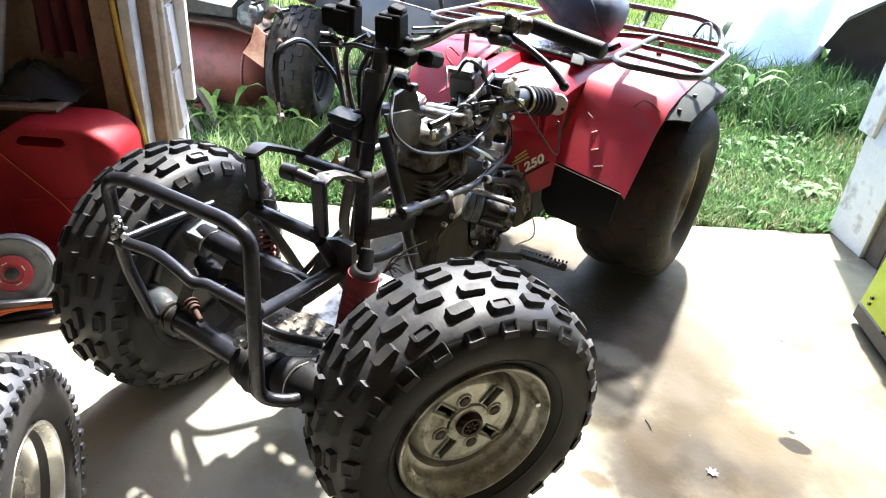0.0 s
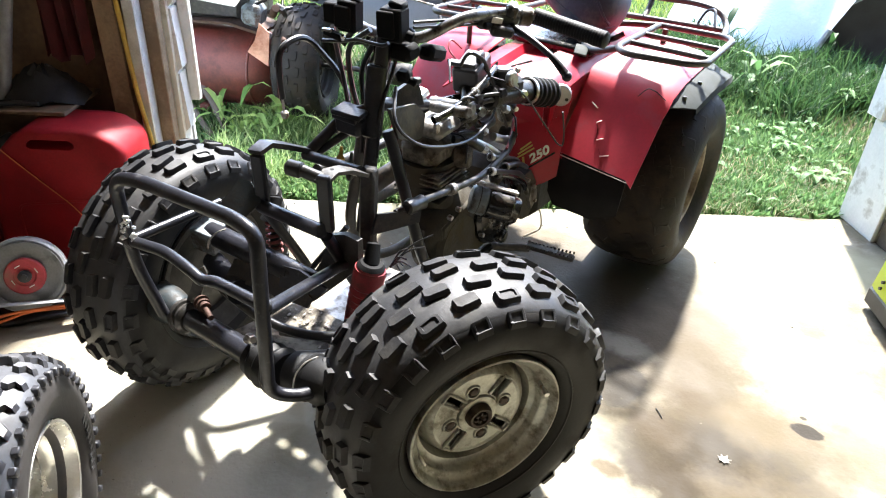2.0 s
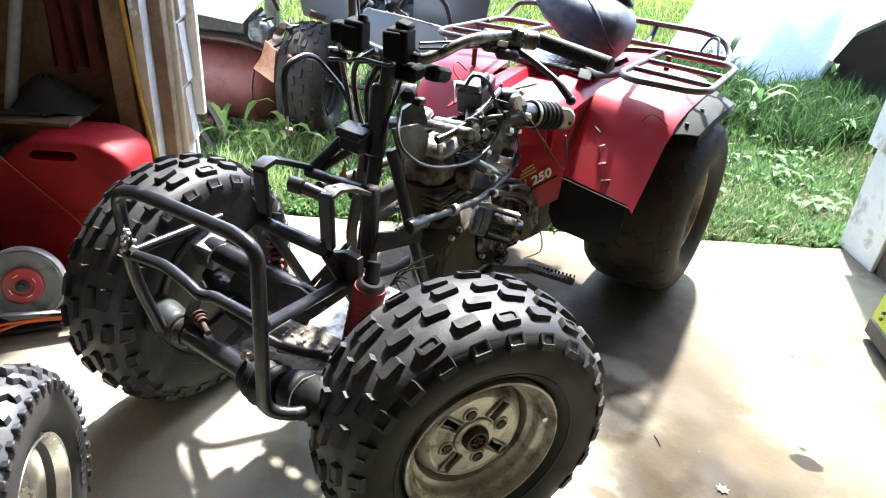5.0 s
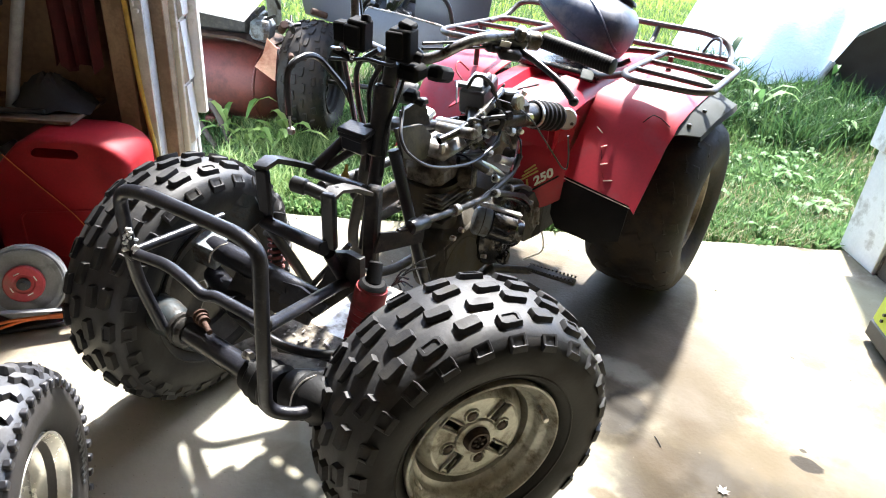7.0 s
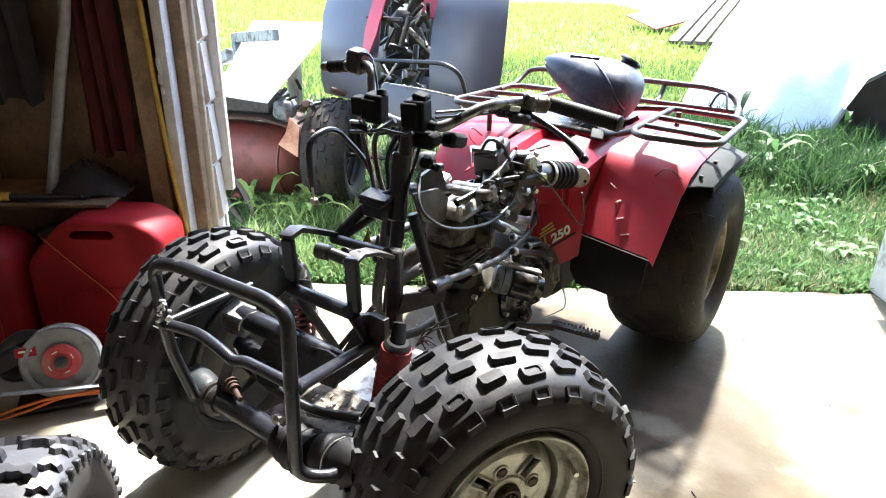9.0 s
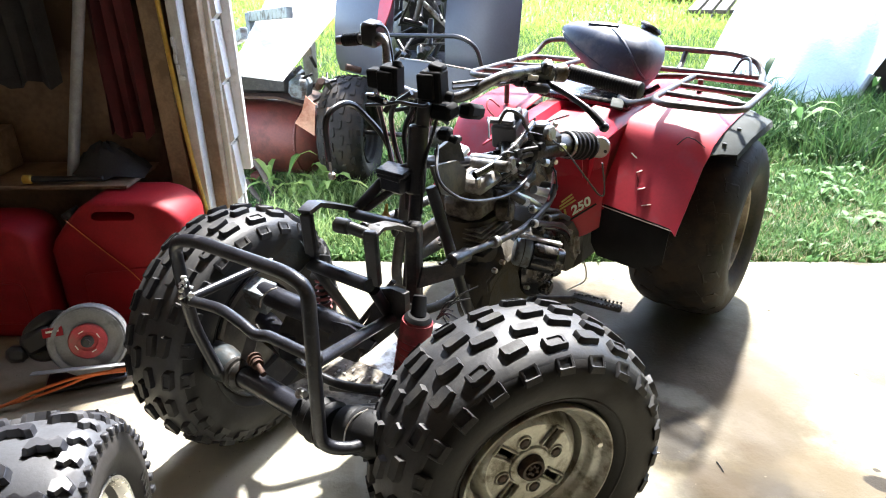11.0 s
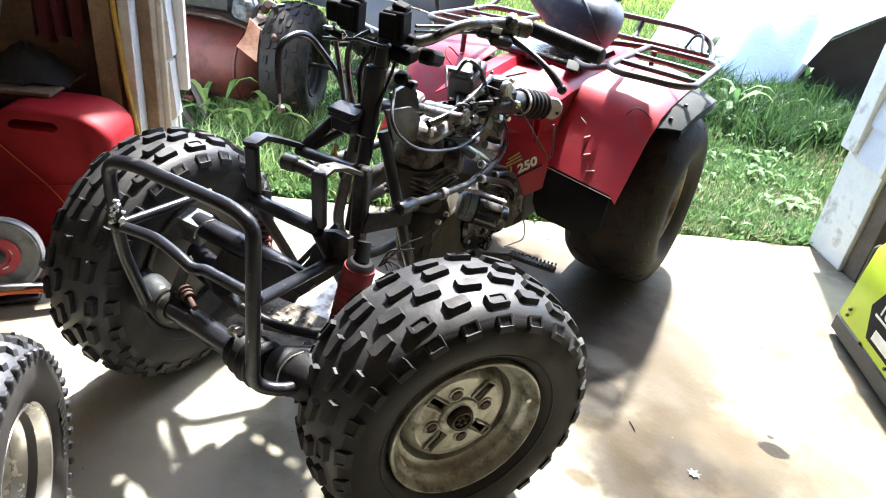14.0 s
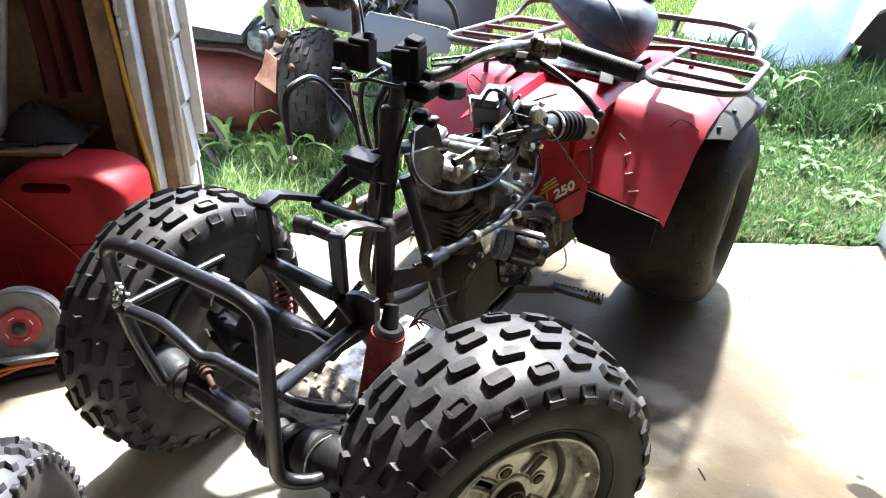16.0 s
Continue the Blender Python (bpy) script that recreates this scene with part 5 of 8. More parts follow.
for k in range(3):
    part("hose_clip", Geo().cyl((0.090 + 0.002 * k, 0.440 + 0.035 * k, 0.645 + 0.012 * k), (0.0905 + 0.002 * k, 0.447 + 0.035 * k, 0.648 + 0.012 * k), 0.0102, n=16, c=0.001), STEEL, engine)
part("top_mount", Geo().plate([(-0.035, 0.0), (0.035, 0.0), (0.030, 0.035), (0.0, 0.048), (-0.03, 0.035)], 0.014, pose(0.02, 0.330, 0.645, 80, 0, 70)), BLACK_DUSTY, engine)
# intake: carburettor, ribbed rubber boot, clamp plate
carb = part("carburettor", Geo().cyl((0.095, 0.53, 0.632), (0.115, 0.69, 0.618), 0.027, n=24, c=0.006).box((0.055, 0.085, 0.060), pose(0.100, 0.600, 0.640, -4, 0, -8), 0.012)
     .cyl((0.10, 0.585, 0.655), (0.10, 0.583, 0.692), 0.024, 0.022, 22, 0.004).cyl((0.10, 0.61, 0.61), (0.10, 0.615, 0.560), 0.026, 0.019, 20, 0.006), ENGINE, quad, "dark carburettor")
for p, q, r in (((0.128, 0.58, 0.655), (0.140, 0.575, 0.658), 0.008), ((0.130, 0.625, 0.630), (0.144, 0.62, 0.630), 0.009), ((0.128, 0.60, 0.60), (0.138, 0.595, 0.60), 0.006), ((0.105, 0.64, 0.672), (0.11, 0.638, 0.684), 0.007)):
    part("bolt", Geo().cyl(p, q, r, n=6), STEEL, carb)
part("throttle_drum", Geo().cyl((0.125, 0.565, 0.675), (0.140, 0.563, 0.677), 0.018, n=20, c=0.003), STEEL, carb)
prof = []
for k in range(5):
    prof += [(0.0 + 0.020 * k, 0.029), (0.006 + 0.020 * k, 0.036), (0.013 + 0.020 * k, 0.036)]
part("intake_boot", Geo().lathe(prof + [(0.104, 0.030)], 28, frame_at((0.116, 0.690, 0.617), (0.17, 1.0, -0.25))), GRIP_RUBBER, quad, "black ribbed rubber intake boot")
part("boot_clamp", Geo().lathe([(0, 0.030), (0, 0.0335), (0.010, 0.0335), (0.010, 0.030)], 30, frame_at((0.1145, 0.681, 0.619), (0.17, 1.0, -0.25)), close=True), STEEL, quad)
flange = part("intake_flange", Geo().cyl((0.140, 0.822, 0.584), (0.158, 0.800, 0.591), 0.028, n=28, c=0.004), ALU_BRIGHT, quad, "scraped round aluminium flange")
for dx, dz in ((-0.010, 0.011), (0.010, -0.012)):
    part("flange_bolt", Geo().cyl((0.156 + dx, 0.8025 + dx * 0.8, 0.5905 + dz), (0.162 + dx, 0.7952 + dx * 0.8, 0.593 + dz), 0.0045, n=6), BLACK_DUSTY, flange)
# black tray with wiring over the engine
part("battery_tray", Geo().box((0.060, 0.100, 0.058), pose(0.040, 0.545, 0.678, 14, 0, 12), 0.005).box((0.064, 0.020, 0.010), pose(0.040, 0.502, 0.704, 14, 0, 12), 0.003).box((0.014, 0.030, 0.022), pose(0.062, 0.540, 0.716, 20, 0, 12), 0.004), DARK_GREY, quad, "dark grey plastic box with loose wiring")
part("ignition_coil", Geo().box((0.04, 0.07, 0.035), pose(0.05, 0.53, 0.645, 5, 0, 15), 0.006).cyl((0.055, 0.50, 0.65), (0.085, 0.45, 0.635), 0.010, n=12), BLACK_PLASTIC, quad)
r4 = random.Random(21)
for k in range(16):  # loose pipes and fittings in the bay
    a = Vector((0.065 + r4.uniform(-0.05, 0.035), 0.46 + r4.uniform(-0.05, 0.10), 0.600 + r4.uniform(-0.05, 0.04)))
    b = a + Vector((r4.uniform(0.0, 0.05), r4.uniform(0.04, 0.10), r4.uniform(-0.04, 0.03)))
    part("pipe", Geo().tube([a, (a + b) / 2 + Vector((0, 0, r4.uniform(-0.01, 0.02))), b], r4.choice((0.004, 0.006, 0.008, 0.010)), 10), r4.choice((BLACK_PLASTIC, ENGINE, COVER_BLACK, BLACK_PLASTIC, BLACK_DUSTY)), quad)
    part("fitting", Geo().cyl(b, b + (b - a).normalized() * 0.014, 0.0105, n=6, c=0.001), r4.choice((STEEL, BLACK_PLASTIC)), quad)
part("exhaust_pipe", Geo().tube([(-0.01, 0.375, 0.50), (-0.035, 0.325, 0.475), (-0.085, 0.31, 0.425), (-0.12, 0.38, 0.375), (-0.14, 0.6, 0.36), (-0.15, 1.0, 0.40)], 0.0215, 16, 0.06), RACK_PAINT, quad, "discoloured exhaust header")
part("exhaust_flange", Geo().cyl((-0.005, 0.392, 0.505), (-0.015, 0.37, 0.497), 0.032, n=20, c=0.004), RUST, quad)
part("swing_arm", Geo().box((0.055, 0.42, 0.07), pose(0.075, 0.98, 0.315, -4, 0, 0), 0.015).box((0.06, 0.16, 0.19), pose(0.105, 0.855, 0.325, 0, 0, 0), 0.025), BLACK_DUSTY, quad)
# foot peg
peg = Geo().box((0.135, 0.030, 0.012), pose(0.222, 0.720, 0.190, 0, 3, 11), 0.004)
for k in range(13):
    for s in (-1, 1):
        peg.box((0.005, 0.006, 0.007), pose(0.160 + 0.0103 * k - 0.002 * s, 0.708 + 0.002 * k + 0.013 * s, 0.197, 0, 3, 11), 0.0015)
part("foot_peg", peg, BLACK_DUSTY, quad, "toothed black foot peg")
part("peg_arm", Geo().tube([(0.09, 0.62, 0.205), (0.12, 0.67, 0.19), (0.165, 0.708, 0.187)], 0.011, 12), BLACK_DUSTY, quad)

# ---- rear bodywork ----
fender = part("rear_fender", Geo().sheet([
    [(0.146, 0.848, 0.424), (0.265, 0.842, 0.408), (0.352, 0.836, 0.398), (0.372, 0.824, 0.384)],
    [(0.148, 0.905, 0.492), (0.270, 0.898, 0.482), (0.362, 0.893, 0.473), (0.378, 0.890, 0.468)],
    [(0.150, 0.950, 0.548), (0.275, 0.945, 0.542), (0.364, 0.944, 0.534), (0.382, 0.950, 0.540)],
    [(0.150, 0.972, 0.585), (0.278, 0.966, 0.580), (0.360, 0.962, 0.572), (0.386, 0.968, 0.560)],
    [(0.150, 1.005, 0.618), (0.280, 1.000, 0.618), (0.345, 0.995, 0.611), (0.386, 0.992, 0.582)],
    [(0.160, 1.080, 0.638), (0.280, 1.080, 0.640), (0.345, 1.075, 0.634), (0.390, 1.06, 0.606)],
    [(0.160, 1.200, 0.648), (0.280, 1.200, 0.650), (0.345, 1.200, 0.644), (0.390, 1.20, 0.618)],
    [(0.160, 1.320, 0.645), (0.280, 1.320, 0.646), (0.345, 1.320, 0.638), (0.383, 1.32, 0.614)],
    [(0.160, 1.420, 0.630), (0.280, 1.415, 0.630), (0.335, 1.415, 0.622), (0.368, 1.415, 0.603)],
    [(0.160, 1.460, 0.600), (0.280, 1.450, 0.600), (0.330, 1.445, 0.592), (0.365, 1.435, 0.585)]], 0.004), RED_PLASTIC, quad, "glossy red plastic rear fender, cracked and stitched with wire", sharp=80)
part("rear_fender", Geo().sheet([[(-x, y, z) for x, y, z in row] for row in (
    [(0.385, 0.800, 0.37), (0.352, 0.836, 0.398), (0.160, 0.848, 0.420)], [(0.395, 0.88, 0.47), (0.365, 0.893, 0.473), (0.165, 0.905, 0.490)],
    [(0.395, 0.95, 0.55), (0.365, 0.944, 0.55), (0.168, 0.950, 0.560)], [(0.400, 0.985, 0.585), (0.350, 0.975, 0.605), (0.165, 0.98, 0.612)],
    [(0.400, 1.080, 0.60), (0.345, 1.080, 0.630), (0.160, 1.080, 0.638)], [(0.400, 1.340, 0.60), (0.345, 1.340, 0.632), (0.160, 1.340, 0.642)],
    [(0.392, 1.510, 0.56), (0.345, 1.515, 0.585), (0.160, 1.520, 0.595)])], 0.004), RED_PLASTIC, quad, "glossy red plastic rear fender", sharp=50)
# seat tunnel between the fenders: ridged deck with a channel, side panels
part("seat_deck", Geo().sheet([[(-0.165, y, z + 0.0), (-0.10, y, z + 0.045), (-0.055, y, z + 0.05), (-0.04, y, z + 0.03), (0.04, y, z + 0.03), (0.055, y, z + 0.05), (0.10, y, z + 0.045), (0.130, y, z + 0.03), (0.148, y, z + 0.012)]
                                for y, z in ((0.745, 0.555), (0.80, 0.575), (0.95, 0.595), (1.15, 0.61), (1.5, 0.61))], 0.004), RED_DEEP, quad, "ridged red plastic seat deck", sharp=50)
part("inner_wall", Geo().sheet([[(0.164, 0.845, 0.415), (0.164, 0.95, 0.545), (0.162, 1.05, 0.628), (0.160, 1.25, 0.645), (0.160, 1.45, 0.60)], [(0.166, 0.845, 0.40), (0.150, 0.92, 0.42), (0.150, 1.05, 0.45), (0.150, 1.25, 0.47), (0.150, 1.45, 0.48)]], 0.004), RED_DEEP, quad)
part("deck_lip", Geo().sheet([[(-0.12, 0.735, 0.575), (0.0, 0.725, 0.60), (0.135, 0.745, 0.575)], [(-0.12, 0.735, 0.53), (0.0, 0.725, 0.54), (0.140, 0.745, 0.52)]], 0.006), RED_DEEP, quad)
part("deck_side", Geo().sheet([[(0.142, 0.775, 0.576), (0.147, 0.86, 0.592), (0.147, 0.96, 0.602), (0.147, 1.12, 0.616)], [(0.136, 0.79, 0.53), (0.138, 0.86, 0.53), (0.138, 0.96, 0.54), (0.138, 1.12, 0.56)],
                               [(0.130, 0.80, 0.44), (0.130, 0.86, 0.43), (0.130, 0.96, 0.44), (0.130, 1.12, 0.45)]], 0.004), RED_DEEP, quad, sharp=40)
part("battery_strap", Geo().box((0.29, 0.15, 0.016), pose(-0.005, 1.075, 0.662, 4, 3, 2), 0.005).box((0.27, 0.03, 0.022), pose(0.0, 1.005, 0.660, 4, 3, 2), 0.006), COVER_BLACK, quad, "black plastic strap panel across the deck")
part("bracket", Geo().box((0.035, 0.06, 0.006), pose(0.118, 0.985, 0.664, 12, 8, 20), 0.002), GREY_PLASTIC, quad)
part("side_panel", Geo().sheet([[(0.055, 0.765, 0.500), (0.118, 0.800, 0.512), (0.168, 0.83, 0.535)], [(0.052, 0.734, 0.440), (0.112, 0.776, 0.470), (0.172, 0.815, 0.475)],
                                 [(0.075, 0.748, 0.385), (0.122, 0.780, 0.400), (0.172, 0.815, 0.410)], [(0.115, 0.776, 0.330), (0.145, 0.797, 0.345), (0.170, 0.814, 0.365)]], 0.004), RED_DEEP, quad, "red side panel with a gold and white number decal", sharp=25)
part("side_panel_top", Geo().sheet([[(0.06, 0.765, 0.575), (0.12, 0.80, 0.58), (0.165, 0.86, 0.59)], [(0.055, 0.767, 0.498), (0.118, 0.802, 0.510), (0.168, 0.832, 0.533)]], 0.004), RED_DEEP, quad)
du = Vector((0.069, 0.046, 0.059)).normalized()
dn = Vector((0.55, -0.83, 0.06)).normalized()
dm = Matrix.Translation(Vector((0.128, 0.785, 0.408)) + dn * 0.008) @ Matrix((du, dn.cross(du), dn)).transposed().to_4x4()
slant = Matrix(((1.25, 0.38, 0, 0), (0, 1, 0, 0), (0, 0, 1, 0), (0, 0, 0, 1)))
part("number_decal", text_mesh("250", 0.031, dm @ Matrix.Translation((0.006, 0.010, 0)) @ slant, WHITE_DECAL, 0.0008, 0.0011), None, quad, "white number 250 decal")
part("decal_bar", Geo().box((0.088, 0.005, 0.0015), dm @ Matrix.Translation((0.002, 0.002, 0.0)), 0.0005), BLACK_DECAL, quad)
for k in range(3):  # thin gold strokes of worn lettering over the number
    part("decal_bar", Geo().box((0.056 - 0.010 * k, 0.0045, 0.0015), dm @ Matrix.Translation((-0.022 + 0.006 * k, 0.042 + 0.0085 * k, 0.0)) @ Matrix.Rotation(0.05 * k, 4, "Z"), 0.0005), GOLD_DECAL, quad)
for k in range(2):
    part("decal_bar", Geo().box((0.006, 0.036, 0.0015), dm @ Matrix.Translation((-0.052 + 0.014 * k, 0.020, 0.0)) @ Matrix.Rotation(-0.42, 4, "Z"), 0.0005), GOLD_DECAL, quad)
part("mud_flap", Geo().sheet([[(0.138, 0.856, 0.432), (0.26, 0.851, 0.418), (0.352, 0.845, 0.408)], [(0.142, 0.828, 0.36), (0.26, 0.822, 0.355), (0.354, 0.820, 0.360)],
                               [(0.150, 0.815, 0.315), (0.27, 0.810, 0.312), (0.354, 0.812, 0.328)], [(0.172, 0.812, 0.282), (0.28, 0.810, 0.274), (0.350, 0.82, 0.300)]], 0.004), GRIP_RUBBER, quad, "black rubber mud flap", sharp=50)
part("fender_flare", Geo().sheet([[(0.380, 0.968, 0.566), (0.388, 1.06, 0.603), (0.387, 1.20, 0.616), (0.380, 1.32, 0.612), (0.365, 1.415, 0.600)],
                                   [(0.410, 1.000, 0.566), (0.418, 1.09, 0.600), (0.424, 1.22, 0.612), (0.416, 1.33, 0.606), (0.385, 1.425, 0.592)],
                                   [(0.440, 1.035, 0.560), (0.450, 1.12, 0.586), (0.462, 1.24, 0.600), (0.456, 1.33, 0.592), (0.40, 1.44, 0.575)],
                                   [(0.442, 1.037, 0.545), (0.454, 1.12, 0.570), (0.467, 1.24, 0.584), (0.460, 1.335, 0.575), (0.402, 1.445, 0.56)]], 0.004), GREY_PLASTIC, quad, "grey-black plastic fender flare", sharp=30)
part("fender_flare", Geo().sheet([[(-0.44, 1.0, 0.548), (-0.445, 1.2, 0.56), (-0.42, 1.5, 0.54)], [(-0.388, 0.972, 0.57), (-0.392, 1.2, 0.598), (-0.385, 1.5, 0.575)]], 0.004), GREY_PLASTIC, quad)
for y, x, z in ((1.03, 0.405, 0.582), (1.12, 0.415, 0.604)):
    part("flare_screw", Geo().cyl((x, y, z - 0.006), (x, y, z + 0.006), 0.006, n=10, c=0.001), BLACK_PLASTIC, quad)
# wire stitches over the crack in the front face of the fender
for k, (x, y, z, w) in enumerate(((0.205, 0.938, 0.536, 0.030), (0.226, 0.912, 0.505, 0.018), (0.245, 0.884, 0.468, 0.024), (0.270, 0.860, 0.435, 0.034))):
    part("wire_stitch", Geo().tube([(x - w / 2, y + 0.004, z + (0.01 if k == 0 else -0.005)), (x, y - 0.004, z + 0.003), (x + w / 2, y + 0.003, z + (-0.008 if k == 0 else 0.007))], 0.0016, 6, 0.01), WHITE_DECAL, fender, "pale wire stitch")
part("crack", Geo().tube([(0.303, 0.963, 0.582), (0.318, 0.958, 0.600), (0.326, 0.965, 0.607), (0.345, 0.973, 0.600), (0.372, 0.974, 0.583)], 0.0014, 5, 0.004), BLACK_DECAL, fender)
part("crack", Geo().tube([(0.215, 0.925, 0.520), (0.235, 0.895, 0.485), (0.238, 0.885, 0.470), (0.262, 0.862, 0.440)], 0.0009, 5, 0.004), BLACK_DECAL, fender)
part("edge_wire", Geo().tube([(0.160, 0.842, 0.417), (0.265, 0.836, 0.405), (0.360, 0.830, 0.395)], 0.0012, 5), WHITE_DECAL, fender)

# rear rack: two wings, middle bars, tall hoop at the back
rack = part("rear_rack", Geo().tube([(0.215, 1.33, 0.695), (0.225, 0.955, 0.697), (0.262, 0.905, 0.697), (0.42, 0.925, 0.695), (0.452, 0.96, 0.695), (0.440, 1.29, 0.693), (0.41, 1.33, 0.693), (0.215, 1.345, 0.693)], 0.009, 12, 0.035), RACK_PAINT, quad, "weathered black tubular rear rack")
for y in (1.03, 1.16):
    part("rack_bar", Geo().tube([(0.222, y + 0.02, 0.694), (0.447, y, 0.692)], 0.0075, 10), RACK_PAINT, rack)
part("rack_wing", Geo().tube([(-0.20, 1.40, 0.695), (-0.21, 1.005, 0.697), (-0.235, 0.975, 0.697), (-0.36, 0.985, 0.695), (-0.390, 1.02, 0.695), (-0.395, 1.37, 0.693), (-0.37, 1.41, 0.693), (-0.20, 1.415, 0.693)], 0.009, 12, 0.035), RACK_PAINT, rack)
for y in (1.05, 1.19):
    part("rack_bar", Geo().tube([(-0.206, y + 0.06, 0.694), (-0.392, y + 0.04, 0.692)], 0.0075, 10), RACK_PAINT, rack)
part("rack_hoop", Geo().tube([(0.405, 1.33, 0.693), (0.385, 1.45, 0.70), (0.352, 1.48, 0.735), (0.28, 1.495, 0.747), (-0.34, 1.505, 0.747), (-0.385, 1.50, 0.737), (-0.40, 1.44, 0.695), (-0.388, 1.30, 0.692)], 0.009, 12, 0.04), RACK_PAINT, rack)
part("rack_bar", Geo().tube([(0.375, 1.44, 0.690), (-0.35, 1.44, 0.690)], 0.0085, 10), RACK_PAINT, rack)
for x in (0.13, -0.15):
    part("rack_post", Geo().tube([(x, 1.500, 0.745), (x, 1.47, 0.705), (x, 1.44, 0.692)], 0.0085, 10, 0.02), RACK_PAINT, rack)
part("rack_rail", Geo().tube([(0.22, 1.345, 0.693), (0.10, 1.30, 0.690), (0.09, 1.05, 0.665), (0.16, 0.985, 0.668), (0.225, 0.97, 0.692)], 0.009, 12, 0.04), RACK_PAINT, rack)
for x, y in ((0.24, 1.32), (-0.24, 0.99), (-0.24, 1.34), (-0.42, 1.3)):
    part("rack_foot", Geo().cyl((x, y, 0.62), (x, y, 0.69), 0.008, n=10), RACK_PAINT, rack)
part("bungee", Geo().tube([(0.36, 1.40, 0.70), (0.34, 1.45, 0.745), (0.31, 1.47, 0.735), (0.30, 1.44, 0.70)], 0.004, 8, 0.02), BLACK_PLASTIC, rack)

# ---- handlebar with controls ----
bar = part("handlebar", Geo().tube([(0.0, 0.305, 0.782), (0.05, 0.335, 0.787), (0.095, 0.40, 0.826), (0.115, 0.50, 0.824), (0.155, 0.575, 0.816), (0.33, 0.565, 0.796)], 0.0112, 14, 0.05, 7)
           .tube([(0.0, 0.305, 0.782), (-0.10, 0.325, 0.785), (-0.165, 0.355, 0.80), (-0.190, 0.385, 0.872), (-0.22, 0.40, 0.880), (-0.36, 0.405, 0.862)], 0.0112, 14, 0.035, 6), BAR_STEEL, quad, "scuffed dark silver tubular handlebar")
def ribbed(n, length, r0, r1):
    prof = [(0, r0 * 0.7), (0.002, r1)]
    for k in range(n):
        a = 0.004 + (length - 0.008) * k / n
        prof += [(a, r1), (a + 0.0025, r1), (a + 0.004, r0), (a + (length - 0.008) / n - 0.001, r0)]
    return prof + [(length - 0.003, r1), (length, r0 * 0.8)]


part("grip", Geo().lathe(ribbed(26, 0.172, 0.0164, 0.0172), 24, frame_at((0.165, 0.5765, 0.8145), (0.168, -0.013, -0.020))), GRIP_RUBBER, bar, "black ribbed rubber grip")
part("grip", Geo().lathe(ribbed(7, 0.055, 0.0115, 0.0150), 24, frame_at((-0.285, 0.4025, 0.872), (-0.075, 0.0025, -0.010))), GRIP_RUBBER, bar, "black ribbed rubber grip")
part("throttle_housing", Geo().box((0.045, 0.045, 0.055), pose(-0.25, 0.405, 0.885, 10, 8, 5), 0.008), BLACK_PLASTIC, bar)
part("lever_perch", Geo().box((0.095, 0.036, 0.040), pose(0.112, 0.505, 0.808, 8, 10, 62), 0.006).box((0.050, 0.050, 0.022), pose(0.128, 0.500, 0.792, 4, 6, 40), 0.006).cyl((0.098, 0.468, 0.812), (0.090, 0.452, 0.814), 0.008, n=12, c=0.002).cyl((0.116, 0.478, 0.800), (0.110, 0.462, 0.802), 0.007, n=12, c=0.002).box((0.020, 0.020, 0.028), pose(0.135, 0.52, 0.826, 0, 14, 62), 0.005), BLACK_PLASTIC, bar, "black angular switch and lever housing")
part("label_plate", Geo().box((0.026, 0.0015, 0.012), pose(0.128, 0.482, 0.812, 8, 10, 62), 0.0004), WHITE_DECAL, bar)
part("clamp", Geo().cyl((0.140, 0.552, 0.814), (0.160, 0.570, 0.812), 0.0195, n=18, c=0.003).box((0.02, 0.03, 0.03), pose(0.135, 0.53, 0.826, 20, 10, 40), 0.004), ALU, bar, "bright lever clamp")
part("lever", Geo().tube([(0.140, 0.525, 0.796), (0.19, 0.515, 0.782), (0.25, 0.495, 0.762), (0.290, 0.490, 0.732)], lambda t: 0.0085 - 0.002 * math.sin(math.pi * t), 10, 0.04), BLACK_PAINT, bar, "black brake lever")
part("lever_ball", Geo().lathe([(-0.010, 0.004), (-0.006, 0.009), (0, 0.0105), (0.006, 0.009), (0.010, 0.004)], 14, pose(0.292, 0.490, 0.729)), BLACK_PAINT, bar)
part("stem_clamp", Geo().box((0.09, 0.045, 0.032), pose(0.01, 0.300, 0.765, 8, 0, 0), 0.008).box((0.035, 0.085, 0.032), pose(0.045, 0.375, 0.752, -14, 5, 12), 0.008), BLACK_MATT, bar)
part("ignition_switch", Geo().box((0.046, 0.040, 0.062), pose(0.020, 0.280, 0.818, 6, 0, 10), 0.004).box((0.036, 0.012, 0.050), pose(0.016, 0.258, 0.818, 6, 0, 10), 0.003).box((0.030, 0.030, 0.014), pose(0.026, 0.283, 0.853, 8, 14, 10), 0.004).cyl((0.044, 0.285, 0.80), (0.058, 0.29, 0.796), 0.010, n=14, c=0.002), BLACK_MATT, bar, "square black switch block")
part("lamp_bracket", Geo().box((0.040, 0.036, 0.058), pose(-0.054, 0.240, 0.828, 6, 4, 10), 0.004).box((0.030, 0.030, 0.038), pose(-0.090, 0.233, 0.829, 4, 0, 6), 0.004).box((0.034, 0.010, 0.042), pose(-0.056, 0.220, 0.826, 6, 4, 10), 0.003).cyl((-0.040, 0.240, 0.85), (-0.044, 0.246, 0.862), 0.010, n=14, c=0.002).box((0.044, 0.016, 0.012), pose(-0.080, 0.222, 0.790, 4, 10, 4), 0.003), BLACK_MATT, bar, "black lamp connector block")
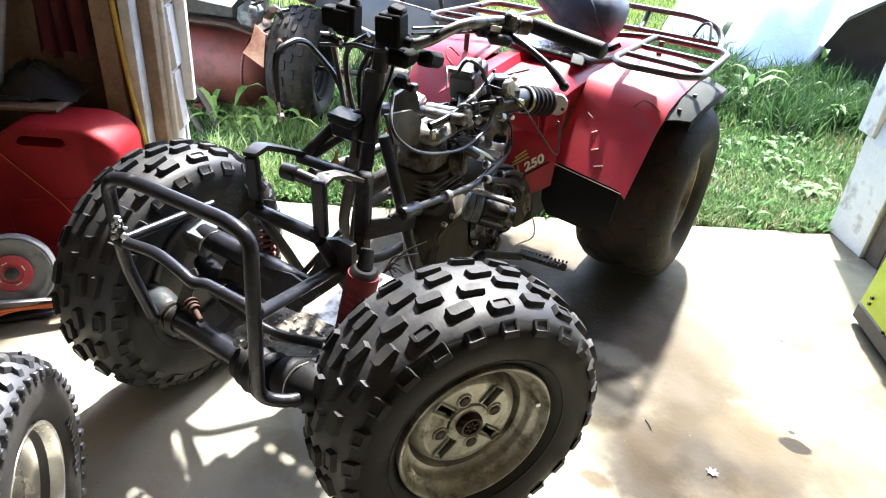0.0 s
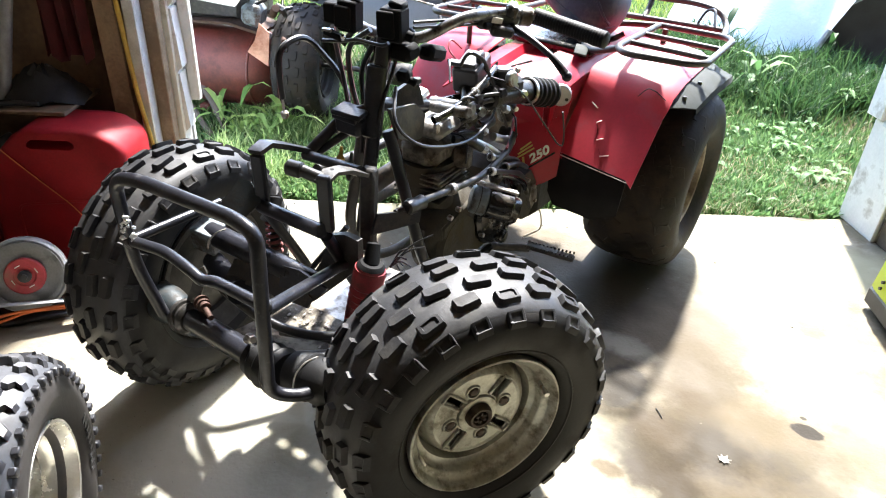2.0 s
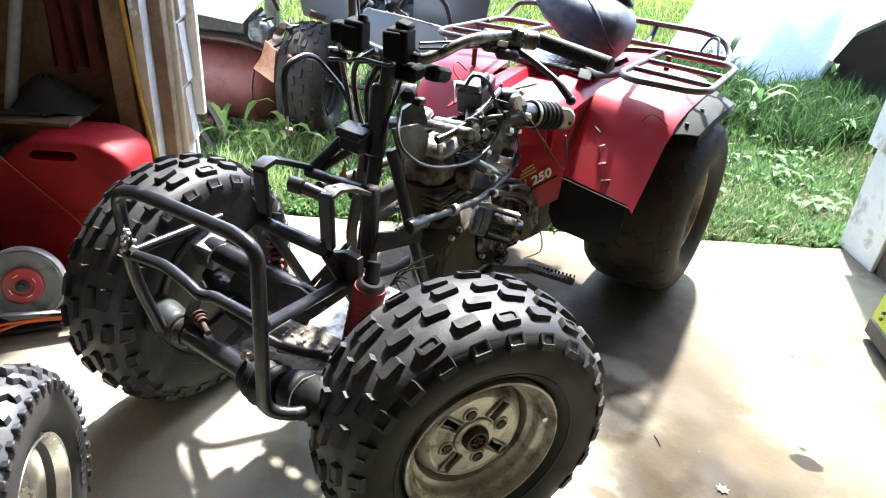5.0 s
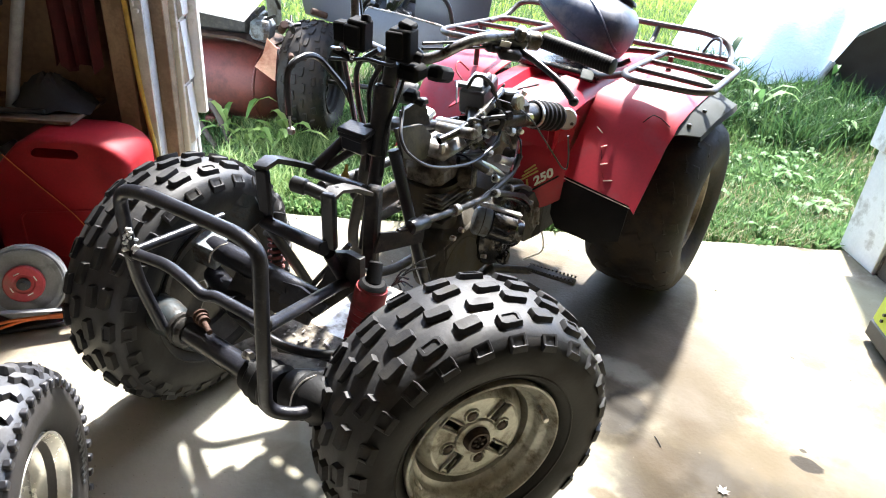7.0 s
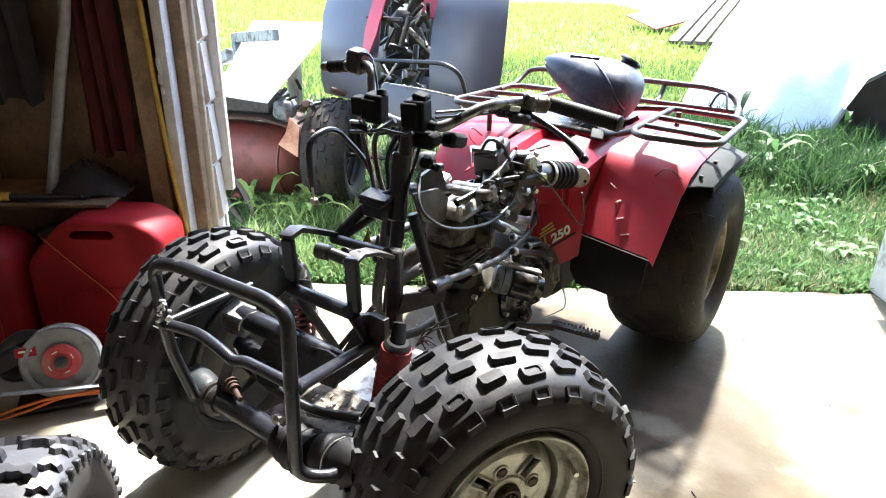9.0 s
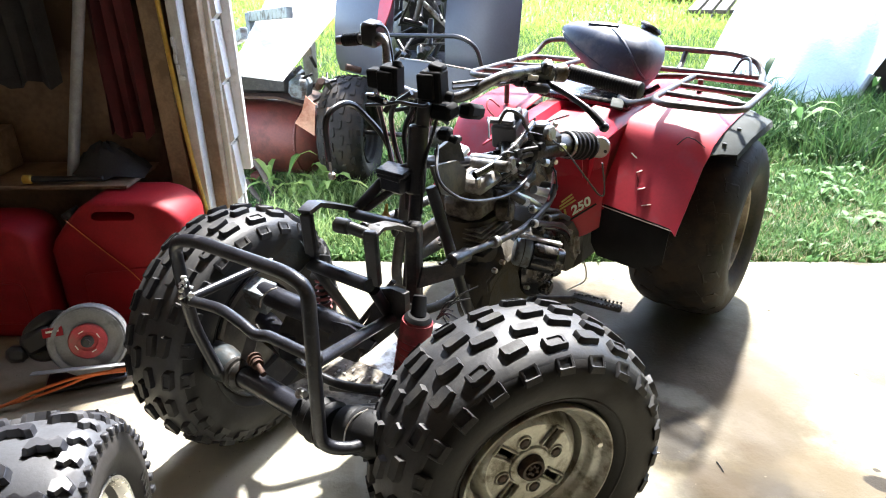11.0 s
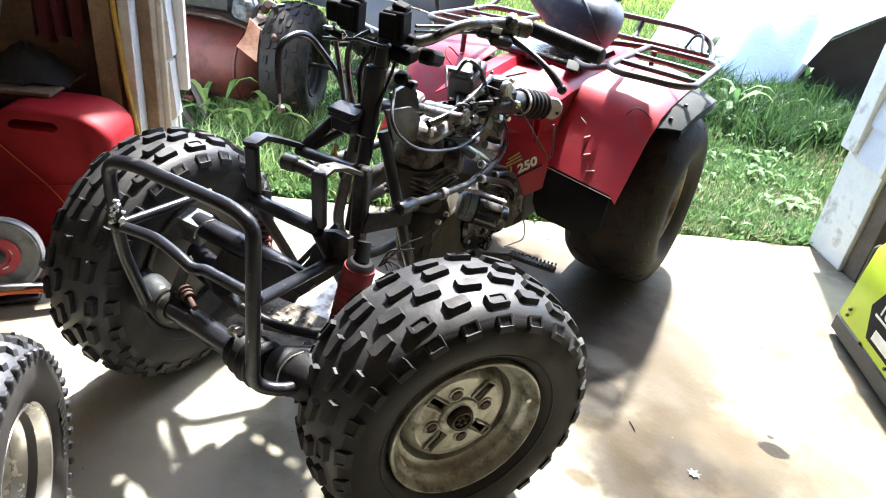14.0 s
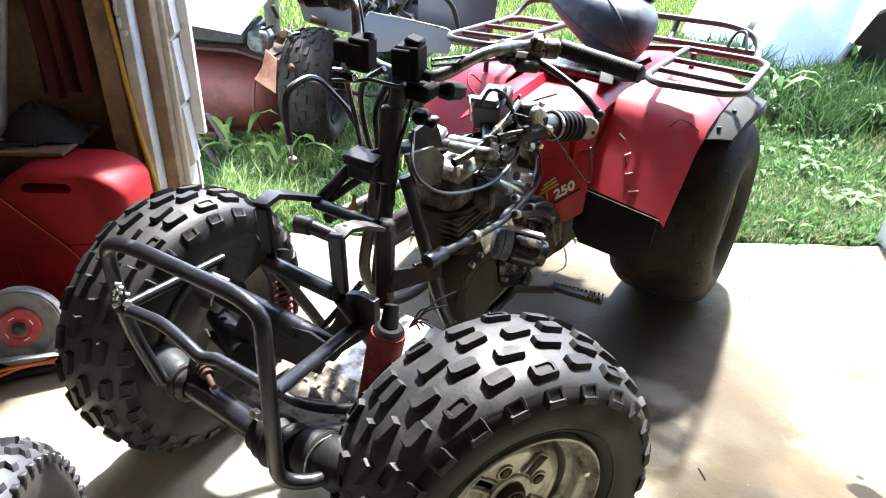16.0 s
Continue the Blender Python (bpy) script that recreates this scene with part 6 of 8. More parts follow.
part("lamp_arm", Geo().tube([(-0.123, 0.235, 0.770), (-0.074, 0.235, 0.777), (-0.035, 0.235, 0.787), (0.002, 0.235, 0.786), (0.030, 0.235, 0.786), (0.041, 0.235, 0.793)], 0.0035, 10, 0.01), BLACK_PAINT, bar)
part("bright_clip", Geo().box((0.028, 0.010, 0.007), pose(-0.092, 0.218, 0.797, 10, -4, 0), 0.002).box((0.010, 0.010, 0.012), pose(-0.058, 0.222, 0.788, 30, 8, 20), 0.003), CHROME, bar)
part("stem_bracket", Geo().box((0.068, 0.05, 0.012), pose(-0.032, 0.212, 0.652, 6, 4, 8), 0.004).box((0.06, 0.046, 0.040), pose(-0.032, 0.214, 0.628, 6, 4, 8), 0.008).cyl((-0.06, 0.19, 0.645), (-0.005, 0.195, 0.640), 0.006, n=12, c=0.002).box((0.012, 0.02, 0.05), pose(-0.068, 0.215, 0.622, 10, 8, 12), 0.003), BLACK_PAINT, quad, "black box bracket on the steering head")
part("stem_switch", Geo().box((0.03, 0.034, 0.024), pose(0.030, 0.300, 0.718, 10, 0, 20), 0.007).cyl((0.04, 0.30, 0.712), (0.058, 0.305, 0.706), 0.008, n=12, c=0.002), BLACK_MATT, quad)
for k in range(6):  # bundled hoses down the column
    x = -0.032 + 0.010 * k
    part("wiring", Geo().tube([(x, 0.29 + 0.01 * (k % 2), 0.775), (x * 1.6 - 0.01, 0.275, 0.72), (x * 1.1, 0.256 - 0.004 * k, 0.66), (x * 0.8, 0.235, 0.56)], 0.0035 if k % 2 else 0.005, 8, 0.04), BLACK_PLASTIC, quad)


def cable(pts, r=0.0035, material=CABLE, label="", name="cable"):
    return part(name, Geo().tube(pts, r, 8, 0.09, 7), material, quad, label)


cable([(-0.150, 0.145, 0.668), (-0.150, 0.142, 0.705), (-0.150, 0.142, 0.765), (-0.150, 0.215, 0.783), (-0.13, 0.285, 0.70), (-0.10, 0.285, 0.655), (-0.08, 0.25, 0.60)], 0.0062, CABLE, "thick black loose hose", "loose_hose")
part("hose_end", Geo().cyl((-0.150, 0.145, 0.670), (-0.150, 0.147, 0.640), 0.0025, n=8).cyl((-0.150, 0.147, 0.642), (-0.149, 0.149, 0.628), 0.008, n=12, c=0.003), STEEL, quad)
cable([(-0.10, 0.24, 0.80), (-0.12, 0.27, 0.76), (-0.115, 0.285, 0.69), (-0.09, 0.27, 0.645)], 0.005)
cable([(-0.03, 0.27, 0.80), (-0.085, 0.265, 0.765), (-0.088, 0.275, 0.69), (-0.05, 0.26, 0.63)], 0.0055)
cable([(-0.01, 0.28, 0.80), (-0.055, 0.29, 0.75), (-0.06, 0.30, 0.69), (-0.03, 0.27, 0.63)], 0.0055)
cable([(0.06, 0.235, 0.715), (0.105, 0.168, 0.668), (0.115, 0.23, 0.615), (0.12, 0.30, 0.590), (0.12, 0.42, 0.567), (0.12, 0.52, 0.592), (0.10, 0.565, 0.65), (0.06, 0.54, 0.71)], 0.0034, CABLE, "looping black control cable")
cable([(0.06, 0.46, 0.71), (0.075, 0.465, 0.745), (0.095, 0.50, 0.725), (0.10, 0.545, 0.655), (0.115, 0.60, 0.55)], 0.004)
cable([(0.1, 0.523, 0.683), (0.13, 0.551, 0.672), (0.16, 0.59, 0.638), (0.19, 0.641, 0.566), (0.21, 0.693, 0.504), (0.215, 0.716, 0.493), (0.215, 0.713, 0.525), (0.21, 0.697, 0.585)], 0.0021, CABLE, "thin black cable with a free end")
cable([(0.05, 0.30, 0.822), (0.08, 0.40, 0.818), (0.10, 0.48, 0.812)], 0.003)
cable([(0.05, 0.30, 0.812), (0.08, 0.40, 0.806), (0.10, 0.48, 0.802)], 0.003)
cable([(-0.24, 0.40, 0.905), (-0.20, 0.395, 0.905), (-0.165, 0.37, 0.87), (-0.14, 0.35, 0.80), (-0.06, 0.31, 0.78)], 0.003)
cable([(0.02, 0.52, 0.70), (-0.01, 0.515, 0.725), (-0.02, 0.54, 0.745), (0.0, 0.56, 0.72)], 0.0018, RED_BOOT)
cable([(0.14, 0.56, 0.515), (0.12, 0.62, 0.53), (0.10, 0.66, 0.56)], 0.003, RED_BOOT)
r5 = random.Random(5)
for k in range(14):  # fine loose wires round head and engine
    a = Vector((r5.uniform(-0.02, 0.10), r5.uniform(0.40, 0.66), r5.uniform(0.57, 0.69)))
    b = a + Vector((r5.uniform(-0.06, 0.08), r5.uniform(-0.05, 0.12), r5.uniform(-0.08, 0.04)))
    cable([a, (a + b) / 2 + Vector((r5.uniform(0, 0.03), 0, r5.uniform(-0.03, 0.04))), b], 0.0022, name="wire")
for k in range(7):  # cut wire ends behind the shock
    a = Vector((0.155, 0.10, 0.42))
    b = a + Vector((r5.uniform(0.0, 0.05), r5.uniform(-0.02, 0.08), r5.uniform(-0.03, 0.06)))
    cable([a, (a + b) / 2 + Vector((0, 0, 0.015)), b], 0.0018, name="wire")
for x, y in ((-0.035, 0.175), (0.0, 0.165)):  # bullet connectors hanging at the head
    part("connector", Geo().lathe([(0, 0.003), (0.008, 0.008), (0.035, 0.009), (0.045, 0.004), (0.06, 0.003)], 10, frame_at((x, y, 0.53), (0.1, 0.05, 1), (0, 1, 0))), YELLOW_WIRE if x < 0 else BLACK_PLASTIC, quad)

# ---- fuel tank, taken off and laid on the rack ----
tank = thing("fuel_tank", (0.0, 1.22, 0.70), "dark blue-black steel fuel tank laid on the quad rack", "fuel tank")
tm = pose(-0.006, 1.215, 0.771, 0, 20, 10)


def tank_skin(t, a, lift=0.0):
    """A wedge that swells from its narrow tail to a blunt, rounded front end; lift stands off the skin."""
    s = 1.26 * t ** 0.55 * (1 - t ** 7) ** 0.5
    c, z = math.cos(a), math.sin(a)
    return Vector((-0.170 + 0.325 * t, (0.124 * s + lift) * abs(c) ** 0.85 * (1 if c >= 0 else -1), (0.098 * s + lift) * abs(z) ** 0.85 * (1 if z >= 0 else -0.85) - 0.012 * s))


rows = [[tank_skin(1 - (1 - 0.004 - 0.994 * i / 27) ** 1.25 if i > 0 else 0.003, 2 * math.pi * k / 32) for k in range(32)] for i in range(28)]
g = Geo()
vs = [p for r in rows for p in r]
fs = [[i * 32 + k, i * 32 + (k + 1) % 32, (i + 1) * 32 + (k + 1) % 32, (i + 1) * 32 + k] for i in range(27) for k in range(32)] + [list(range(32))[::-1], [27 * 32 + k for k in range(32)]]
g.add(vs, fs, tm)
part("tank_shell", g, TANK_PAINT, tank, sharp=70)
part("seam", Geo().tube([tm @ tank_skin(0.03 + 0.94 * i / 20, math.pi * 1.08, 0.0005) for i in range(21)], 0.0024, 8, 0.01), TANK_PAINT, tank)
part("crease", Geo().tube([tm @ tank_skin(0.48 + 0.05 * i, math.radians(118 + 7.5 * i), -0.001) for i in range(10)], 0.0045, 8, 0.02), TANK_PAINT, tank)
part("tank_pad", Geo().box((0.092, 0.016, 0.007), tm @ Matrix.Translation(tank_skin(0.37, math.radians(108), 0.002)) @ pose(0, 0, 0, 22, -17, 0), 0.003), BLACK_PLASTIC, tank)
cap = tm @ tank_skin(0.74, math.radians(74), -0.004)
up = (tm.to_3x3() @ Vector((0.16, 0.22, 1.0))).normalized()
part("filler_cap", Geo().cyl(cap, cap + up * 0.010, 0.029, n=28, c=0.002).cyl(cap + up * 0.008, cap + up * 0.021, 0.036, 0.034, 28, 0.004), BLACK_PLASTIC, tank, "black filler cap")
part("tank_lug", Geo().tube([(0.12, 1.18, 0.66), (0.15, 1.15, 0.675), (0.17, 1.16, 0.69)], 0.008, 10), BLACK_PAINT, tank)

# pale wire hanging behind the foot peg
cable([(0.13, 0.82, 0.255), (0.143, 0.82, 0.225), (0.145, 0.82, 0.19), (0.09, 0.82, 0.144)], 0.0022, WHITE_DECAL, name="wire")

# ---- loose things in the garage ----
def loose_wheel():
    at, axis = Vector((-0.098, -0.562, 0.225)), Vector((0.68, 0.733, 0))
    m = frame_at(at, axis) @ Matrix.Rotation(0.3, 4, "X") @ Matrix.Scale(0.9, 4)
    ob = thing("loose_wheel", (at.x, at.y, 0), "loose sport tyre on a polished aluminium rim, standing upright", "wheel")
    prof = [(-0.105, 0.122), (-0.122, 0.14), (-0.130, 0.17), (-0.126, 0.200), (-0.112, 0.222), (-0.08, 0.233), (0, 0.236), (0.08, 0.233), (0.112, 0.222), (0.126, 0.200), (0.130, 0.17), (0.122, 0.14), (0.105, 0.122)]
    surf = lambda a: interp(prof[3:10], a)
    tyre = part("tyre", Geo().lathe(prof + [(0.09, 0.112), (-0.09, 0.112)], 90, close=True), SIDEWALL, ob, "clean black knobbly tyre", m)
    part("tread_base", Geo().lathe([(-0.124, 0.2075), (-0.1125, 0.2235), (-0.08, 0.2345), (0, 0.2375), (0.08, 0.2345), (0.1125, 0.2235), (0.124, 0.2075), (0.10, 0.205), (-0.10, 0.205)], 90, close=True), TREAD_PALE, tyre, "tread face paled by dust and painted sky sheen", m)
    bat = [(0.011, -0.029), (0.014, -0.020), (0.006, -0.010), (0.008, 0.0), (0.006, 0.010), (0.014, 0.020), (0.011, 0.029), (-0.008, 0.027), (-0.015, 0.017), (-0.006, 0.0), (-0.015, -0.017), (-0.008, -0.027)]
    fork = [(0.010, -0.014), (0.013, -0.004), (0.004, 0.004), (0.010, 0.014), (-0.004, 0.016), (-0.014, 0.006), (-0.008, -0.012)]
    lugs = [(bat, -0.062, 0.05, 0.0, 0.016, False), (bat, 0.0, 0.0, 0.5, 0.016, False), (bat, 0.062, -0.05, 0.0, 0.016, False)]
    for k in (0.25, 0.75):
        lugs += [(fork, 0.101, 0.0, k, 0.012, False), ([(t, -a) for t, a in fork[::-1]], -0.101, 0.0, k, 0.012, False)]
    part("tread", lug_blocks(Geo(), surf, 15, lugs), RUBBER_CLEAN, tyre, m=m)
    g = Geo()
    for i in range(45):
        t = 2 * math.pi * i / 45
        for s in (-1, 1):
            g.box((0.012, 0.016, 0.013), Matrix.Rotation(t, 4, "X") @ Matrix.Translation((s * 0.125, 0.208, 0)), 0.002)
    for i in range(9):  # moulded marks on the sidewall
        t = 5.42 + 0.085 * i
        g.box((0.002, 0.018 + 0.004 * (i % 3), 0.006), Matrix.Rotation(t, 4, "X") @ Matrix.Translation((0.1290, 0.164, 0)), 0.0005)
        g.box((0.002, 0.004, 0.011), Matrix.Rotation(t + 0.02, 4, "X") @ Matrix.Translation((0.1290, 0.170 - 0.010 * (i % 2), 0)), 0.0005)
    tagged(part("shoulder_tread", g, RUBBER_CLEAN, tyre, m=m), kind="stuff")
    part("rim", Geo().lathe([(0.112, 0.130), (0.118, 0.128), (0.117, 0.122), (0.106, 0.118), (0.085, 0.114), (0.070, 0.105), (0.062, 0.095), (0.055, 0.099), (0.02, 0.094), (-0.01, 0.090), (-0.012, 0.04), (-0.018, 0.04),
                              (-0.02, 0.09), (-0.105, 0.115), (-0.115, 0.128), (-0.10, 0.118), (0.10, 0.118)], 72, close=True), RIM_LIGHT, ob, "polished aluminium rim", m)
    g = Geo()
    disc_with_holes(g, 0.04, 0.09, -0.014, 0.005, lambda r, t: math.hypot(r * math.cos(t % (math.pi / 2)) - 0.055, r * math.sin(t % (math.pi / 2))) < 0.008, 48, 8)
    part("rim_centre", g, RIM_LIGHT, ob, m=m)
    part("valve", Geo().cyl((0.075, 0.0, 0.098), (0.105, 0.0, 0.092), 0.004, n=10, c=0.001), BLACK_PLASTIC, ob, m=m)


loose_wheel()


def circular_saw():
    ob = thing("circular_saw", (-0.85, -0.14, 0), "circular saw with grey guard and red flange standing on its base", "circular saw")
    n = Vector((0.80, -0.52, 0.30)).normalized()
    m = frame_at((-0.826, -0.135, 0.125), n) @ Matrix.Scale(0.87, 4)
    part("blade_guard", Geo().lathe([(-0.040, 0.02), (-0.040, 0.105), (-0.034, 0.112), (-0.004, 0.112), (0.002, 0.106), (0.0, 0.094), (-0.006, 0.090), (-0.006, 0.02)], 48), SAW_GREY, ob, "scuffed grey metal blade guard", m)
    part("blade", Geo().lathe([(-0.010, 0.0), (-0.010, 0.092), (-0.008, 0.092), (-0.008, 0.0)][1:3], 60), STEEL, ob, m=m)
    part("flange", Geo().lathe([(-0.005, 0.054), (0.004, 0.054), (0.008, 0.050), (0.008, 0.030), (0.004, 0.026), (0.004, 0.0)][:-1], 40), RED_FLANGE, ob, "faded red flange disc", m)
    part("arbor_bolt", Geo().lathe([(0.0, 0.018), (0.012, 0.018), (0.014, 0.015), (0.014, 0.0)][:-1], 24).lathe([(0.010, 0.009), (0.022, 0.009)], 6), DARK_GREY, ob, m=m)
    part("lower_guard", Geo().lathe([(0.001, 0.088), (0.003, 0.100), (0.006, 0.100), (0.006, 0.088)], 48, close=True), SAW_GREY, ob, m=m)
    part("motor", Geo().lathe([(-0.11, 0.02), (-0.105, 0.040), (-0.10, 0.046), (-0.06, 0.048), (-0.04, 0.055)], 28), BLACK_PLASTIC, ob, "black motor housing", m)
    part("handle", Geo().tube([m @ Vector((-0.06, -0.03, 0.06)), m @ Vector((-0.06, -0.10, 0.09)), m @ Vector((-0.06, -0.17, 0.04)), m @ Vector((-0.06, -0.16, -0.03)), m @ Vector((-0.05, -0.09, -0.03))], 0.019, 14, 0.05), BLACK_PLASTIC, ob, "black rear handle")
    part("label_plate", Geo().box((0.004, 0.055, 0.028), m @ pose(0.0, -0.088, 0.045), 0.001), RED_CAN, ob)
    part("label_bar", Geo().box((0.002, 0.035, 0.006), m @ pose(0.003, -0.088, 0.048), 0.0005), WHITE_DECAL, ob)
    part("base_plate", Geo().box((0.030, 0.30, 0.003), frame_at((-0.780, -0.150, 0.070), Vector((0.80, -0.52, 0.30)), (0.1, 0.3, 1)) @ pose(0, 0, 0, 12, 0, 0), 0.001), SAW_GREY, ob, "bent steel base plate")
    part("base_foot", Geo().box((0.10, 0.20, 0.012), frame_at((-0.85, -0.15, 0.012), (0.80, -0.52, 0.0)), 0.004), BLACK_PLASTIC, ob)
    part("handle_body", Geo().box((0.05, 0.09, 0.07), m @ pose(-0.05, -0.14, 0.02, 20, 0, 0), 0.014).box((0.05, 0.06, 0.05), m @ pose(-0.05, -0.20, -0.01, -10, 0, 0), 0.014), BLACK_PLASTIC, ob)
    for k in range(4):
        t = 0.4 + k * math.pi / 2
        part("flange_mark", Geo().box((0.002, 0.016, 0.003), m @ Matrix.Rotation(t, 4, "X") @ pose(0.009, 0, 0.034), 0.0005), WHITE_DECAL, ob)
    part("depth_knob", Geo().cyl(m @ Vector((-0.02, 0.105, -0.03)), m @ Vector((0.02, 0.112, -0.03)), 0.013, n=14, c=0.003), BLACK_PLASTIC, ob)


circular_saw()


def jerry_can(u, n, w, d, h, turn, shade, label):
    """A moulded fuel can: rounded body, sloping shoulder, carrying handle, spout cap."""
    base = wp(u, n, 0)
    m = frame_at(base, WU) @ Matrix.Rotation(turn, 4, "Z")
    ob = thing("fuel_can", (0, 0, 0), label, "fuel can", "red fuel cans", m=m)
    out = [(-0.48, 0.0), (0.48, 0.0), (0.5, 0.02), (0.5, 0.84), (0.485, 0.885), (0.44, 0.935), (0.36, 0.98), (0.26, 1.0), (0.02, 1.0),
           (0.02, 0.955), (0.165, 0.955), (0.195, 0.935), (0.198, 0.905), (0.17, 0.885), (-0.12, 0.885), (-0.147, 0.90), (-0.138, 0.932), (-0.10, 0.955), (0.02, 0.955),
           (0.02, 1.0), (-0.09, 1.0), (-0.16, 0.985), (-0.25, 0.935), (-0.36, 0.83), (-0.46, 0.72), (-0.5, 0.64), (-0.5, 0.02)]

    def moulded(outline, depth):
        layers = ((-0.5, 0.90), (-0.46, 0.965), (-0.36, 1.0), (0.36, 1.0), (0.46, 0.965), (0.5, 0.90))
        k = len(outline)
        cx, cz = sum(p[0] for p in outline) / k, sum(p[1] for p in outline) / k
        verts = [((cx + (x - cx) * s) * w, y * depth, (cz + (z - cz) * s) * h) for y, s in layers for x, z in outline]
        faces = [list(range(k))[::-1], [(len(layers) - 1) * k + i for i in range(k)]] + [[a * k + i, a * k + (i + 1) % k, (a + 1) * k + (i + 1) % k, (a + 1) * k + i] for a in range(len(layers) - 1) for i in range(k)]
        return Geo().add(verts, faces)

    part("can_body", moulded(out, d).mesh("can_body", shade, 50), None, ob, m=m)
    part("panel_rib", Geo().tube([(-0.30 * w, -0.5 * d + 0.001, 0.16 * h), (-0.30 * w, -0.5 * d + 0.001, 0.48 * h), (0.32 * w, -0.5 * d + 0.001, 0.54 * h), (0.32 * w, -0.5 * d + 0.001, 0.16 * h), (-0.30 * w, -0.5 * d + 0.001, 0.16 * h)], 0.004, 8, 0.03), shade, ob, m=m)
    part("spout_cap", Geo().cyl((-0.38 * w, 0, 0.78 * h), (-0.43 * w, 0, 0.86 * h), 0.027, n=20, c=0.004), BLACK_PLASTIC, ob, "black spout cap", m=m)


jerry_can(-2.575, -0.205, 0.40, 0.19, 0.425, 0.0, RED_CAN, "large red plastic fuel can by the jamb")
jerry_can(-2.95, -0.255, 0.31, 0.17, 0.365, 0.0, RED_CAN, "smaller red plastic fuel can beside the saw")


GEN = (0.983, 1.333, 0)


def generator():
    ux = Vector((0.44, -0.898, 0))
    m = frame_at(GEN, ux)
    ob = thing("generator", (0, 0, 0), "lime green and dark grey portable generator on the floor", "generator", m=m)
    # m: x along the face, y behind it
    part("base", Geo().box((0.465, 0.27, 0.068), pose(0.222, 0.138, 0.046), 0.012), DARK_GREY, ob, "dark grey moulded base", m)
    for x in (0.05, 0.41):
        for y in (0.05, 0.24):
            part("foot", Geo().cyl((x, y, 0.0), (x, y, 0.02), 0.02, 0.017, 14), BLACK_PLASTIC, ob, m=m)
    prof = [(0.0, 0.085), (0.012, 0.065), (0.25, 0.065), (0.275, 0.085), (0.275, 0.30), (0.235, 0.365), (0.06, 0.365), (0.018, 0.31)]
    k = len(prof)
    g = Geo()
    cols = ((0.002, 0.92), (0.012, 1.0), (0.43, 1.0), (0.44, 0.90))
    verts = [(x, 0.14 + (y - 0.14) * s, 0.2 + (z - 0.2) * s) for x, s in cols for y, z in prof]
    faces = [list(range(k)), [3 * k + i for i in range(k)][::-1]] + [[a * k + i, a * k + (i + 1) % k, (a + 1) * k + (i + 1) % k, (a + 1) * k + i] for a in range(3) for i in range(k)]
    part("shell", g.add(verts, faces), LIME, ob, "lime green plastic shell", m)
    part("end_panel", Geo().box((0.030, 0.25, 0.25), pose(-0.008, 0.145, 0.185), 0.012), DARK_GREY, ob, m=m)
    part("carry_handle", Geo().tube([(0.035, 0.14, 0.345), (0.05, 0.14, 0.425), (0.39, 0.14, 0.425), (0.43, 0.14, 0.345)], 0.020, 14, 0.05), LIME, ob, "lime green carry handle", m)
    part("vent", Geo().box((0.03, 0.06, 0.018), pose(0.05, 0.045, 0.345), 0.004), BLACK_PLASTIC, ob, m=m)
    fm = m @ pose(0.0, -0.001, 0.0, 86, 0, 0)
    part("label_panel", Geo().plate([(0.175, 0.105), (0.41, 0.105), (0.41, 0.25), (0.155, 0.25), (0.125, 0.185)], 0.003, fm @ pose(0, 0, 0.006)), BLACK_DECAL, ob)
    part("lettering", text_mesh("1800", 0.060, fm @ pose(0.225, 0.186, 0.0085), WHITE_DECAL), None, ob)
    for x, y, w, h in ((0.225, 0.176, 0.13, 0.007), (0.27, 0.132, 0.15, 0.030), (0.20, 0.240, 0.06, 0.006)):
        part("label_bar", Geo().box((w, h, 0.001), fm @ pose(x, y, 0.0085), 0.0003), WHITE_DECAL, ob)
    for x, z in ((0.055, 0.10), (0.055, 0.12), (0.30, 0.095), (0.16, 0.075)):
        part("screw", Geo().cyl((x, -0.004, z), (x, 0.01, z), 0.005, n=10), BLACK_PLASTIC, ob, m=m)


generator()

# orange cord on the floor by the saw, and a string across the can
cord = Geo().tube([(-1.02, -0.52, 0.006), (-0.90, -0.36, 0.010), (-0.852, -0.283, 0.040), (-0.803, -0.198, 0.055), (-0.768, -0.146, 0.054), (-0.731, -0.089, 0.054), (-0.66, 0.02, 0.006), (-0.62, 0.10, 0.005)], 0.0042, 8, 0.05)
tagged(part("extension_cord", cord, ORANGE_CORD), "thin orange extension cord draped before the saw", "extension cord")
cord = Geo().tube([(-0.95, -0.42, 0.006), (-0.86, -0.29, 0.020), (-0.812, -0.222, 0.038), (-0.786, -0.172, 0.052), (-0.730, -0.090, 0.047), (-0.65, 0.03, 0.006)], 0.0038, 8, 0.05)
tagged(part("extension_cord", cord, ORANGE_CORD), "thin orange extension cord draped before the saw", "extension cord")
tagged(part("string", Geo().tube([wp(-2.70, -0.305, 0.375), wp(-2.64, -0.305, 0.31), wp(-2.53, -0.306, 0.20), wp(-2.48, -0.306, 0.10), wp(-2.47, -0.32, 0.002)], 0.0018, 6, 0.05), ORANGE_CORD), "thin orange string hanging over the fuel can", "string")

# the dark corner behind the cans
shelf = Geo()
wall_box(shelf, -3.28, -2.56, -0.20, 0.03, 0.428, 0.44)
tagged(part("shelf", shelf, WOOD_SHADED), "low wooden shelf behind the fuel cans, darkened for shade", "shelf")
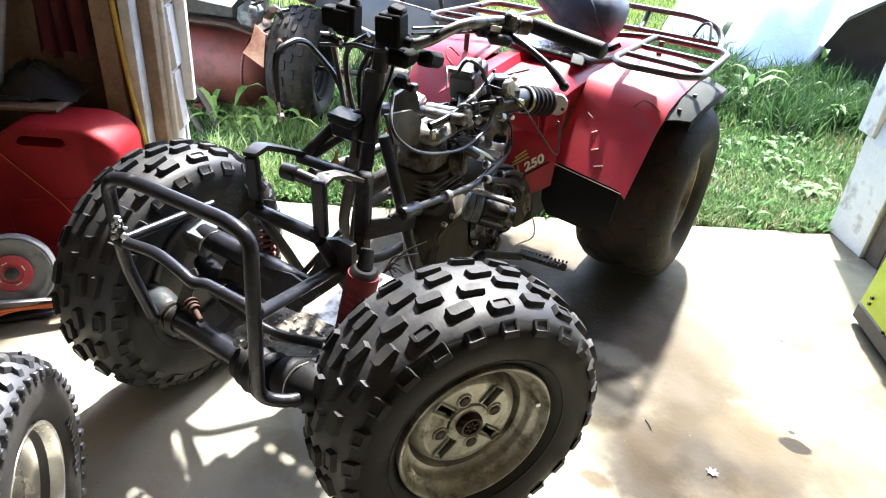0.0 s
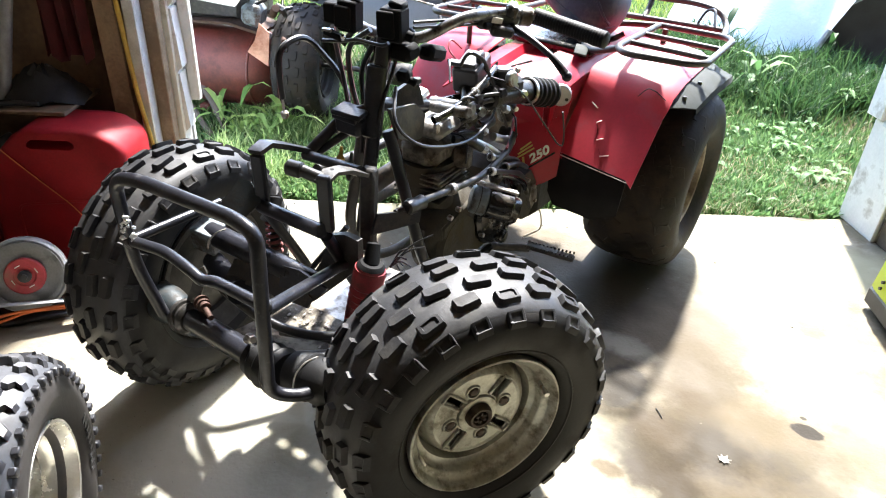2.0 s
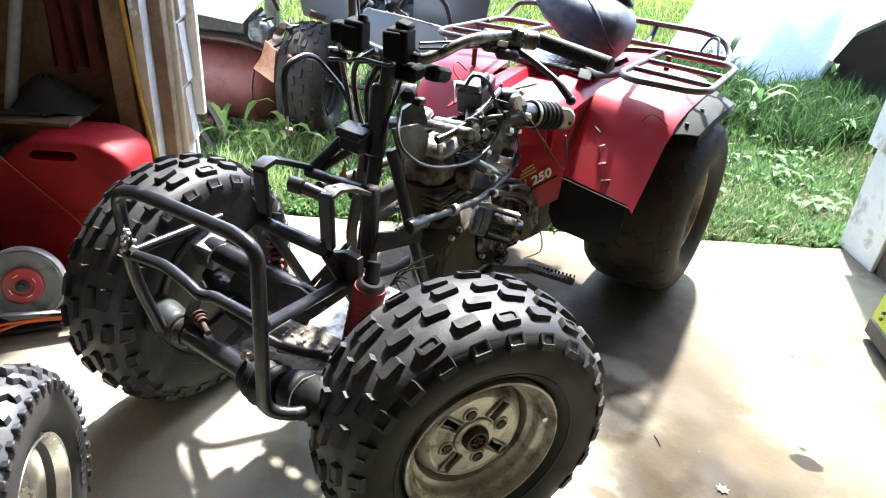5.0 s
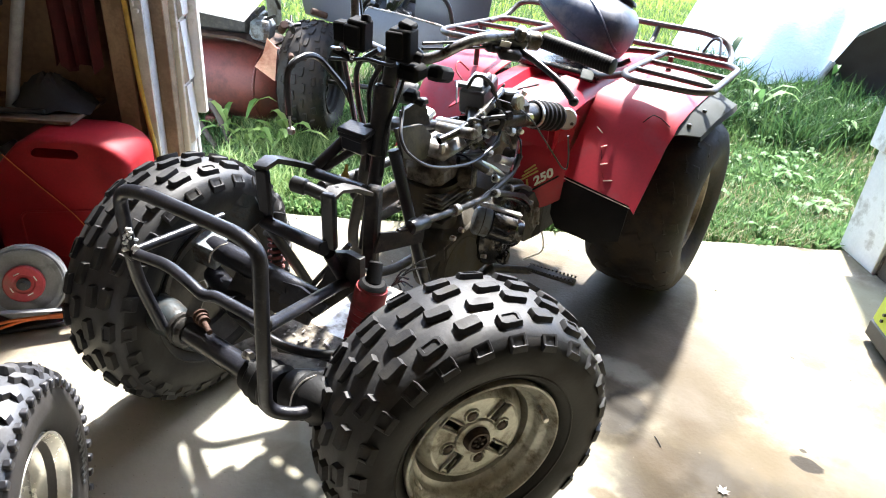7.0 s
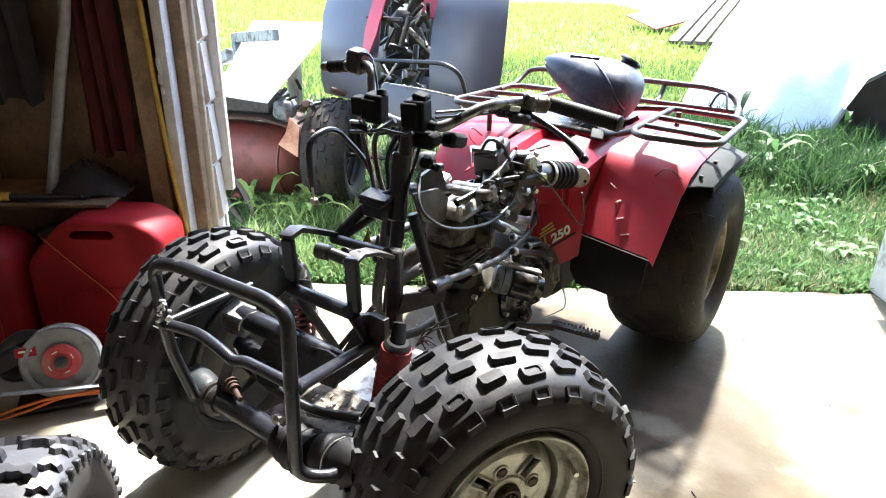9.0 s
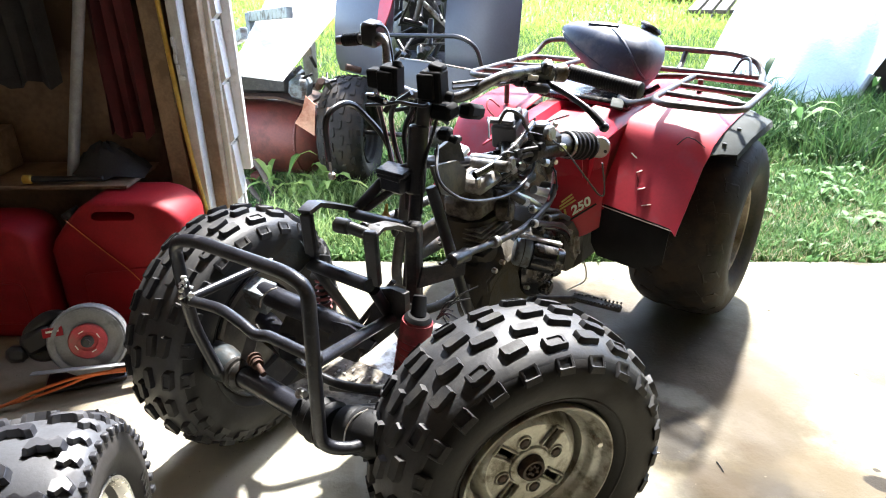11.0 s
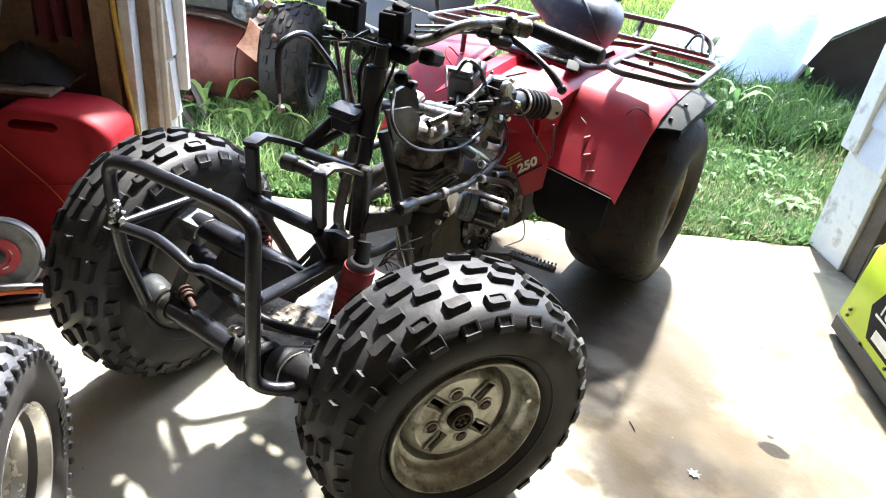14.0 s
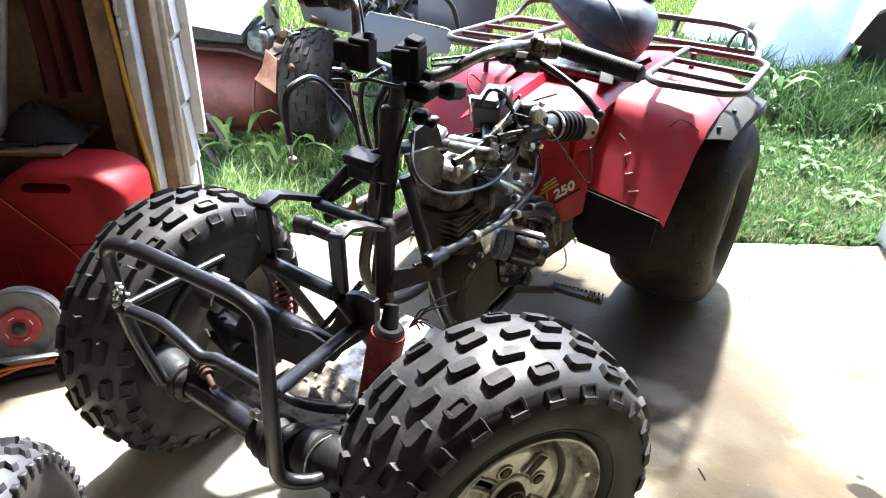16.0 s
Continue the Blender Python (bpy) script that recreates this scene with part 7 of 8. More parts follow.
g = Geo().tube([wp(-2.76, -0.12, 0.44), wp(-2.64, -0.08, 0.94), wp(-2.55, -0.05, 1.5)], 0.016, 14)
tagged(part("pipe", g, PIPE_GREY), "grey metal pipe leaning in the dark corner", "pipe")


def hanging_cloth(u, n, w, z0, z1, material, label):
    rows = []
    for i in range(9):
        z = z0 + (z1 - z0) * i / 8
        rows.append([wp(u + w * (j / 10 - 0.5) * (0.7 + 0.3 * (1 - i / 8)), n + 0.02 * math.sin(j * 1.9 + i * 0.4), z + 0.015 * math.sin(j * 1.3)) for j in range(11)])
    tagged(part("hanging_cloth", Geo().sheet(rows, 0.006), material), label, "cloth", "cloths on the wall")


hanging_cloth(-2.585, -0.05, 0.13, 0.55, 1.5, CLOTH_RED, "dark red cloth hanging on the wall")
hanging_cloth(-2.88, -0.04, 0.22, 0.70, 1.5, DARK_CLOTH, "dark cloth hanging on the wall")
ob = thing("hand_tool", wp(-2.77, -0.20, 0.44), "dark hand tool with a yellow tip on the shelf", "hand tool")
part("tool_shaft", Geo().cyl(wp(-2.84, -0.19, 0.456), wp(-2.64, -0.17, 0.452), 0.010, 0.007, 12, 0.002), BLACK_PLASTIC, ob)
part("tool_tip", Geo().cyl(wp(-2.865, -0.1925, 0.457), wp(-2.838, -0.19, 0.456), 0.013, n=14, c=0.003), YELLOW_HOSE, ob, "yellow tip")
ob = thing("rag_heap", wp(-2.66, -0.08, 0.44), "heap of dark rags on the shelf", "rag")
g = Geo()
rows = [[wp(-2.66 + 0.12 * math.cos(a) * r, -0.08 + 0.08 * math.sin(a) * r, 0.442 + 0.09 * (1 - r ** 1.5) + 0.012 * math.sin(5 * a + 7 * r)) for a in (2 * math.pi * k / 16 for k in range(17))] for r in (1.0, 0.85, 0.6, 0.35, 0.12)]
part("rag", g.sheet(rows, 0.004), DARK_CLOTH, ob)
ob = thing("cardboard_box", wp(-3.08, -0.09, 0.44), "dusty brown cardboard box on the shelf", "box")
part("box_body", Geo().box((0.20, 0.18, 0.13), frame_at(wp(-3.08, -0.09, 0.507), WU), 0.004), WOOD_STUD, ob)

# floor litter
tagged(part("dry_leaf", Geo().add([(0.794 + 0.016 * math.cos(a) * (1 if k % 2 else 0.5), 0.457 + 0.013 * math.sin(a) * (1 if k % 2 else 0.5), 0.003 + 0.003 * (k % 2)) for k, a in enumerate(2 * math.pi * i / 14 for i in range(14))] +
       [(0.794, 0.457, 0.006)], [[i, (i + 1) % 14, 14] for i in range(14)]), WHITE_DECAL), "small pale dry leaf scrap on the concrete", "leaf")
tagged(part("twig", Geo().tube([(0.622, 0.523, 0.002), (0.634, 0.511, 0.003), (0.644, 0.499, 0.002)], 0.0011, 6), BLACK_DECAL), "short dark twig on the concrete", "twig")
tagged(part("twig", Geo().tube([(0.70, 1.83, 0.003), (0.77, 1.86, 0.005), (0.79, 1.88, 0.003)], 0.0015, 6), WOOD_GREY), "thin dry twig near the grass", "twig")
g = Geo()
r6 = random.Random(12)
for i in range(150):
    u, n = r6.uniform(-2.2, 0.2), r6.choice((r6.uniform(0.05, 0.19), r6.uniform(-2.6, 0.1)))
    p = wp(u, n, 0.001)
    s = r6.uniform(0.002, 0.006)
    g.box((s * r6.uniform(0.6, 2.2), s, s * 0.7), Matrix.Translation(p) @ Matrix.Rotation(r6.uniform(0, 6), 4, "Z"), s * 0.25)
tagged(part("grit", g, WOOD_GREY), "scattered grit and crumbs on the concrete", "grit", kind="stuff")

# ---- outside ----
# orange pressure tank with a small machine on it, plank over the top
drum_axis = Vector((0.93, 0.36, 0)).normalized()
ob = thing("pressure_tank", (-1.72, 1.27, 0), "faded orange steel pressure tank lying in the weeds", "pressure tank")
dmx = frame_at((-1.78, 1.30, 0.21), drum_axis)
part("tank_shell", Geo().lathe([(-0.40, 0.02), (-0.39, 0.09), (-0.36, 0.14), (-0.31, 0.175), (0.22, 0.175), (0.27, 0.14), (0.30, 0.09), (0.31, 0.02)], 40, dmx), ORANGE_TANK, ob, sharp=60)
part("weld_seam", Geo().lathe([(0.215, 0.174), (0.218, 0.178), (0.224, 0.178), (0.227, 0.172)], 40, dmx), ORANGE_TANK, ob)
part("saddle", Geo().sheet([[(-1.428, 1.240, 0.458), (-1.392, 1.260, 0.419)], [(-1.440, 1.220, 0.386), (-1.403, 1.260, 0.346)], [(-1.493, 1.220, 0.329), (-1.414, 1.260, 0.273)]], 0.006), SADDLE, ob, "bent orange saddle plate with sunlight painted into its colour")
for x in (-0.05, -0.30):
    part("tank_leg", Geo().box((0.05, 0.22, 0.06), dmx @ pose(x, 0, -0.20), 0.006), ORANGE_TANK, ob)
ob = thing("small_engine", (-1.62, 1.30, 0.385), "greasy small engine with brackets on top of the tank", "engine")
part("mount_plate", Geo().sheet([[(-1.98, 1.14, 0.40), (-1.60, 1.22, 0.425), (-1.47, 1.27, 0.395)], [(-2.05, 1.36, 0.40), (-1.68, 1.45, 0.425), (-1.55, 1.48, 0.395)]], 0.012), RUST, ob, "brown rusty mounting plate")
part("block", Geo().box((0.30, 0.20, 0.10), pose(-1.78, 1.34, 0.475, 0, 0, 20), 0.02), BLACK_DUSTY, ob)
part("shroud", Geo().box((0.09, 0.10, 0.09), pose(-1.52, 1.30, 0.475, 8, 12, 25), 0.018), BLUE_GREY, ob, "pale blue shroud")
r7 = random.Random(31)
for i in range(26):
    c = Vector((-1.46 + r7.uniform(-0.09, 0.13), 1.36 + r7.uniform(-0.08, 0.10), 0.44 + r7.uniform(-0.06, 0.16)))
    d = Vector((r7.uniform(-1, 1), r7.uniform(-1, 1), r7.uniform(-1, 1))).normalized() * r7.uniform(0.02, 0.05)
    part("fitting", Geo().cyl(c - d, c + d, r7.uniform(0.006, 0.018), n=10, c=0.002), r7.choice((RUST, BLACK_DUSTY, RUST, BLACK_PLASTIC, BLACK_PLASTIC, BLACK_DUSTY)), ob)
ob = thing("plank", (-1.85, 1.45, 0.62), "sun-bleached wide wooden plank lying over the machinery", "plank")
a, b, c, d = Vector((-1.585, 0.995, 0.60)), Vector((-1.265, 0.978, 0.612)), Vector((-2.10, 2.20, 0.772)), Vector((-2.56, 2.02, 0.768))
part("board", Geo().sheet([[a + (d - a) * t, b + (c - b) * t] for t in (0, 0.33, 0.66, 1)], -0.035), PLANK_PALE, ob)
ob = thing("work_trestle", (-1.9, 1.5, 0), "rough wooden trestle under the plank", "trestle")
for x, y in ((-2.10, 1.90), (-2.35, 1.80)):
    part("leg", Geo().box((0.06, 0.06, 0.66), pose(x, y, 0.285, 3, 2, 20), 0.004), WOOD_GREY, ob)
part("rail", Geo().box((1.1, 0.035, 0.09), pose(-2.0, 1.42, 0.56, 0, -7, 118), 0.004), WOOD_GREY, ob)
ob = thing("machine_frame", (-1.75, 1.2, 0), "weathered grey-green machine frame beside the wall", "machine frame")
for p, q in (((-1.95, 1.2, 0.62), (-1.55, 1.05, 0.735)), ((-2.2, 1.6, 0.72), (-1.52, 1.28, 0.80)), ((-1.95, 1.2, 0.0), (-1.95, 1.2, 0.66)), ((-2.2, 1.6, 0.0), (-2.2, 1.6, 0.74)), ((-2.02, 1.22, 0.74), (-1.74, 1.12, 0.80))):
    part("rail", Geo().box(((Vector(q) - Vector(p)).length, 0.03, 0.05), frame_at((Vector(p) + Vector(q)) / 2, Vector(q) - Vector(p), (0, 0.1, 1) if abs(p[2] - q[2]) < 0.3 else (0, 1, 0)), 0.004), BLUE_GREY, ob)

# second quad bike, half hidden behind the first
far = thing("parked_quad", (-1.0, 1.7, 0), "second quad bike with dark grey mudguards parked in the grass", "quad bike")
far_tyre, far_tread, far_rim = front_tyre.copy(), front_tread.copy(), front_rim.copy()
for me, shade in ((far_tyre, RUBBER_WORN), (far_tread, RUBBER_WORN), (far_rim, RUBBER_WORN)):
    me.materials[0] = shade
fx = Vector((0.93, 0.36, 0)).normalized()
fw0 = Vector((-1.40, 1.49, 0.245))
for w, flip in ((fw0, 0.0), (fw0 + fx * 0.80, math.pi)):
    m = frame_at(w, (0.885, 0.466, 0)) @ Matrix.Rotation(flip, 4, "Z") @ Matrix.Rotation(0.8, 4, "X")
    m2 = m @ Matrix.Diagonal((0.98, 1.0, 1.0, 1))
    tyre = part("tyre", far_tyre, None, far, "dusty worn tyre", m2)
    part("tread", far_tread, None, tyre, m=m @ Matrix.Diagonal((0.97, 0.986, 0.986, 1)))
    part("rim", far_rim, None, far, "dull dark rim", m)
    part("hub", hub_cap, None, far, m=m)
m = frame_at(fw0 + Vector((-0.45, 1.15, 0.03)), fx) @ Matrix.Rotation(0.2, 4, "X")
tyre = part("tyre", front_tyre, None, far, m=m)
part("tread", front_tread, None, tyre, m=m)
part("axle", Geo().cyl(fw0, fw0 + fx * 0.8, 0.011, n=14).cyl(fw0 + fx * 0.30, fw0 + fx * 0.5, 0.05, n=18, c=0.01), BLACK_DUSTY, far)
for s, (xa, xb) in enumerate((((-1.60, 1.60), (-1.20, 1.56)), ((-0.98, 1.66), (-0.635, 1.72)))):
    rows = []
    for z, back, squeeze in ((0.50, 0.0, 0.05), (0.56, 0.0, 0.02), (0.70, 0.03, 0.0), (0.86, 0.08, 0.0), (1.02, 0.20, 0.02), (1.08, 0.34, 0.04)):
        row = []
        for t in (0, 0.2, 0.5, 0.8, 1):
            p = Vector((xa[0] + (xb[0] - xa[0]) * t, xa[1] + (xb[1] - xa[1]) * t, z))
            p += Vector((-0.36, 0.93, 0)) * (back + 0.10 * (t - 0.5) ** 2) + fx * squeeze * (0.5 - t)
            row.append(p)
        rows.append(row)
    part("mudguard", Geo().sheet(rows, 0.006), MUDGUARD, far, "dark grey plastic mudguard")
part("red_cowl", Geo().sheet([[(-1.29, 1.58, 0.70), (-1.24, 1.57, 0.71)], [(-1.28, 1.60, 0.82), (-1.20, 1.58, 0.80)], [(-1.30, 1.70, 0.98), (-1.22, 1.68, 0.96)]], 0.006), RED_PLASTIC, far, "red plastic cowl edge")
part("red_fairing", Geo().sheet([[(-1.20, 1.90, 0.86), (-1.0, 1.95, 0.86)], [(-1.22, 1.98, 0.98), (-0.98, 2.03, 0.98)]], 0.006), RED_PLASTIC, far)
part("front_rack", Geo().tube([(-1.16, 1.46, 0.71), (-0.74, 1.45, 0.735), (-0.665, 1.46, 0.70), (-0.655, 1.50, 0.58)], 0.009, 12, 0.04), BLACK_PAINT, far, "black tubular front rack")
part("headlamp_cowl", Geo().sheet([[(-1.10, 1.44, 0.46), (-0.90, 1.44, 0.50), (-0.68, 1.46, 0.52)], [(-1.09, 1.45, 0.56), (-0.90, 1.45, 0.565), (-0.67, 1.47, 0.56)], [(-1.07, 1.47, 0.62), (-0.88, 1.47, 0.615), (-0.69, 1.49, 0.60)]], 0.006), MUDGUARD, far, "grey plastic headlamp cowl")
part("cowl_edge", Geo().tube([(-1.10, 1.44, 0.46), (-1.07, 1.465, 0.622), (-0.88, 1.465, 0.618), (-0.69, 1.485, 0.602), (-0.66, 1.47, 0.56)], 0.004, 8, 0.02), ALU, far)
fm2 = frame_at(Vector((-1.36, 2.06, 0.0)), fx)
part("body", Geo().box((0.34, 0.80, 0.30), fm2 @ pose(0, 0.30, 0.62, 0, 0, 0), 0.05).box((0.26, 0.40, 0.30), fm2 @ pose(0.02, 0.05, 0.42), 0.04).box((0.22, 0.30, 0.22), fm2 @ pose(0.0, -0.02, 0.80, 12, 0, 0), 0.06), BLACK_DUSTY, far, "dark dusty body and engine")
# dark blocks added to close the bright gap between the mudguards
part("dark_filler", Geo().box((0.56, 0.22, 0.34), fm2 @ pose(0.0, 0.14, 0.86, 8, 0, 0), 0.05).box((0.50, 0.20, 0.34), fm2 @ pose(0.02, 0.10, 0.58, -6, 0, 0), 0.05), BLACK_DUSTY, far, "added dark filler blocks behind the mudguards")
part("seat", Geo().box((0.28, 0.75, 0.12), fm2 @ pose(0, 0.75, 0.82, 4, 0, 0), 0.045), BLACK_PLASTIC, far, "black seat")
r8 = random.Random(17)
for i in range(90):
    c = Vector((-1.16 + r8.uniform(-0.16, 0.10), 1.76 + r8.uniform(-0.12, 0.16), 0.74 + r8.uniform(-0.42, 0.34)))
    d = Vector((r8.uniform(-1, 1), r8.uniform(-1, 1), r8.uniform(-1, 1))).normalized() * r8.uniform(0.03, 0.10)
    part("frame_piece", Geo().cyl(c - d, c + d, r8.uniform(0.005, 0.016), n=10, c=0.002), r8.choice((BLACK_DUSTY, BLACK_PAINT, BLACK_PLASTIC, BLACK_PLASTIC, ENGINE, ALU, BLACK_DUSTY)), far)

# tarpaulin over something black, boards and a red sled far behind
ob = thing("tarpaulin", (0.3, 4.6, 0), "pale blue-white tarpaulin draped over a low black frame", "tarpaulin")
low_edge = [(-0.75, 4.95, 0.09), (-0.46, 4.60, 0.03), (-0.22, 4.40, 0.01), (0.0, 4.25, 0.03), (0.22, 4.27, 0.09), (0.42, 4.30, 0.15), (0.50, 4.30, 0.34), (0.56, 4.30, 0.48), (0.82, 4.30, 0.67), (1.4, 4.3, 0.85), (2.6, 4.4, 1.15)]
high_edge = [(-0.50, 5.5, 0.92), (-0.32, 5.4, 1.02), (-0.15, 5.3, 1.1), (0.05, 5.2, 1.2), (0.25, 5.15, 1.25), (0.45, 5.1, 1.3), (0.6, 5.1, 1.3), (0.75, 5.1, 1.35), (1.0, 5.1, 1.4), (1.6, 5.1, 1.5), (2.8, 5.2, 1.6)]
rows = []
for i in range(13):
    t = i / 12
    row = []
    for k in range(41):
        f = k / 40 * 10
        j = min(int(f), 9)
        p = Vector(low_edge[j]).lerp(low_edge[j + 1], f - j).lerp(Vector(high_edge[j]).lerp(high_edge[j + 1], f - j), t)
        fold = noise.noise((p.x * 2.2, p.z * 3, 4.0)) * 0.07 + noise.noise((p.x * 7, p.z * 5 + p.x * 3, 9.0)) * 0.022
        row.append(p + Vector((0, -fold * (0.3 + 0.7 * t), 0.10 * math.sin(math.pi * t) + 0.3 * fold)))
    rows.append(row)
part("sheet", Geo().sheet(rows, 0.004), TARP, ob, sharp=60)
part("sheet_back", Geo().sheet([[Vector(p) + Vector((0, 0, 0)) for p in high_edge], [Vector((p[0], p[1] + 0.8, 0.0)) for p in high_edge]], 0.004), TARP, ob)
ob = thing("black_frame", (1.2, 4.7, 0), "black sheeted frame standing under the tarpaulin", "frame")
part("panel", Geo().sheet([[(-0.05, 4.5, -0.03), (0.30, 4.5, -0.03), (1.0, 4.6, 0.0), (2.6, 4.7, 0.0)], [(-0.05, 4.5, 0.06), (0.46, 4.5, 0.36), (1.0, 4.6, 0.78), (2.6, 4.7, 1.15)]], 0.01), BLACK_SHEET, ob)
part("leg", Geo().tube([(0.44, 4.28, 0.0), (0.43, 4.30, 0.17), (0.47, 4.31, 0.28)], 0.02, 8), PIPE_GREY, ob)
ob = thing("board_stack", (-2.3, 10.8, 0), "leaning stack of weathered boards on the lawn", "boards")
for k in range(4):
    part("plank", Geo().box((0.16, 3.6, 0.06), pose(-2.62 + 0.24 * k, 12.0 - 0.12 * k, 0.42 + 0.02 * k, 12, 0, 4), 0.006), WOOD_OLD, ob)
ob = thing("red_sled", (-3.6, 13.0, 0), "red plastic sled lying on the grass", "sled")
part("sled_shell", Geo().sheet([[(-4.2, 12.6, 0.25), (-3.5, 12.4, 0.05), (-2.9, 12.6, 0.25)], [(-4.2, 13.4, 0.28), (-3.5, 13.4, 0.06), (-2.9, 13.4, 0.28)], [(-4.1, 14.0, 0.5), (-3.5, 14.1, 0.35), (-3.0, 14.0, 0.5)]], 0.02), RED_PLASTIC, ob)

# ---- grass and weeds ----
def blades(name, count, region, height, width, material, label, seed):
    """Bent grass blades, scattered over a region of the wall's (along, outwards) plan."""
    rg = np.random.default_rng(seed)
    u, n = region(rg, count)
    x, y = JAMB.x + WU.x * u + WN.x * n, JAMB.y + WU.y * u + WN.y * n
    h = rg.uniform(*height, count) * rg.uniform(0.6, 1.0, count)
    w = rg.uniform(*width, count)
    az, lean, fac = rg.uniform(0, 2 * np.pi, count), rg.uniform(0.15, 1.0, count), rg.uniform(0, 2 * np.pi, count)
    dx, dy, sx, sy = np.cos(az), np.sin(az), np.cos(fac), np.sin(fac)
    v = np.zeros((count, 5, 3))
    for k, (t, wf) in enumerate(((0, 1), (0, 1), (0.55, 0.8), (0.55, 0.8), (1, 0))):
        sgn = 0 if k == 4 else (1 if k % 2 else -1)
        bend = lean * h * t ** 1.8
        v[:, k, 0] = x + dx * bend + sgn * sx * w * wf / 2
        v[:, k, 1] = y + dy * bend + sgn * sy * w * wf / 2
        v[:, k, 2] = -0.035 + h * t * np.sqrt(np.maximum(0.05, 1 - (lean * t * 0.75) ** 2))
    me = bpy.data.meshes.new(name)
    base = np.arange(count)[:, None] * 5
    quads, tris = base + np.array([0, 1, 3, 2]), base + np.array([2, 3, 4])
    me.from_pydata(v.reshape(-1, 3).tolist(), [], quads.tolist() + tris.tolist())
    me.materials.append(material)
    return tagged(new(name, me), label, "grass", kind="stuff")


def near_strip(rg, c):
    return rg.uniform(-3.0, 0.8, c), 0.235 + 0.03 * rg.random(c) + rg.exponential(0.9, c)


def mid_field(rg, c):
    return rg.uniform(-5.5, 2.5, c), rg.uniform(0.6, 7, c)


def far_field(rg, c):
    return rg.uniform(-14, 4, c), rg.uniform(6, 22, c)


def edge_tufts(rg, c):
    k = rg.integers(0, 40, c)
    cu, cn = rg.uniform(-2.6, 0.2, 40), rg.uniform(0.22, 0.5, 40)
    return cu[k] + rg.normal(0, 0.04, c), 0.235 + np.abs(cn[k] - 0.235 + rg.normal(0, 0.04, c))


blades("grass", 30000, near_strip, (0.025, 0.10), (0.002, 0.006), GRASS, "sunlit green grass at the edge of the slab", 1)
blades("grass", 11000, near_strip, (0.02, 0.09), (0.002, 0.005), GRASS_DRY, "dry pale grass among the green", 2)


def dry_patches(rg, c):
    k = rg.integers(0, 26, c)
    cu, cn = rg.uniform(-1.0, 0.2, 26), rg.uniform(0.3, 1.5, 26)
    return cu[k] + rg.normal(0, 0.08, c), 0.23 + np.abs(cn[k] - 0.23 + rg.normal(0, 0.08, c))


blades("grass", 9000, dry_patches, (0.03, 0.10), (0.002, 0.005), GRASS_DRY, "straw-coloured dry grass in patches", 12)
blades("grass", 3000, edge_tufts, (0.04, 0.13), (0.003, 0.007), GRASS, "tufts of grass along the slab", 3)
def left_tufts(rg, c):
    k = rg.integers(0, 60, c)
    cu, cn = rg.uniform(-2.4, -1.0, 60), rg.uniform(0.25, 1.2, 60)
    return cu[k] + rg.normal(0, 0.05, c), 0.23 + np.abs(cn[k] - 0.23 + rg.normal(0, 0.05, c))


blades("grass", 15000, left_tufts, (0.06, 0.19), (0.003, 0.008), GRASS_SUN_TONE, "fresh green grass beside the tank with sunlight in its colour", 9)
blades("grass", 42000, mid_field, (0.05, 0.16), (0.005, 0.012), GRASS, "green lawn grass", 4)
blades("grass", 7000, mid_field, (0.05, 0.12), (0.004, 0.009), GRASS_DRY, "dry pale lawn grass", 7)
def mid_far(rg, c):
    return rg.uniform(-7, 3, c), rg.uniform(3.4, 8, c)


blades("grass", 32000, mid_far, (0.05, 0.14), (0.006, 0.014), GRASS_FAR_SUN_TONE, "lawn grass with full sun painted into its colour", 10)
blades("grass", 42000, far_field, (0.08, 0.2), (0.015, 0.035), GRASS_FAR_SUN_TONE, "lawn grass farther off with sun painted into its colour", 5)


def clover_patches(rg, c):
    k = rg.integers(0, 90, c)
    cu, cn = np.where(np.arange(90) < 50, rg.uniform(-1.0, 0.4, 90), rg.uniform(-2.8, -1.0, 90)), 0.25 + rg.exponential(0.75, 90)
    return cu[k] + rg.normal(0, 0.09, c), 0.235 + np.abs(cn[k] - 0.235 + rg.normal(0, 0.09, c))


blades("clover", 42000, clover_patches, (0.03, 0.085), (0.012, 0.026), CLOVER, "low clover and small broad leaves in the grass", 8)


def long_tufts(rg, c):
    k = rg.integers(0, 34, c)
    cu, cn = rg.uniform(-0.45, 1.4, 34), rg.uniform(1.5, 2.85, 34)
    return cu[k] + rg.normal(0, 0.09, c), cn[k] + rg.normal(0, 0.09, c)


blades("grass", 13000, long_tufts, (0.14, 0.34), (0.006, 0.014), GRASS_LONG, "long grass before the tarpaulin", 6)


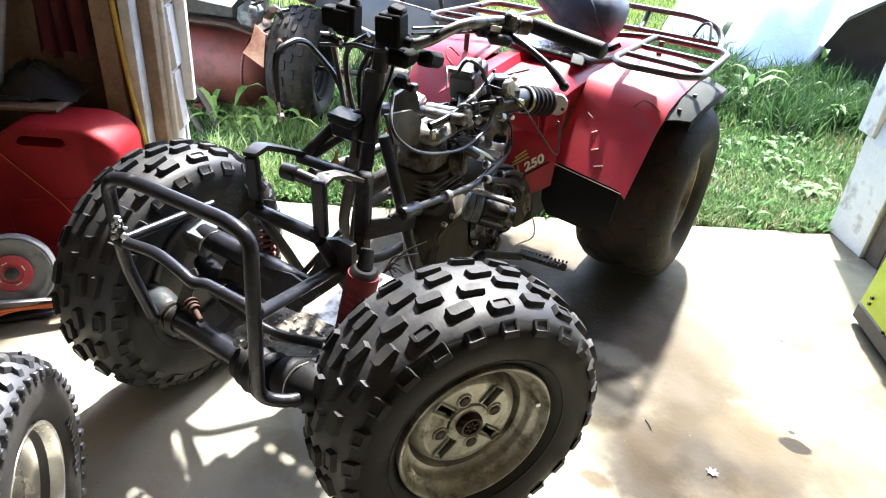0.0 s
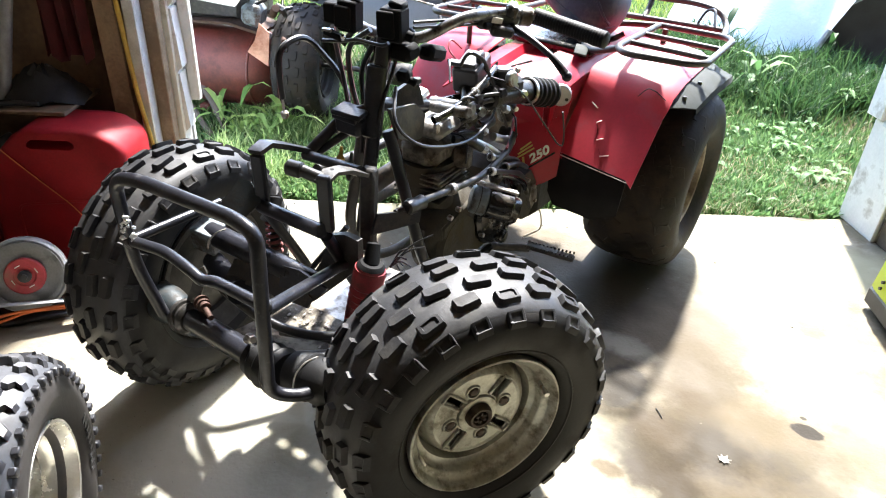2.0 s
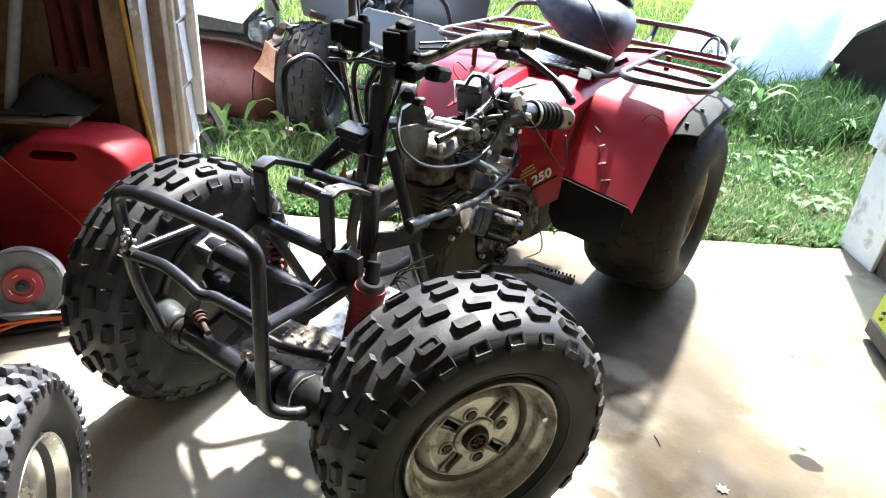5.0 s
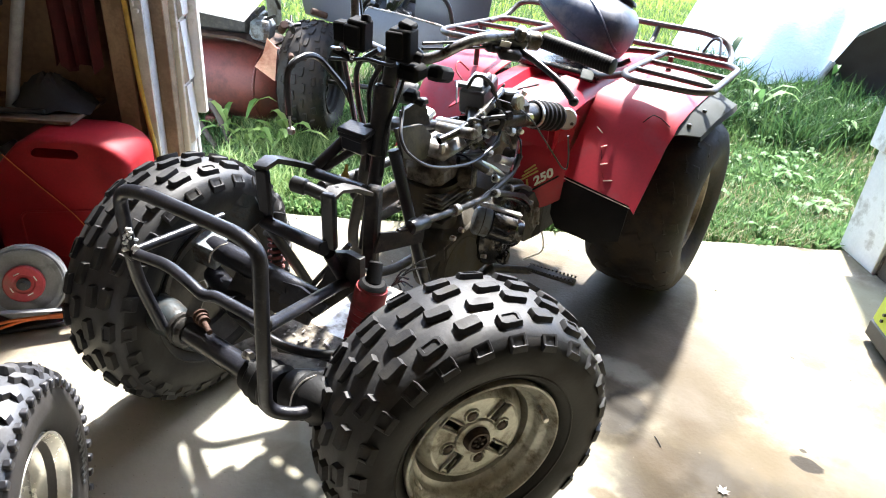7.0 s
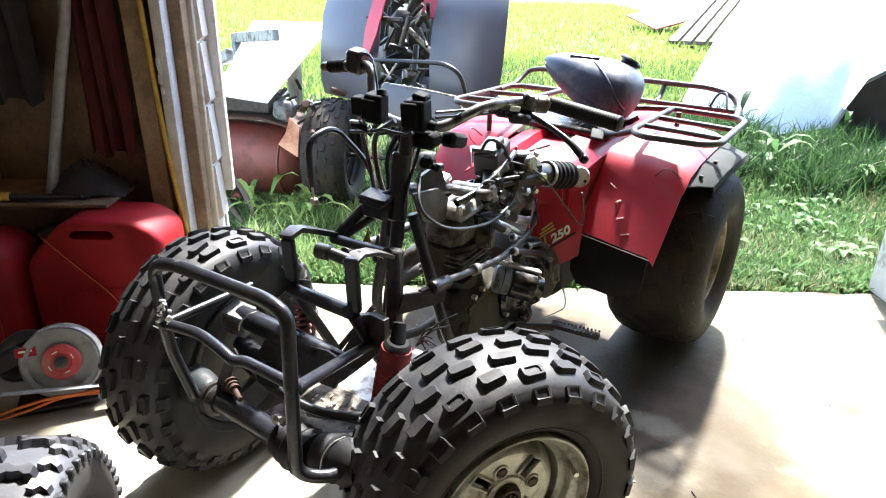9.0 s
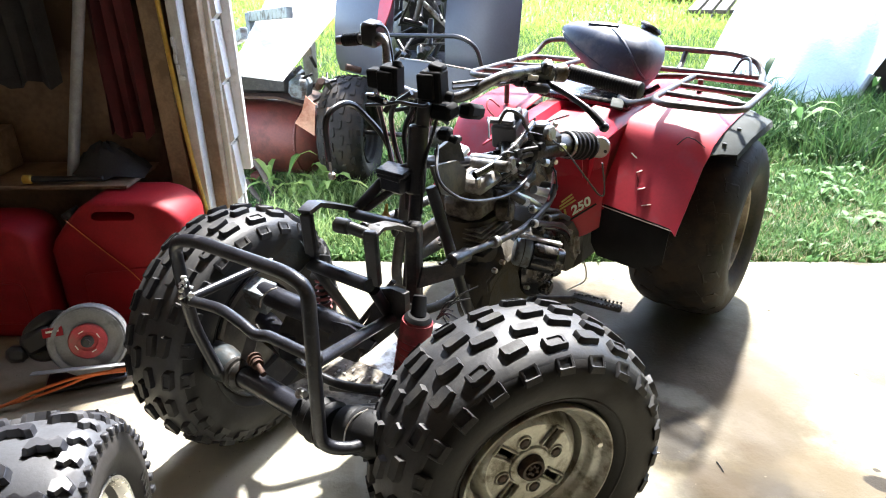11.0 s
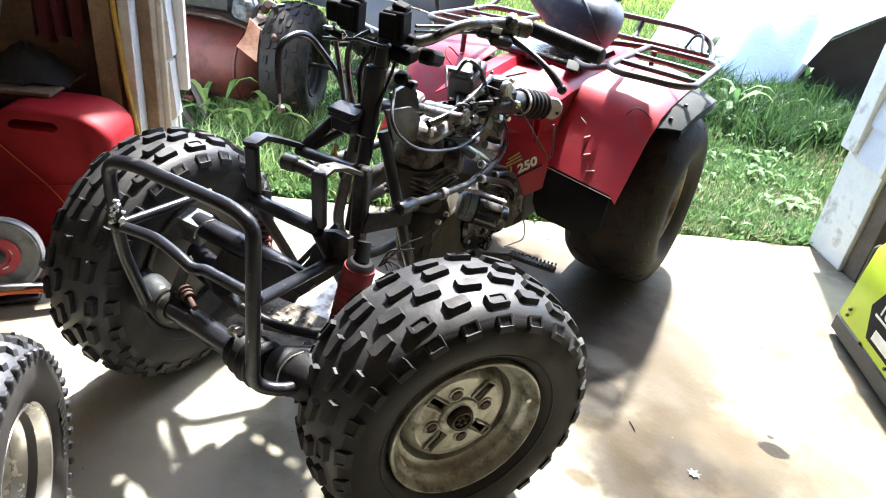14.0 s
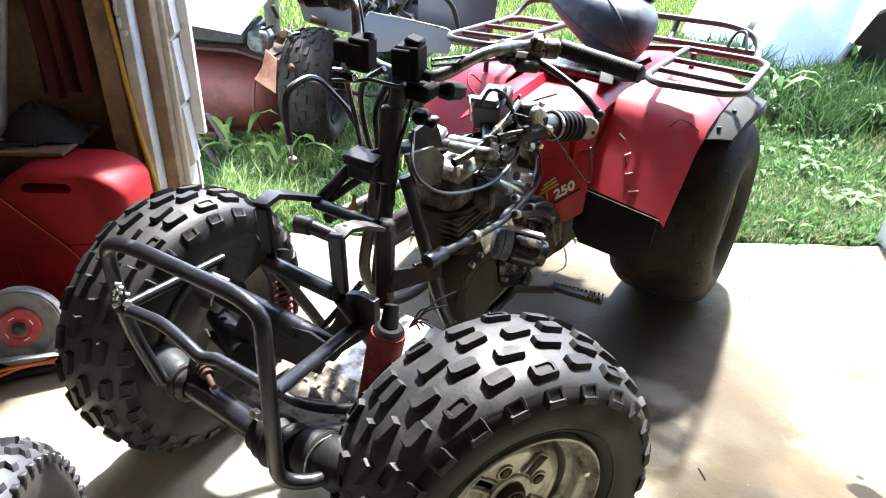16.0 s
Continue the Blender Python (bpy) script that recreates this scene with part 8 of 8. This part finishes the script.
def weed(name, at, count, length, width, material, seed, rise=0.5):
    """A broad-leaved plant: a rosette of pointed, folded leaves."""
    rg = random.Random(seed)
    g = Geo()
    for k in range(count):
        az = 2.4 * k + rg.uniform(-0.4, 0.4)
        ln, wd = length * rg.uniform(0.6, 1.1), width * rg.uniform(0.7, 1.1)
        up = rise * rg.uniform(0.5, 1.4)
        d, s = Vector((math.cos(az), math.sin(az), 0)), Vector((-math.sin(az), math.cos(az), 0))
        o = Vector(at) + Vector((rg.uniform(-0.02, 0.02), rg.uniform(-0.02, 0.02), rg.uniform(0, 0.6) * rise * length))
        verts, faces = [], []
        for i, (t, w) in enumerate(((0, 0.12), (0.2, 0.6), (0.45, 1.0), (0.75, 0.7), (1.0, 0.04))):
            c = o + d * ln * t * 0.9 + Vector((0, 0, ln * (up * t - (0.55 + 0.4 * up) * t * t)))
            verts += [c - s * wd * w / 2 + Vector((0, 0, 0.12 * wd * w)), c, c + s * wd * w / 2 + Vector((0, 0, 0.12 * wd * w))]
        for i in range(4):
            faces += [[3 * i, 3 * i + 1, 3 * i + 4, 3 * i + 3], [3 * i + 1, 3 * i + 2, 3 * i + 5, 3 * i + 4]]
        g.add(verts, faces)
    ob = thing(name, at, "broad-leaved green weed growing by the slab", "weed", "weeds by the slab")
    part("leaf_rosette", g, material, ob)


r9 = random.Random(44)
for k in range(30):
    u, n = r9.uniform(-2.25, -1.15), r9.uniform(0.25, 0.95)
    weed("weed", wp(u, n, -0.035), r9.randint(7, 12), r9.uniform(0.05, 0.11), r9.uniform(0.016, 0.032), (WEED_DARK, WEED, WEED_DARK)[k % 3], 100 + k, r9.uniform(0.6, 1.1))
for k in range(46):
    n = 0.30 + abs(r9.gauss(0, 0.85))
    u = r9.uniform(-0.70, 0.12) + 0.35 * (n - 0.30)
    weed("weed", wp(u, n, -0.035), r9.randint(7, 13), r9.uniform(0.04, 0.09), r9.uniform(0.014, 0.030), WEED_DARK, 300 + k, r9.uniform(0.5, 1.0))
for k in range(12):
    u, n = r9.uniform(-0.40, 0.10), 0.30 + abs(r9.gauss(0, 0.6))
    weed("weed", wp(u, n, -0.035), r9.randint(6, 11), r9.uniform(0.06, 0.11), r9.uniform(0.025, 0.045), WEED_DARK, 500 + k, r9.uniform(0.5, 0.9))
for k in range(22):  # broad dock leaves by the jamb
    n = r9.uniform(0.36, 1.50)
    u = r9.uniform(-0.16, 0.14) + 0.36 * (n - 0.36)
    weed("weed", wp(u, n, -0.035), r9.randint(6, 11), r9.uniform(0.06, 0.11), r9.uniform(0.026, 0.046), (WEED_DARK, CLOVER, WEED_DARK)[k % 3], 700 + k, r9.uniform(0.6, 1.2))
for k in range(26):  # dark leafy growth before the tarpaulin
    u, n = r9.uniform(0.25, 1.35), r9.uniform(1.6, 2.9)
    weed("weed", wp(u, n, -0.035), r9.randint(8, 13), r9.uniform(0.14, 0.24), r9.uniform(0.035, 0.065), (GRASS_LONG, CLOVER, GRASS_LONG)[k % 3], 900 + k, r9.uniform(0.9, 1.5))
for k, (x, y) in enumerate(((-1.47, 1.13), (-1.54, 1.08), (-1.36, 1.25), (-1.41, 1.17), (-1.29, 1.22))):  # tall lance-leaved plants beside the tank
    weed("weed", (x, y, -0.035), r9.randint(9, 13), r9.uniform(0.15, 0.21), r9.uniform(0.026, 0.038), WEED, 800 + k, r9.uniform(1.1, 1.5))
tagged(part("stick", Geo().tube([(-1.80, 1.16, 0.19), (-1.66, 1.14, 0.08), (-1.56, 1.12, -0.03)], 0.017, 10), WOOD_OLD), "weathered brown stick leaning in the weeds", "stick")
tagged(part("stick", Geo().tube([(-1.72, 1.05, 0.10), (-1.60, 1.03, 0.02), (-1.52, 1.02, -0.03)], 0.013, 10), WOOD_OLD), "weathered brown stick leaning in the weeds", "stick")
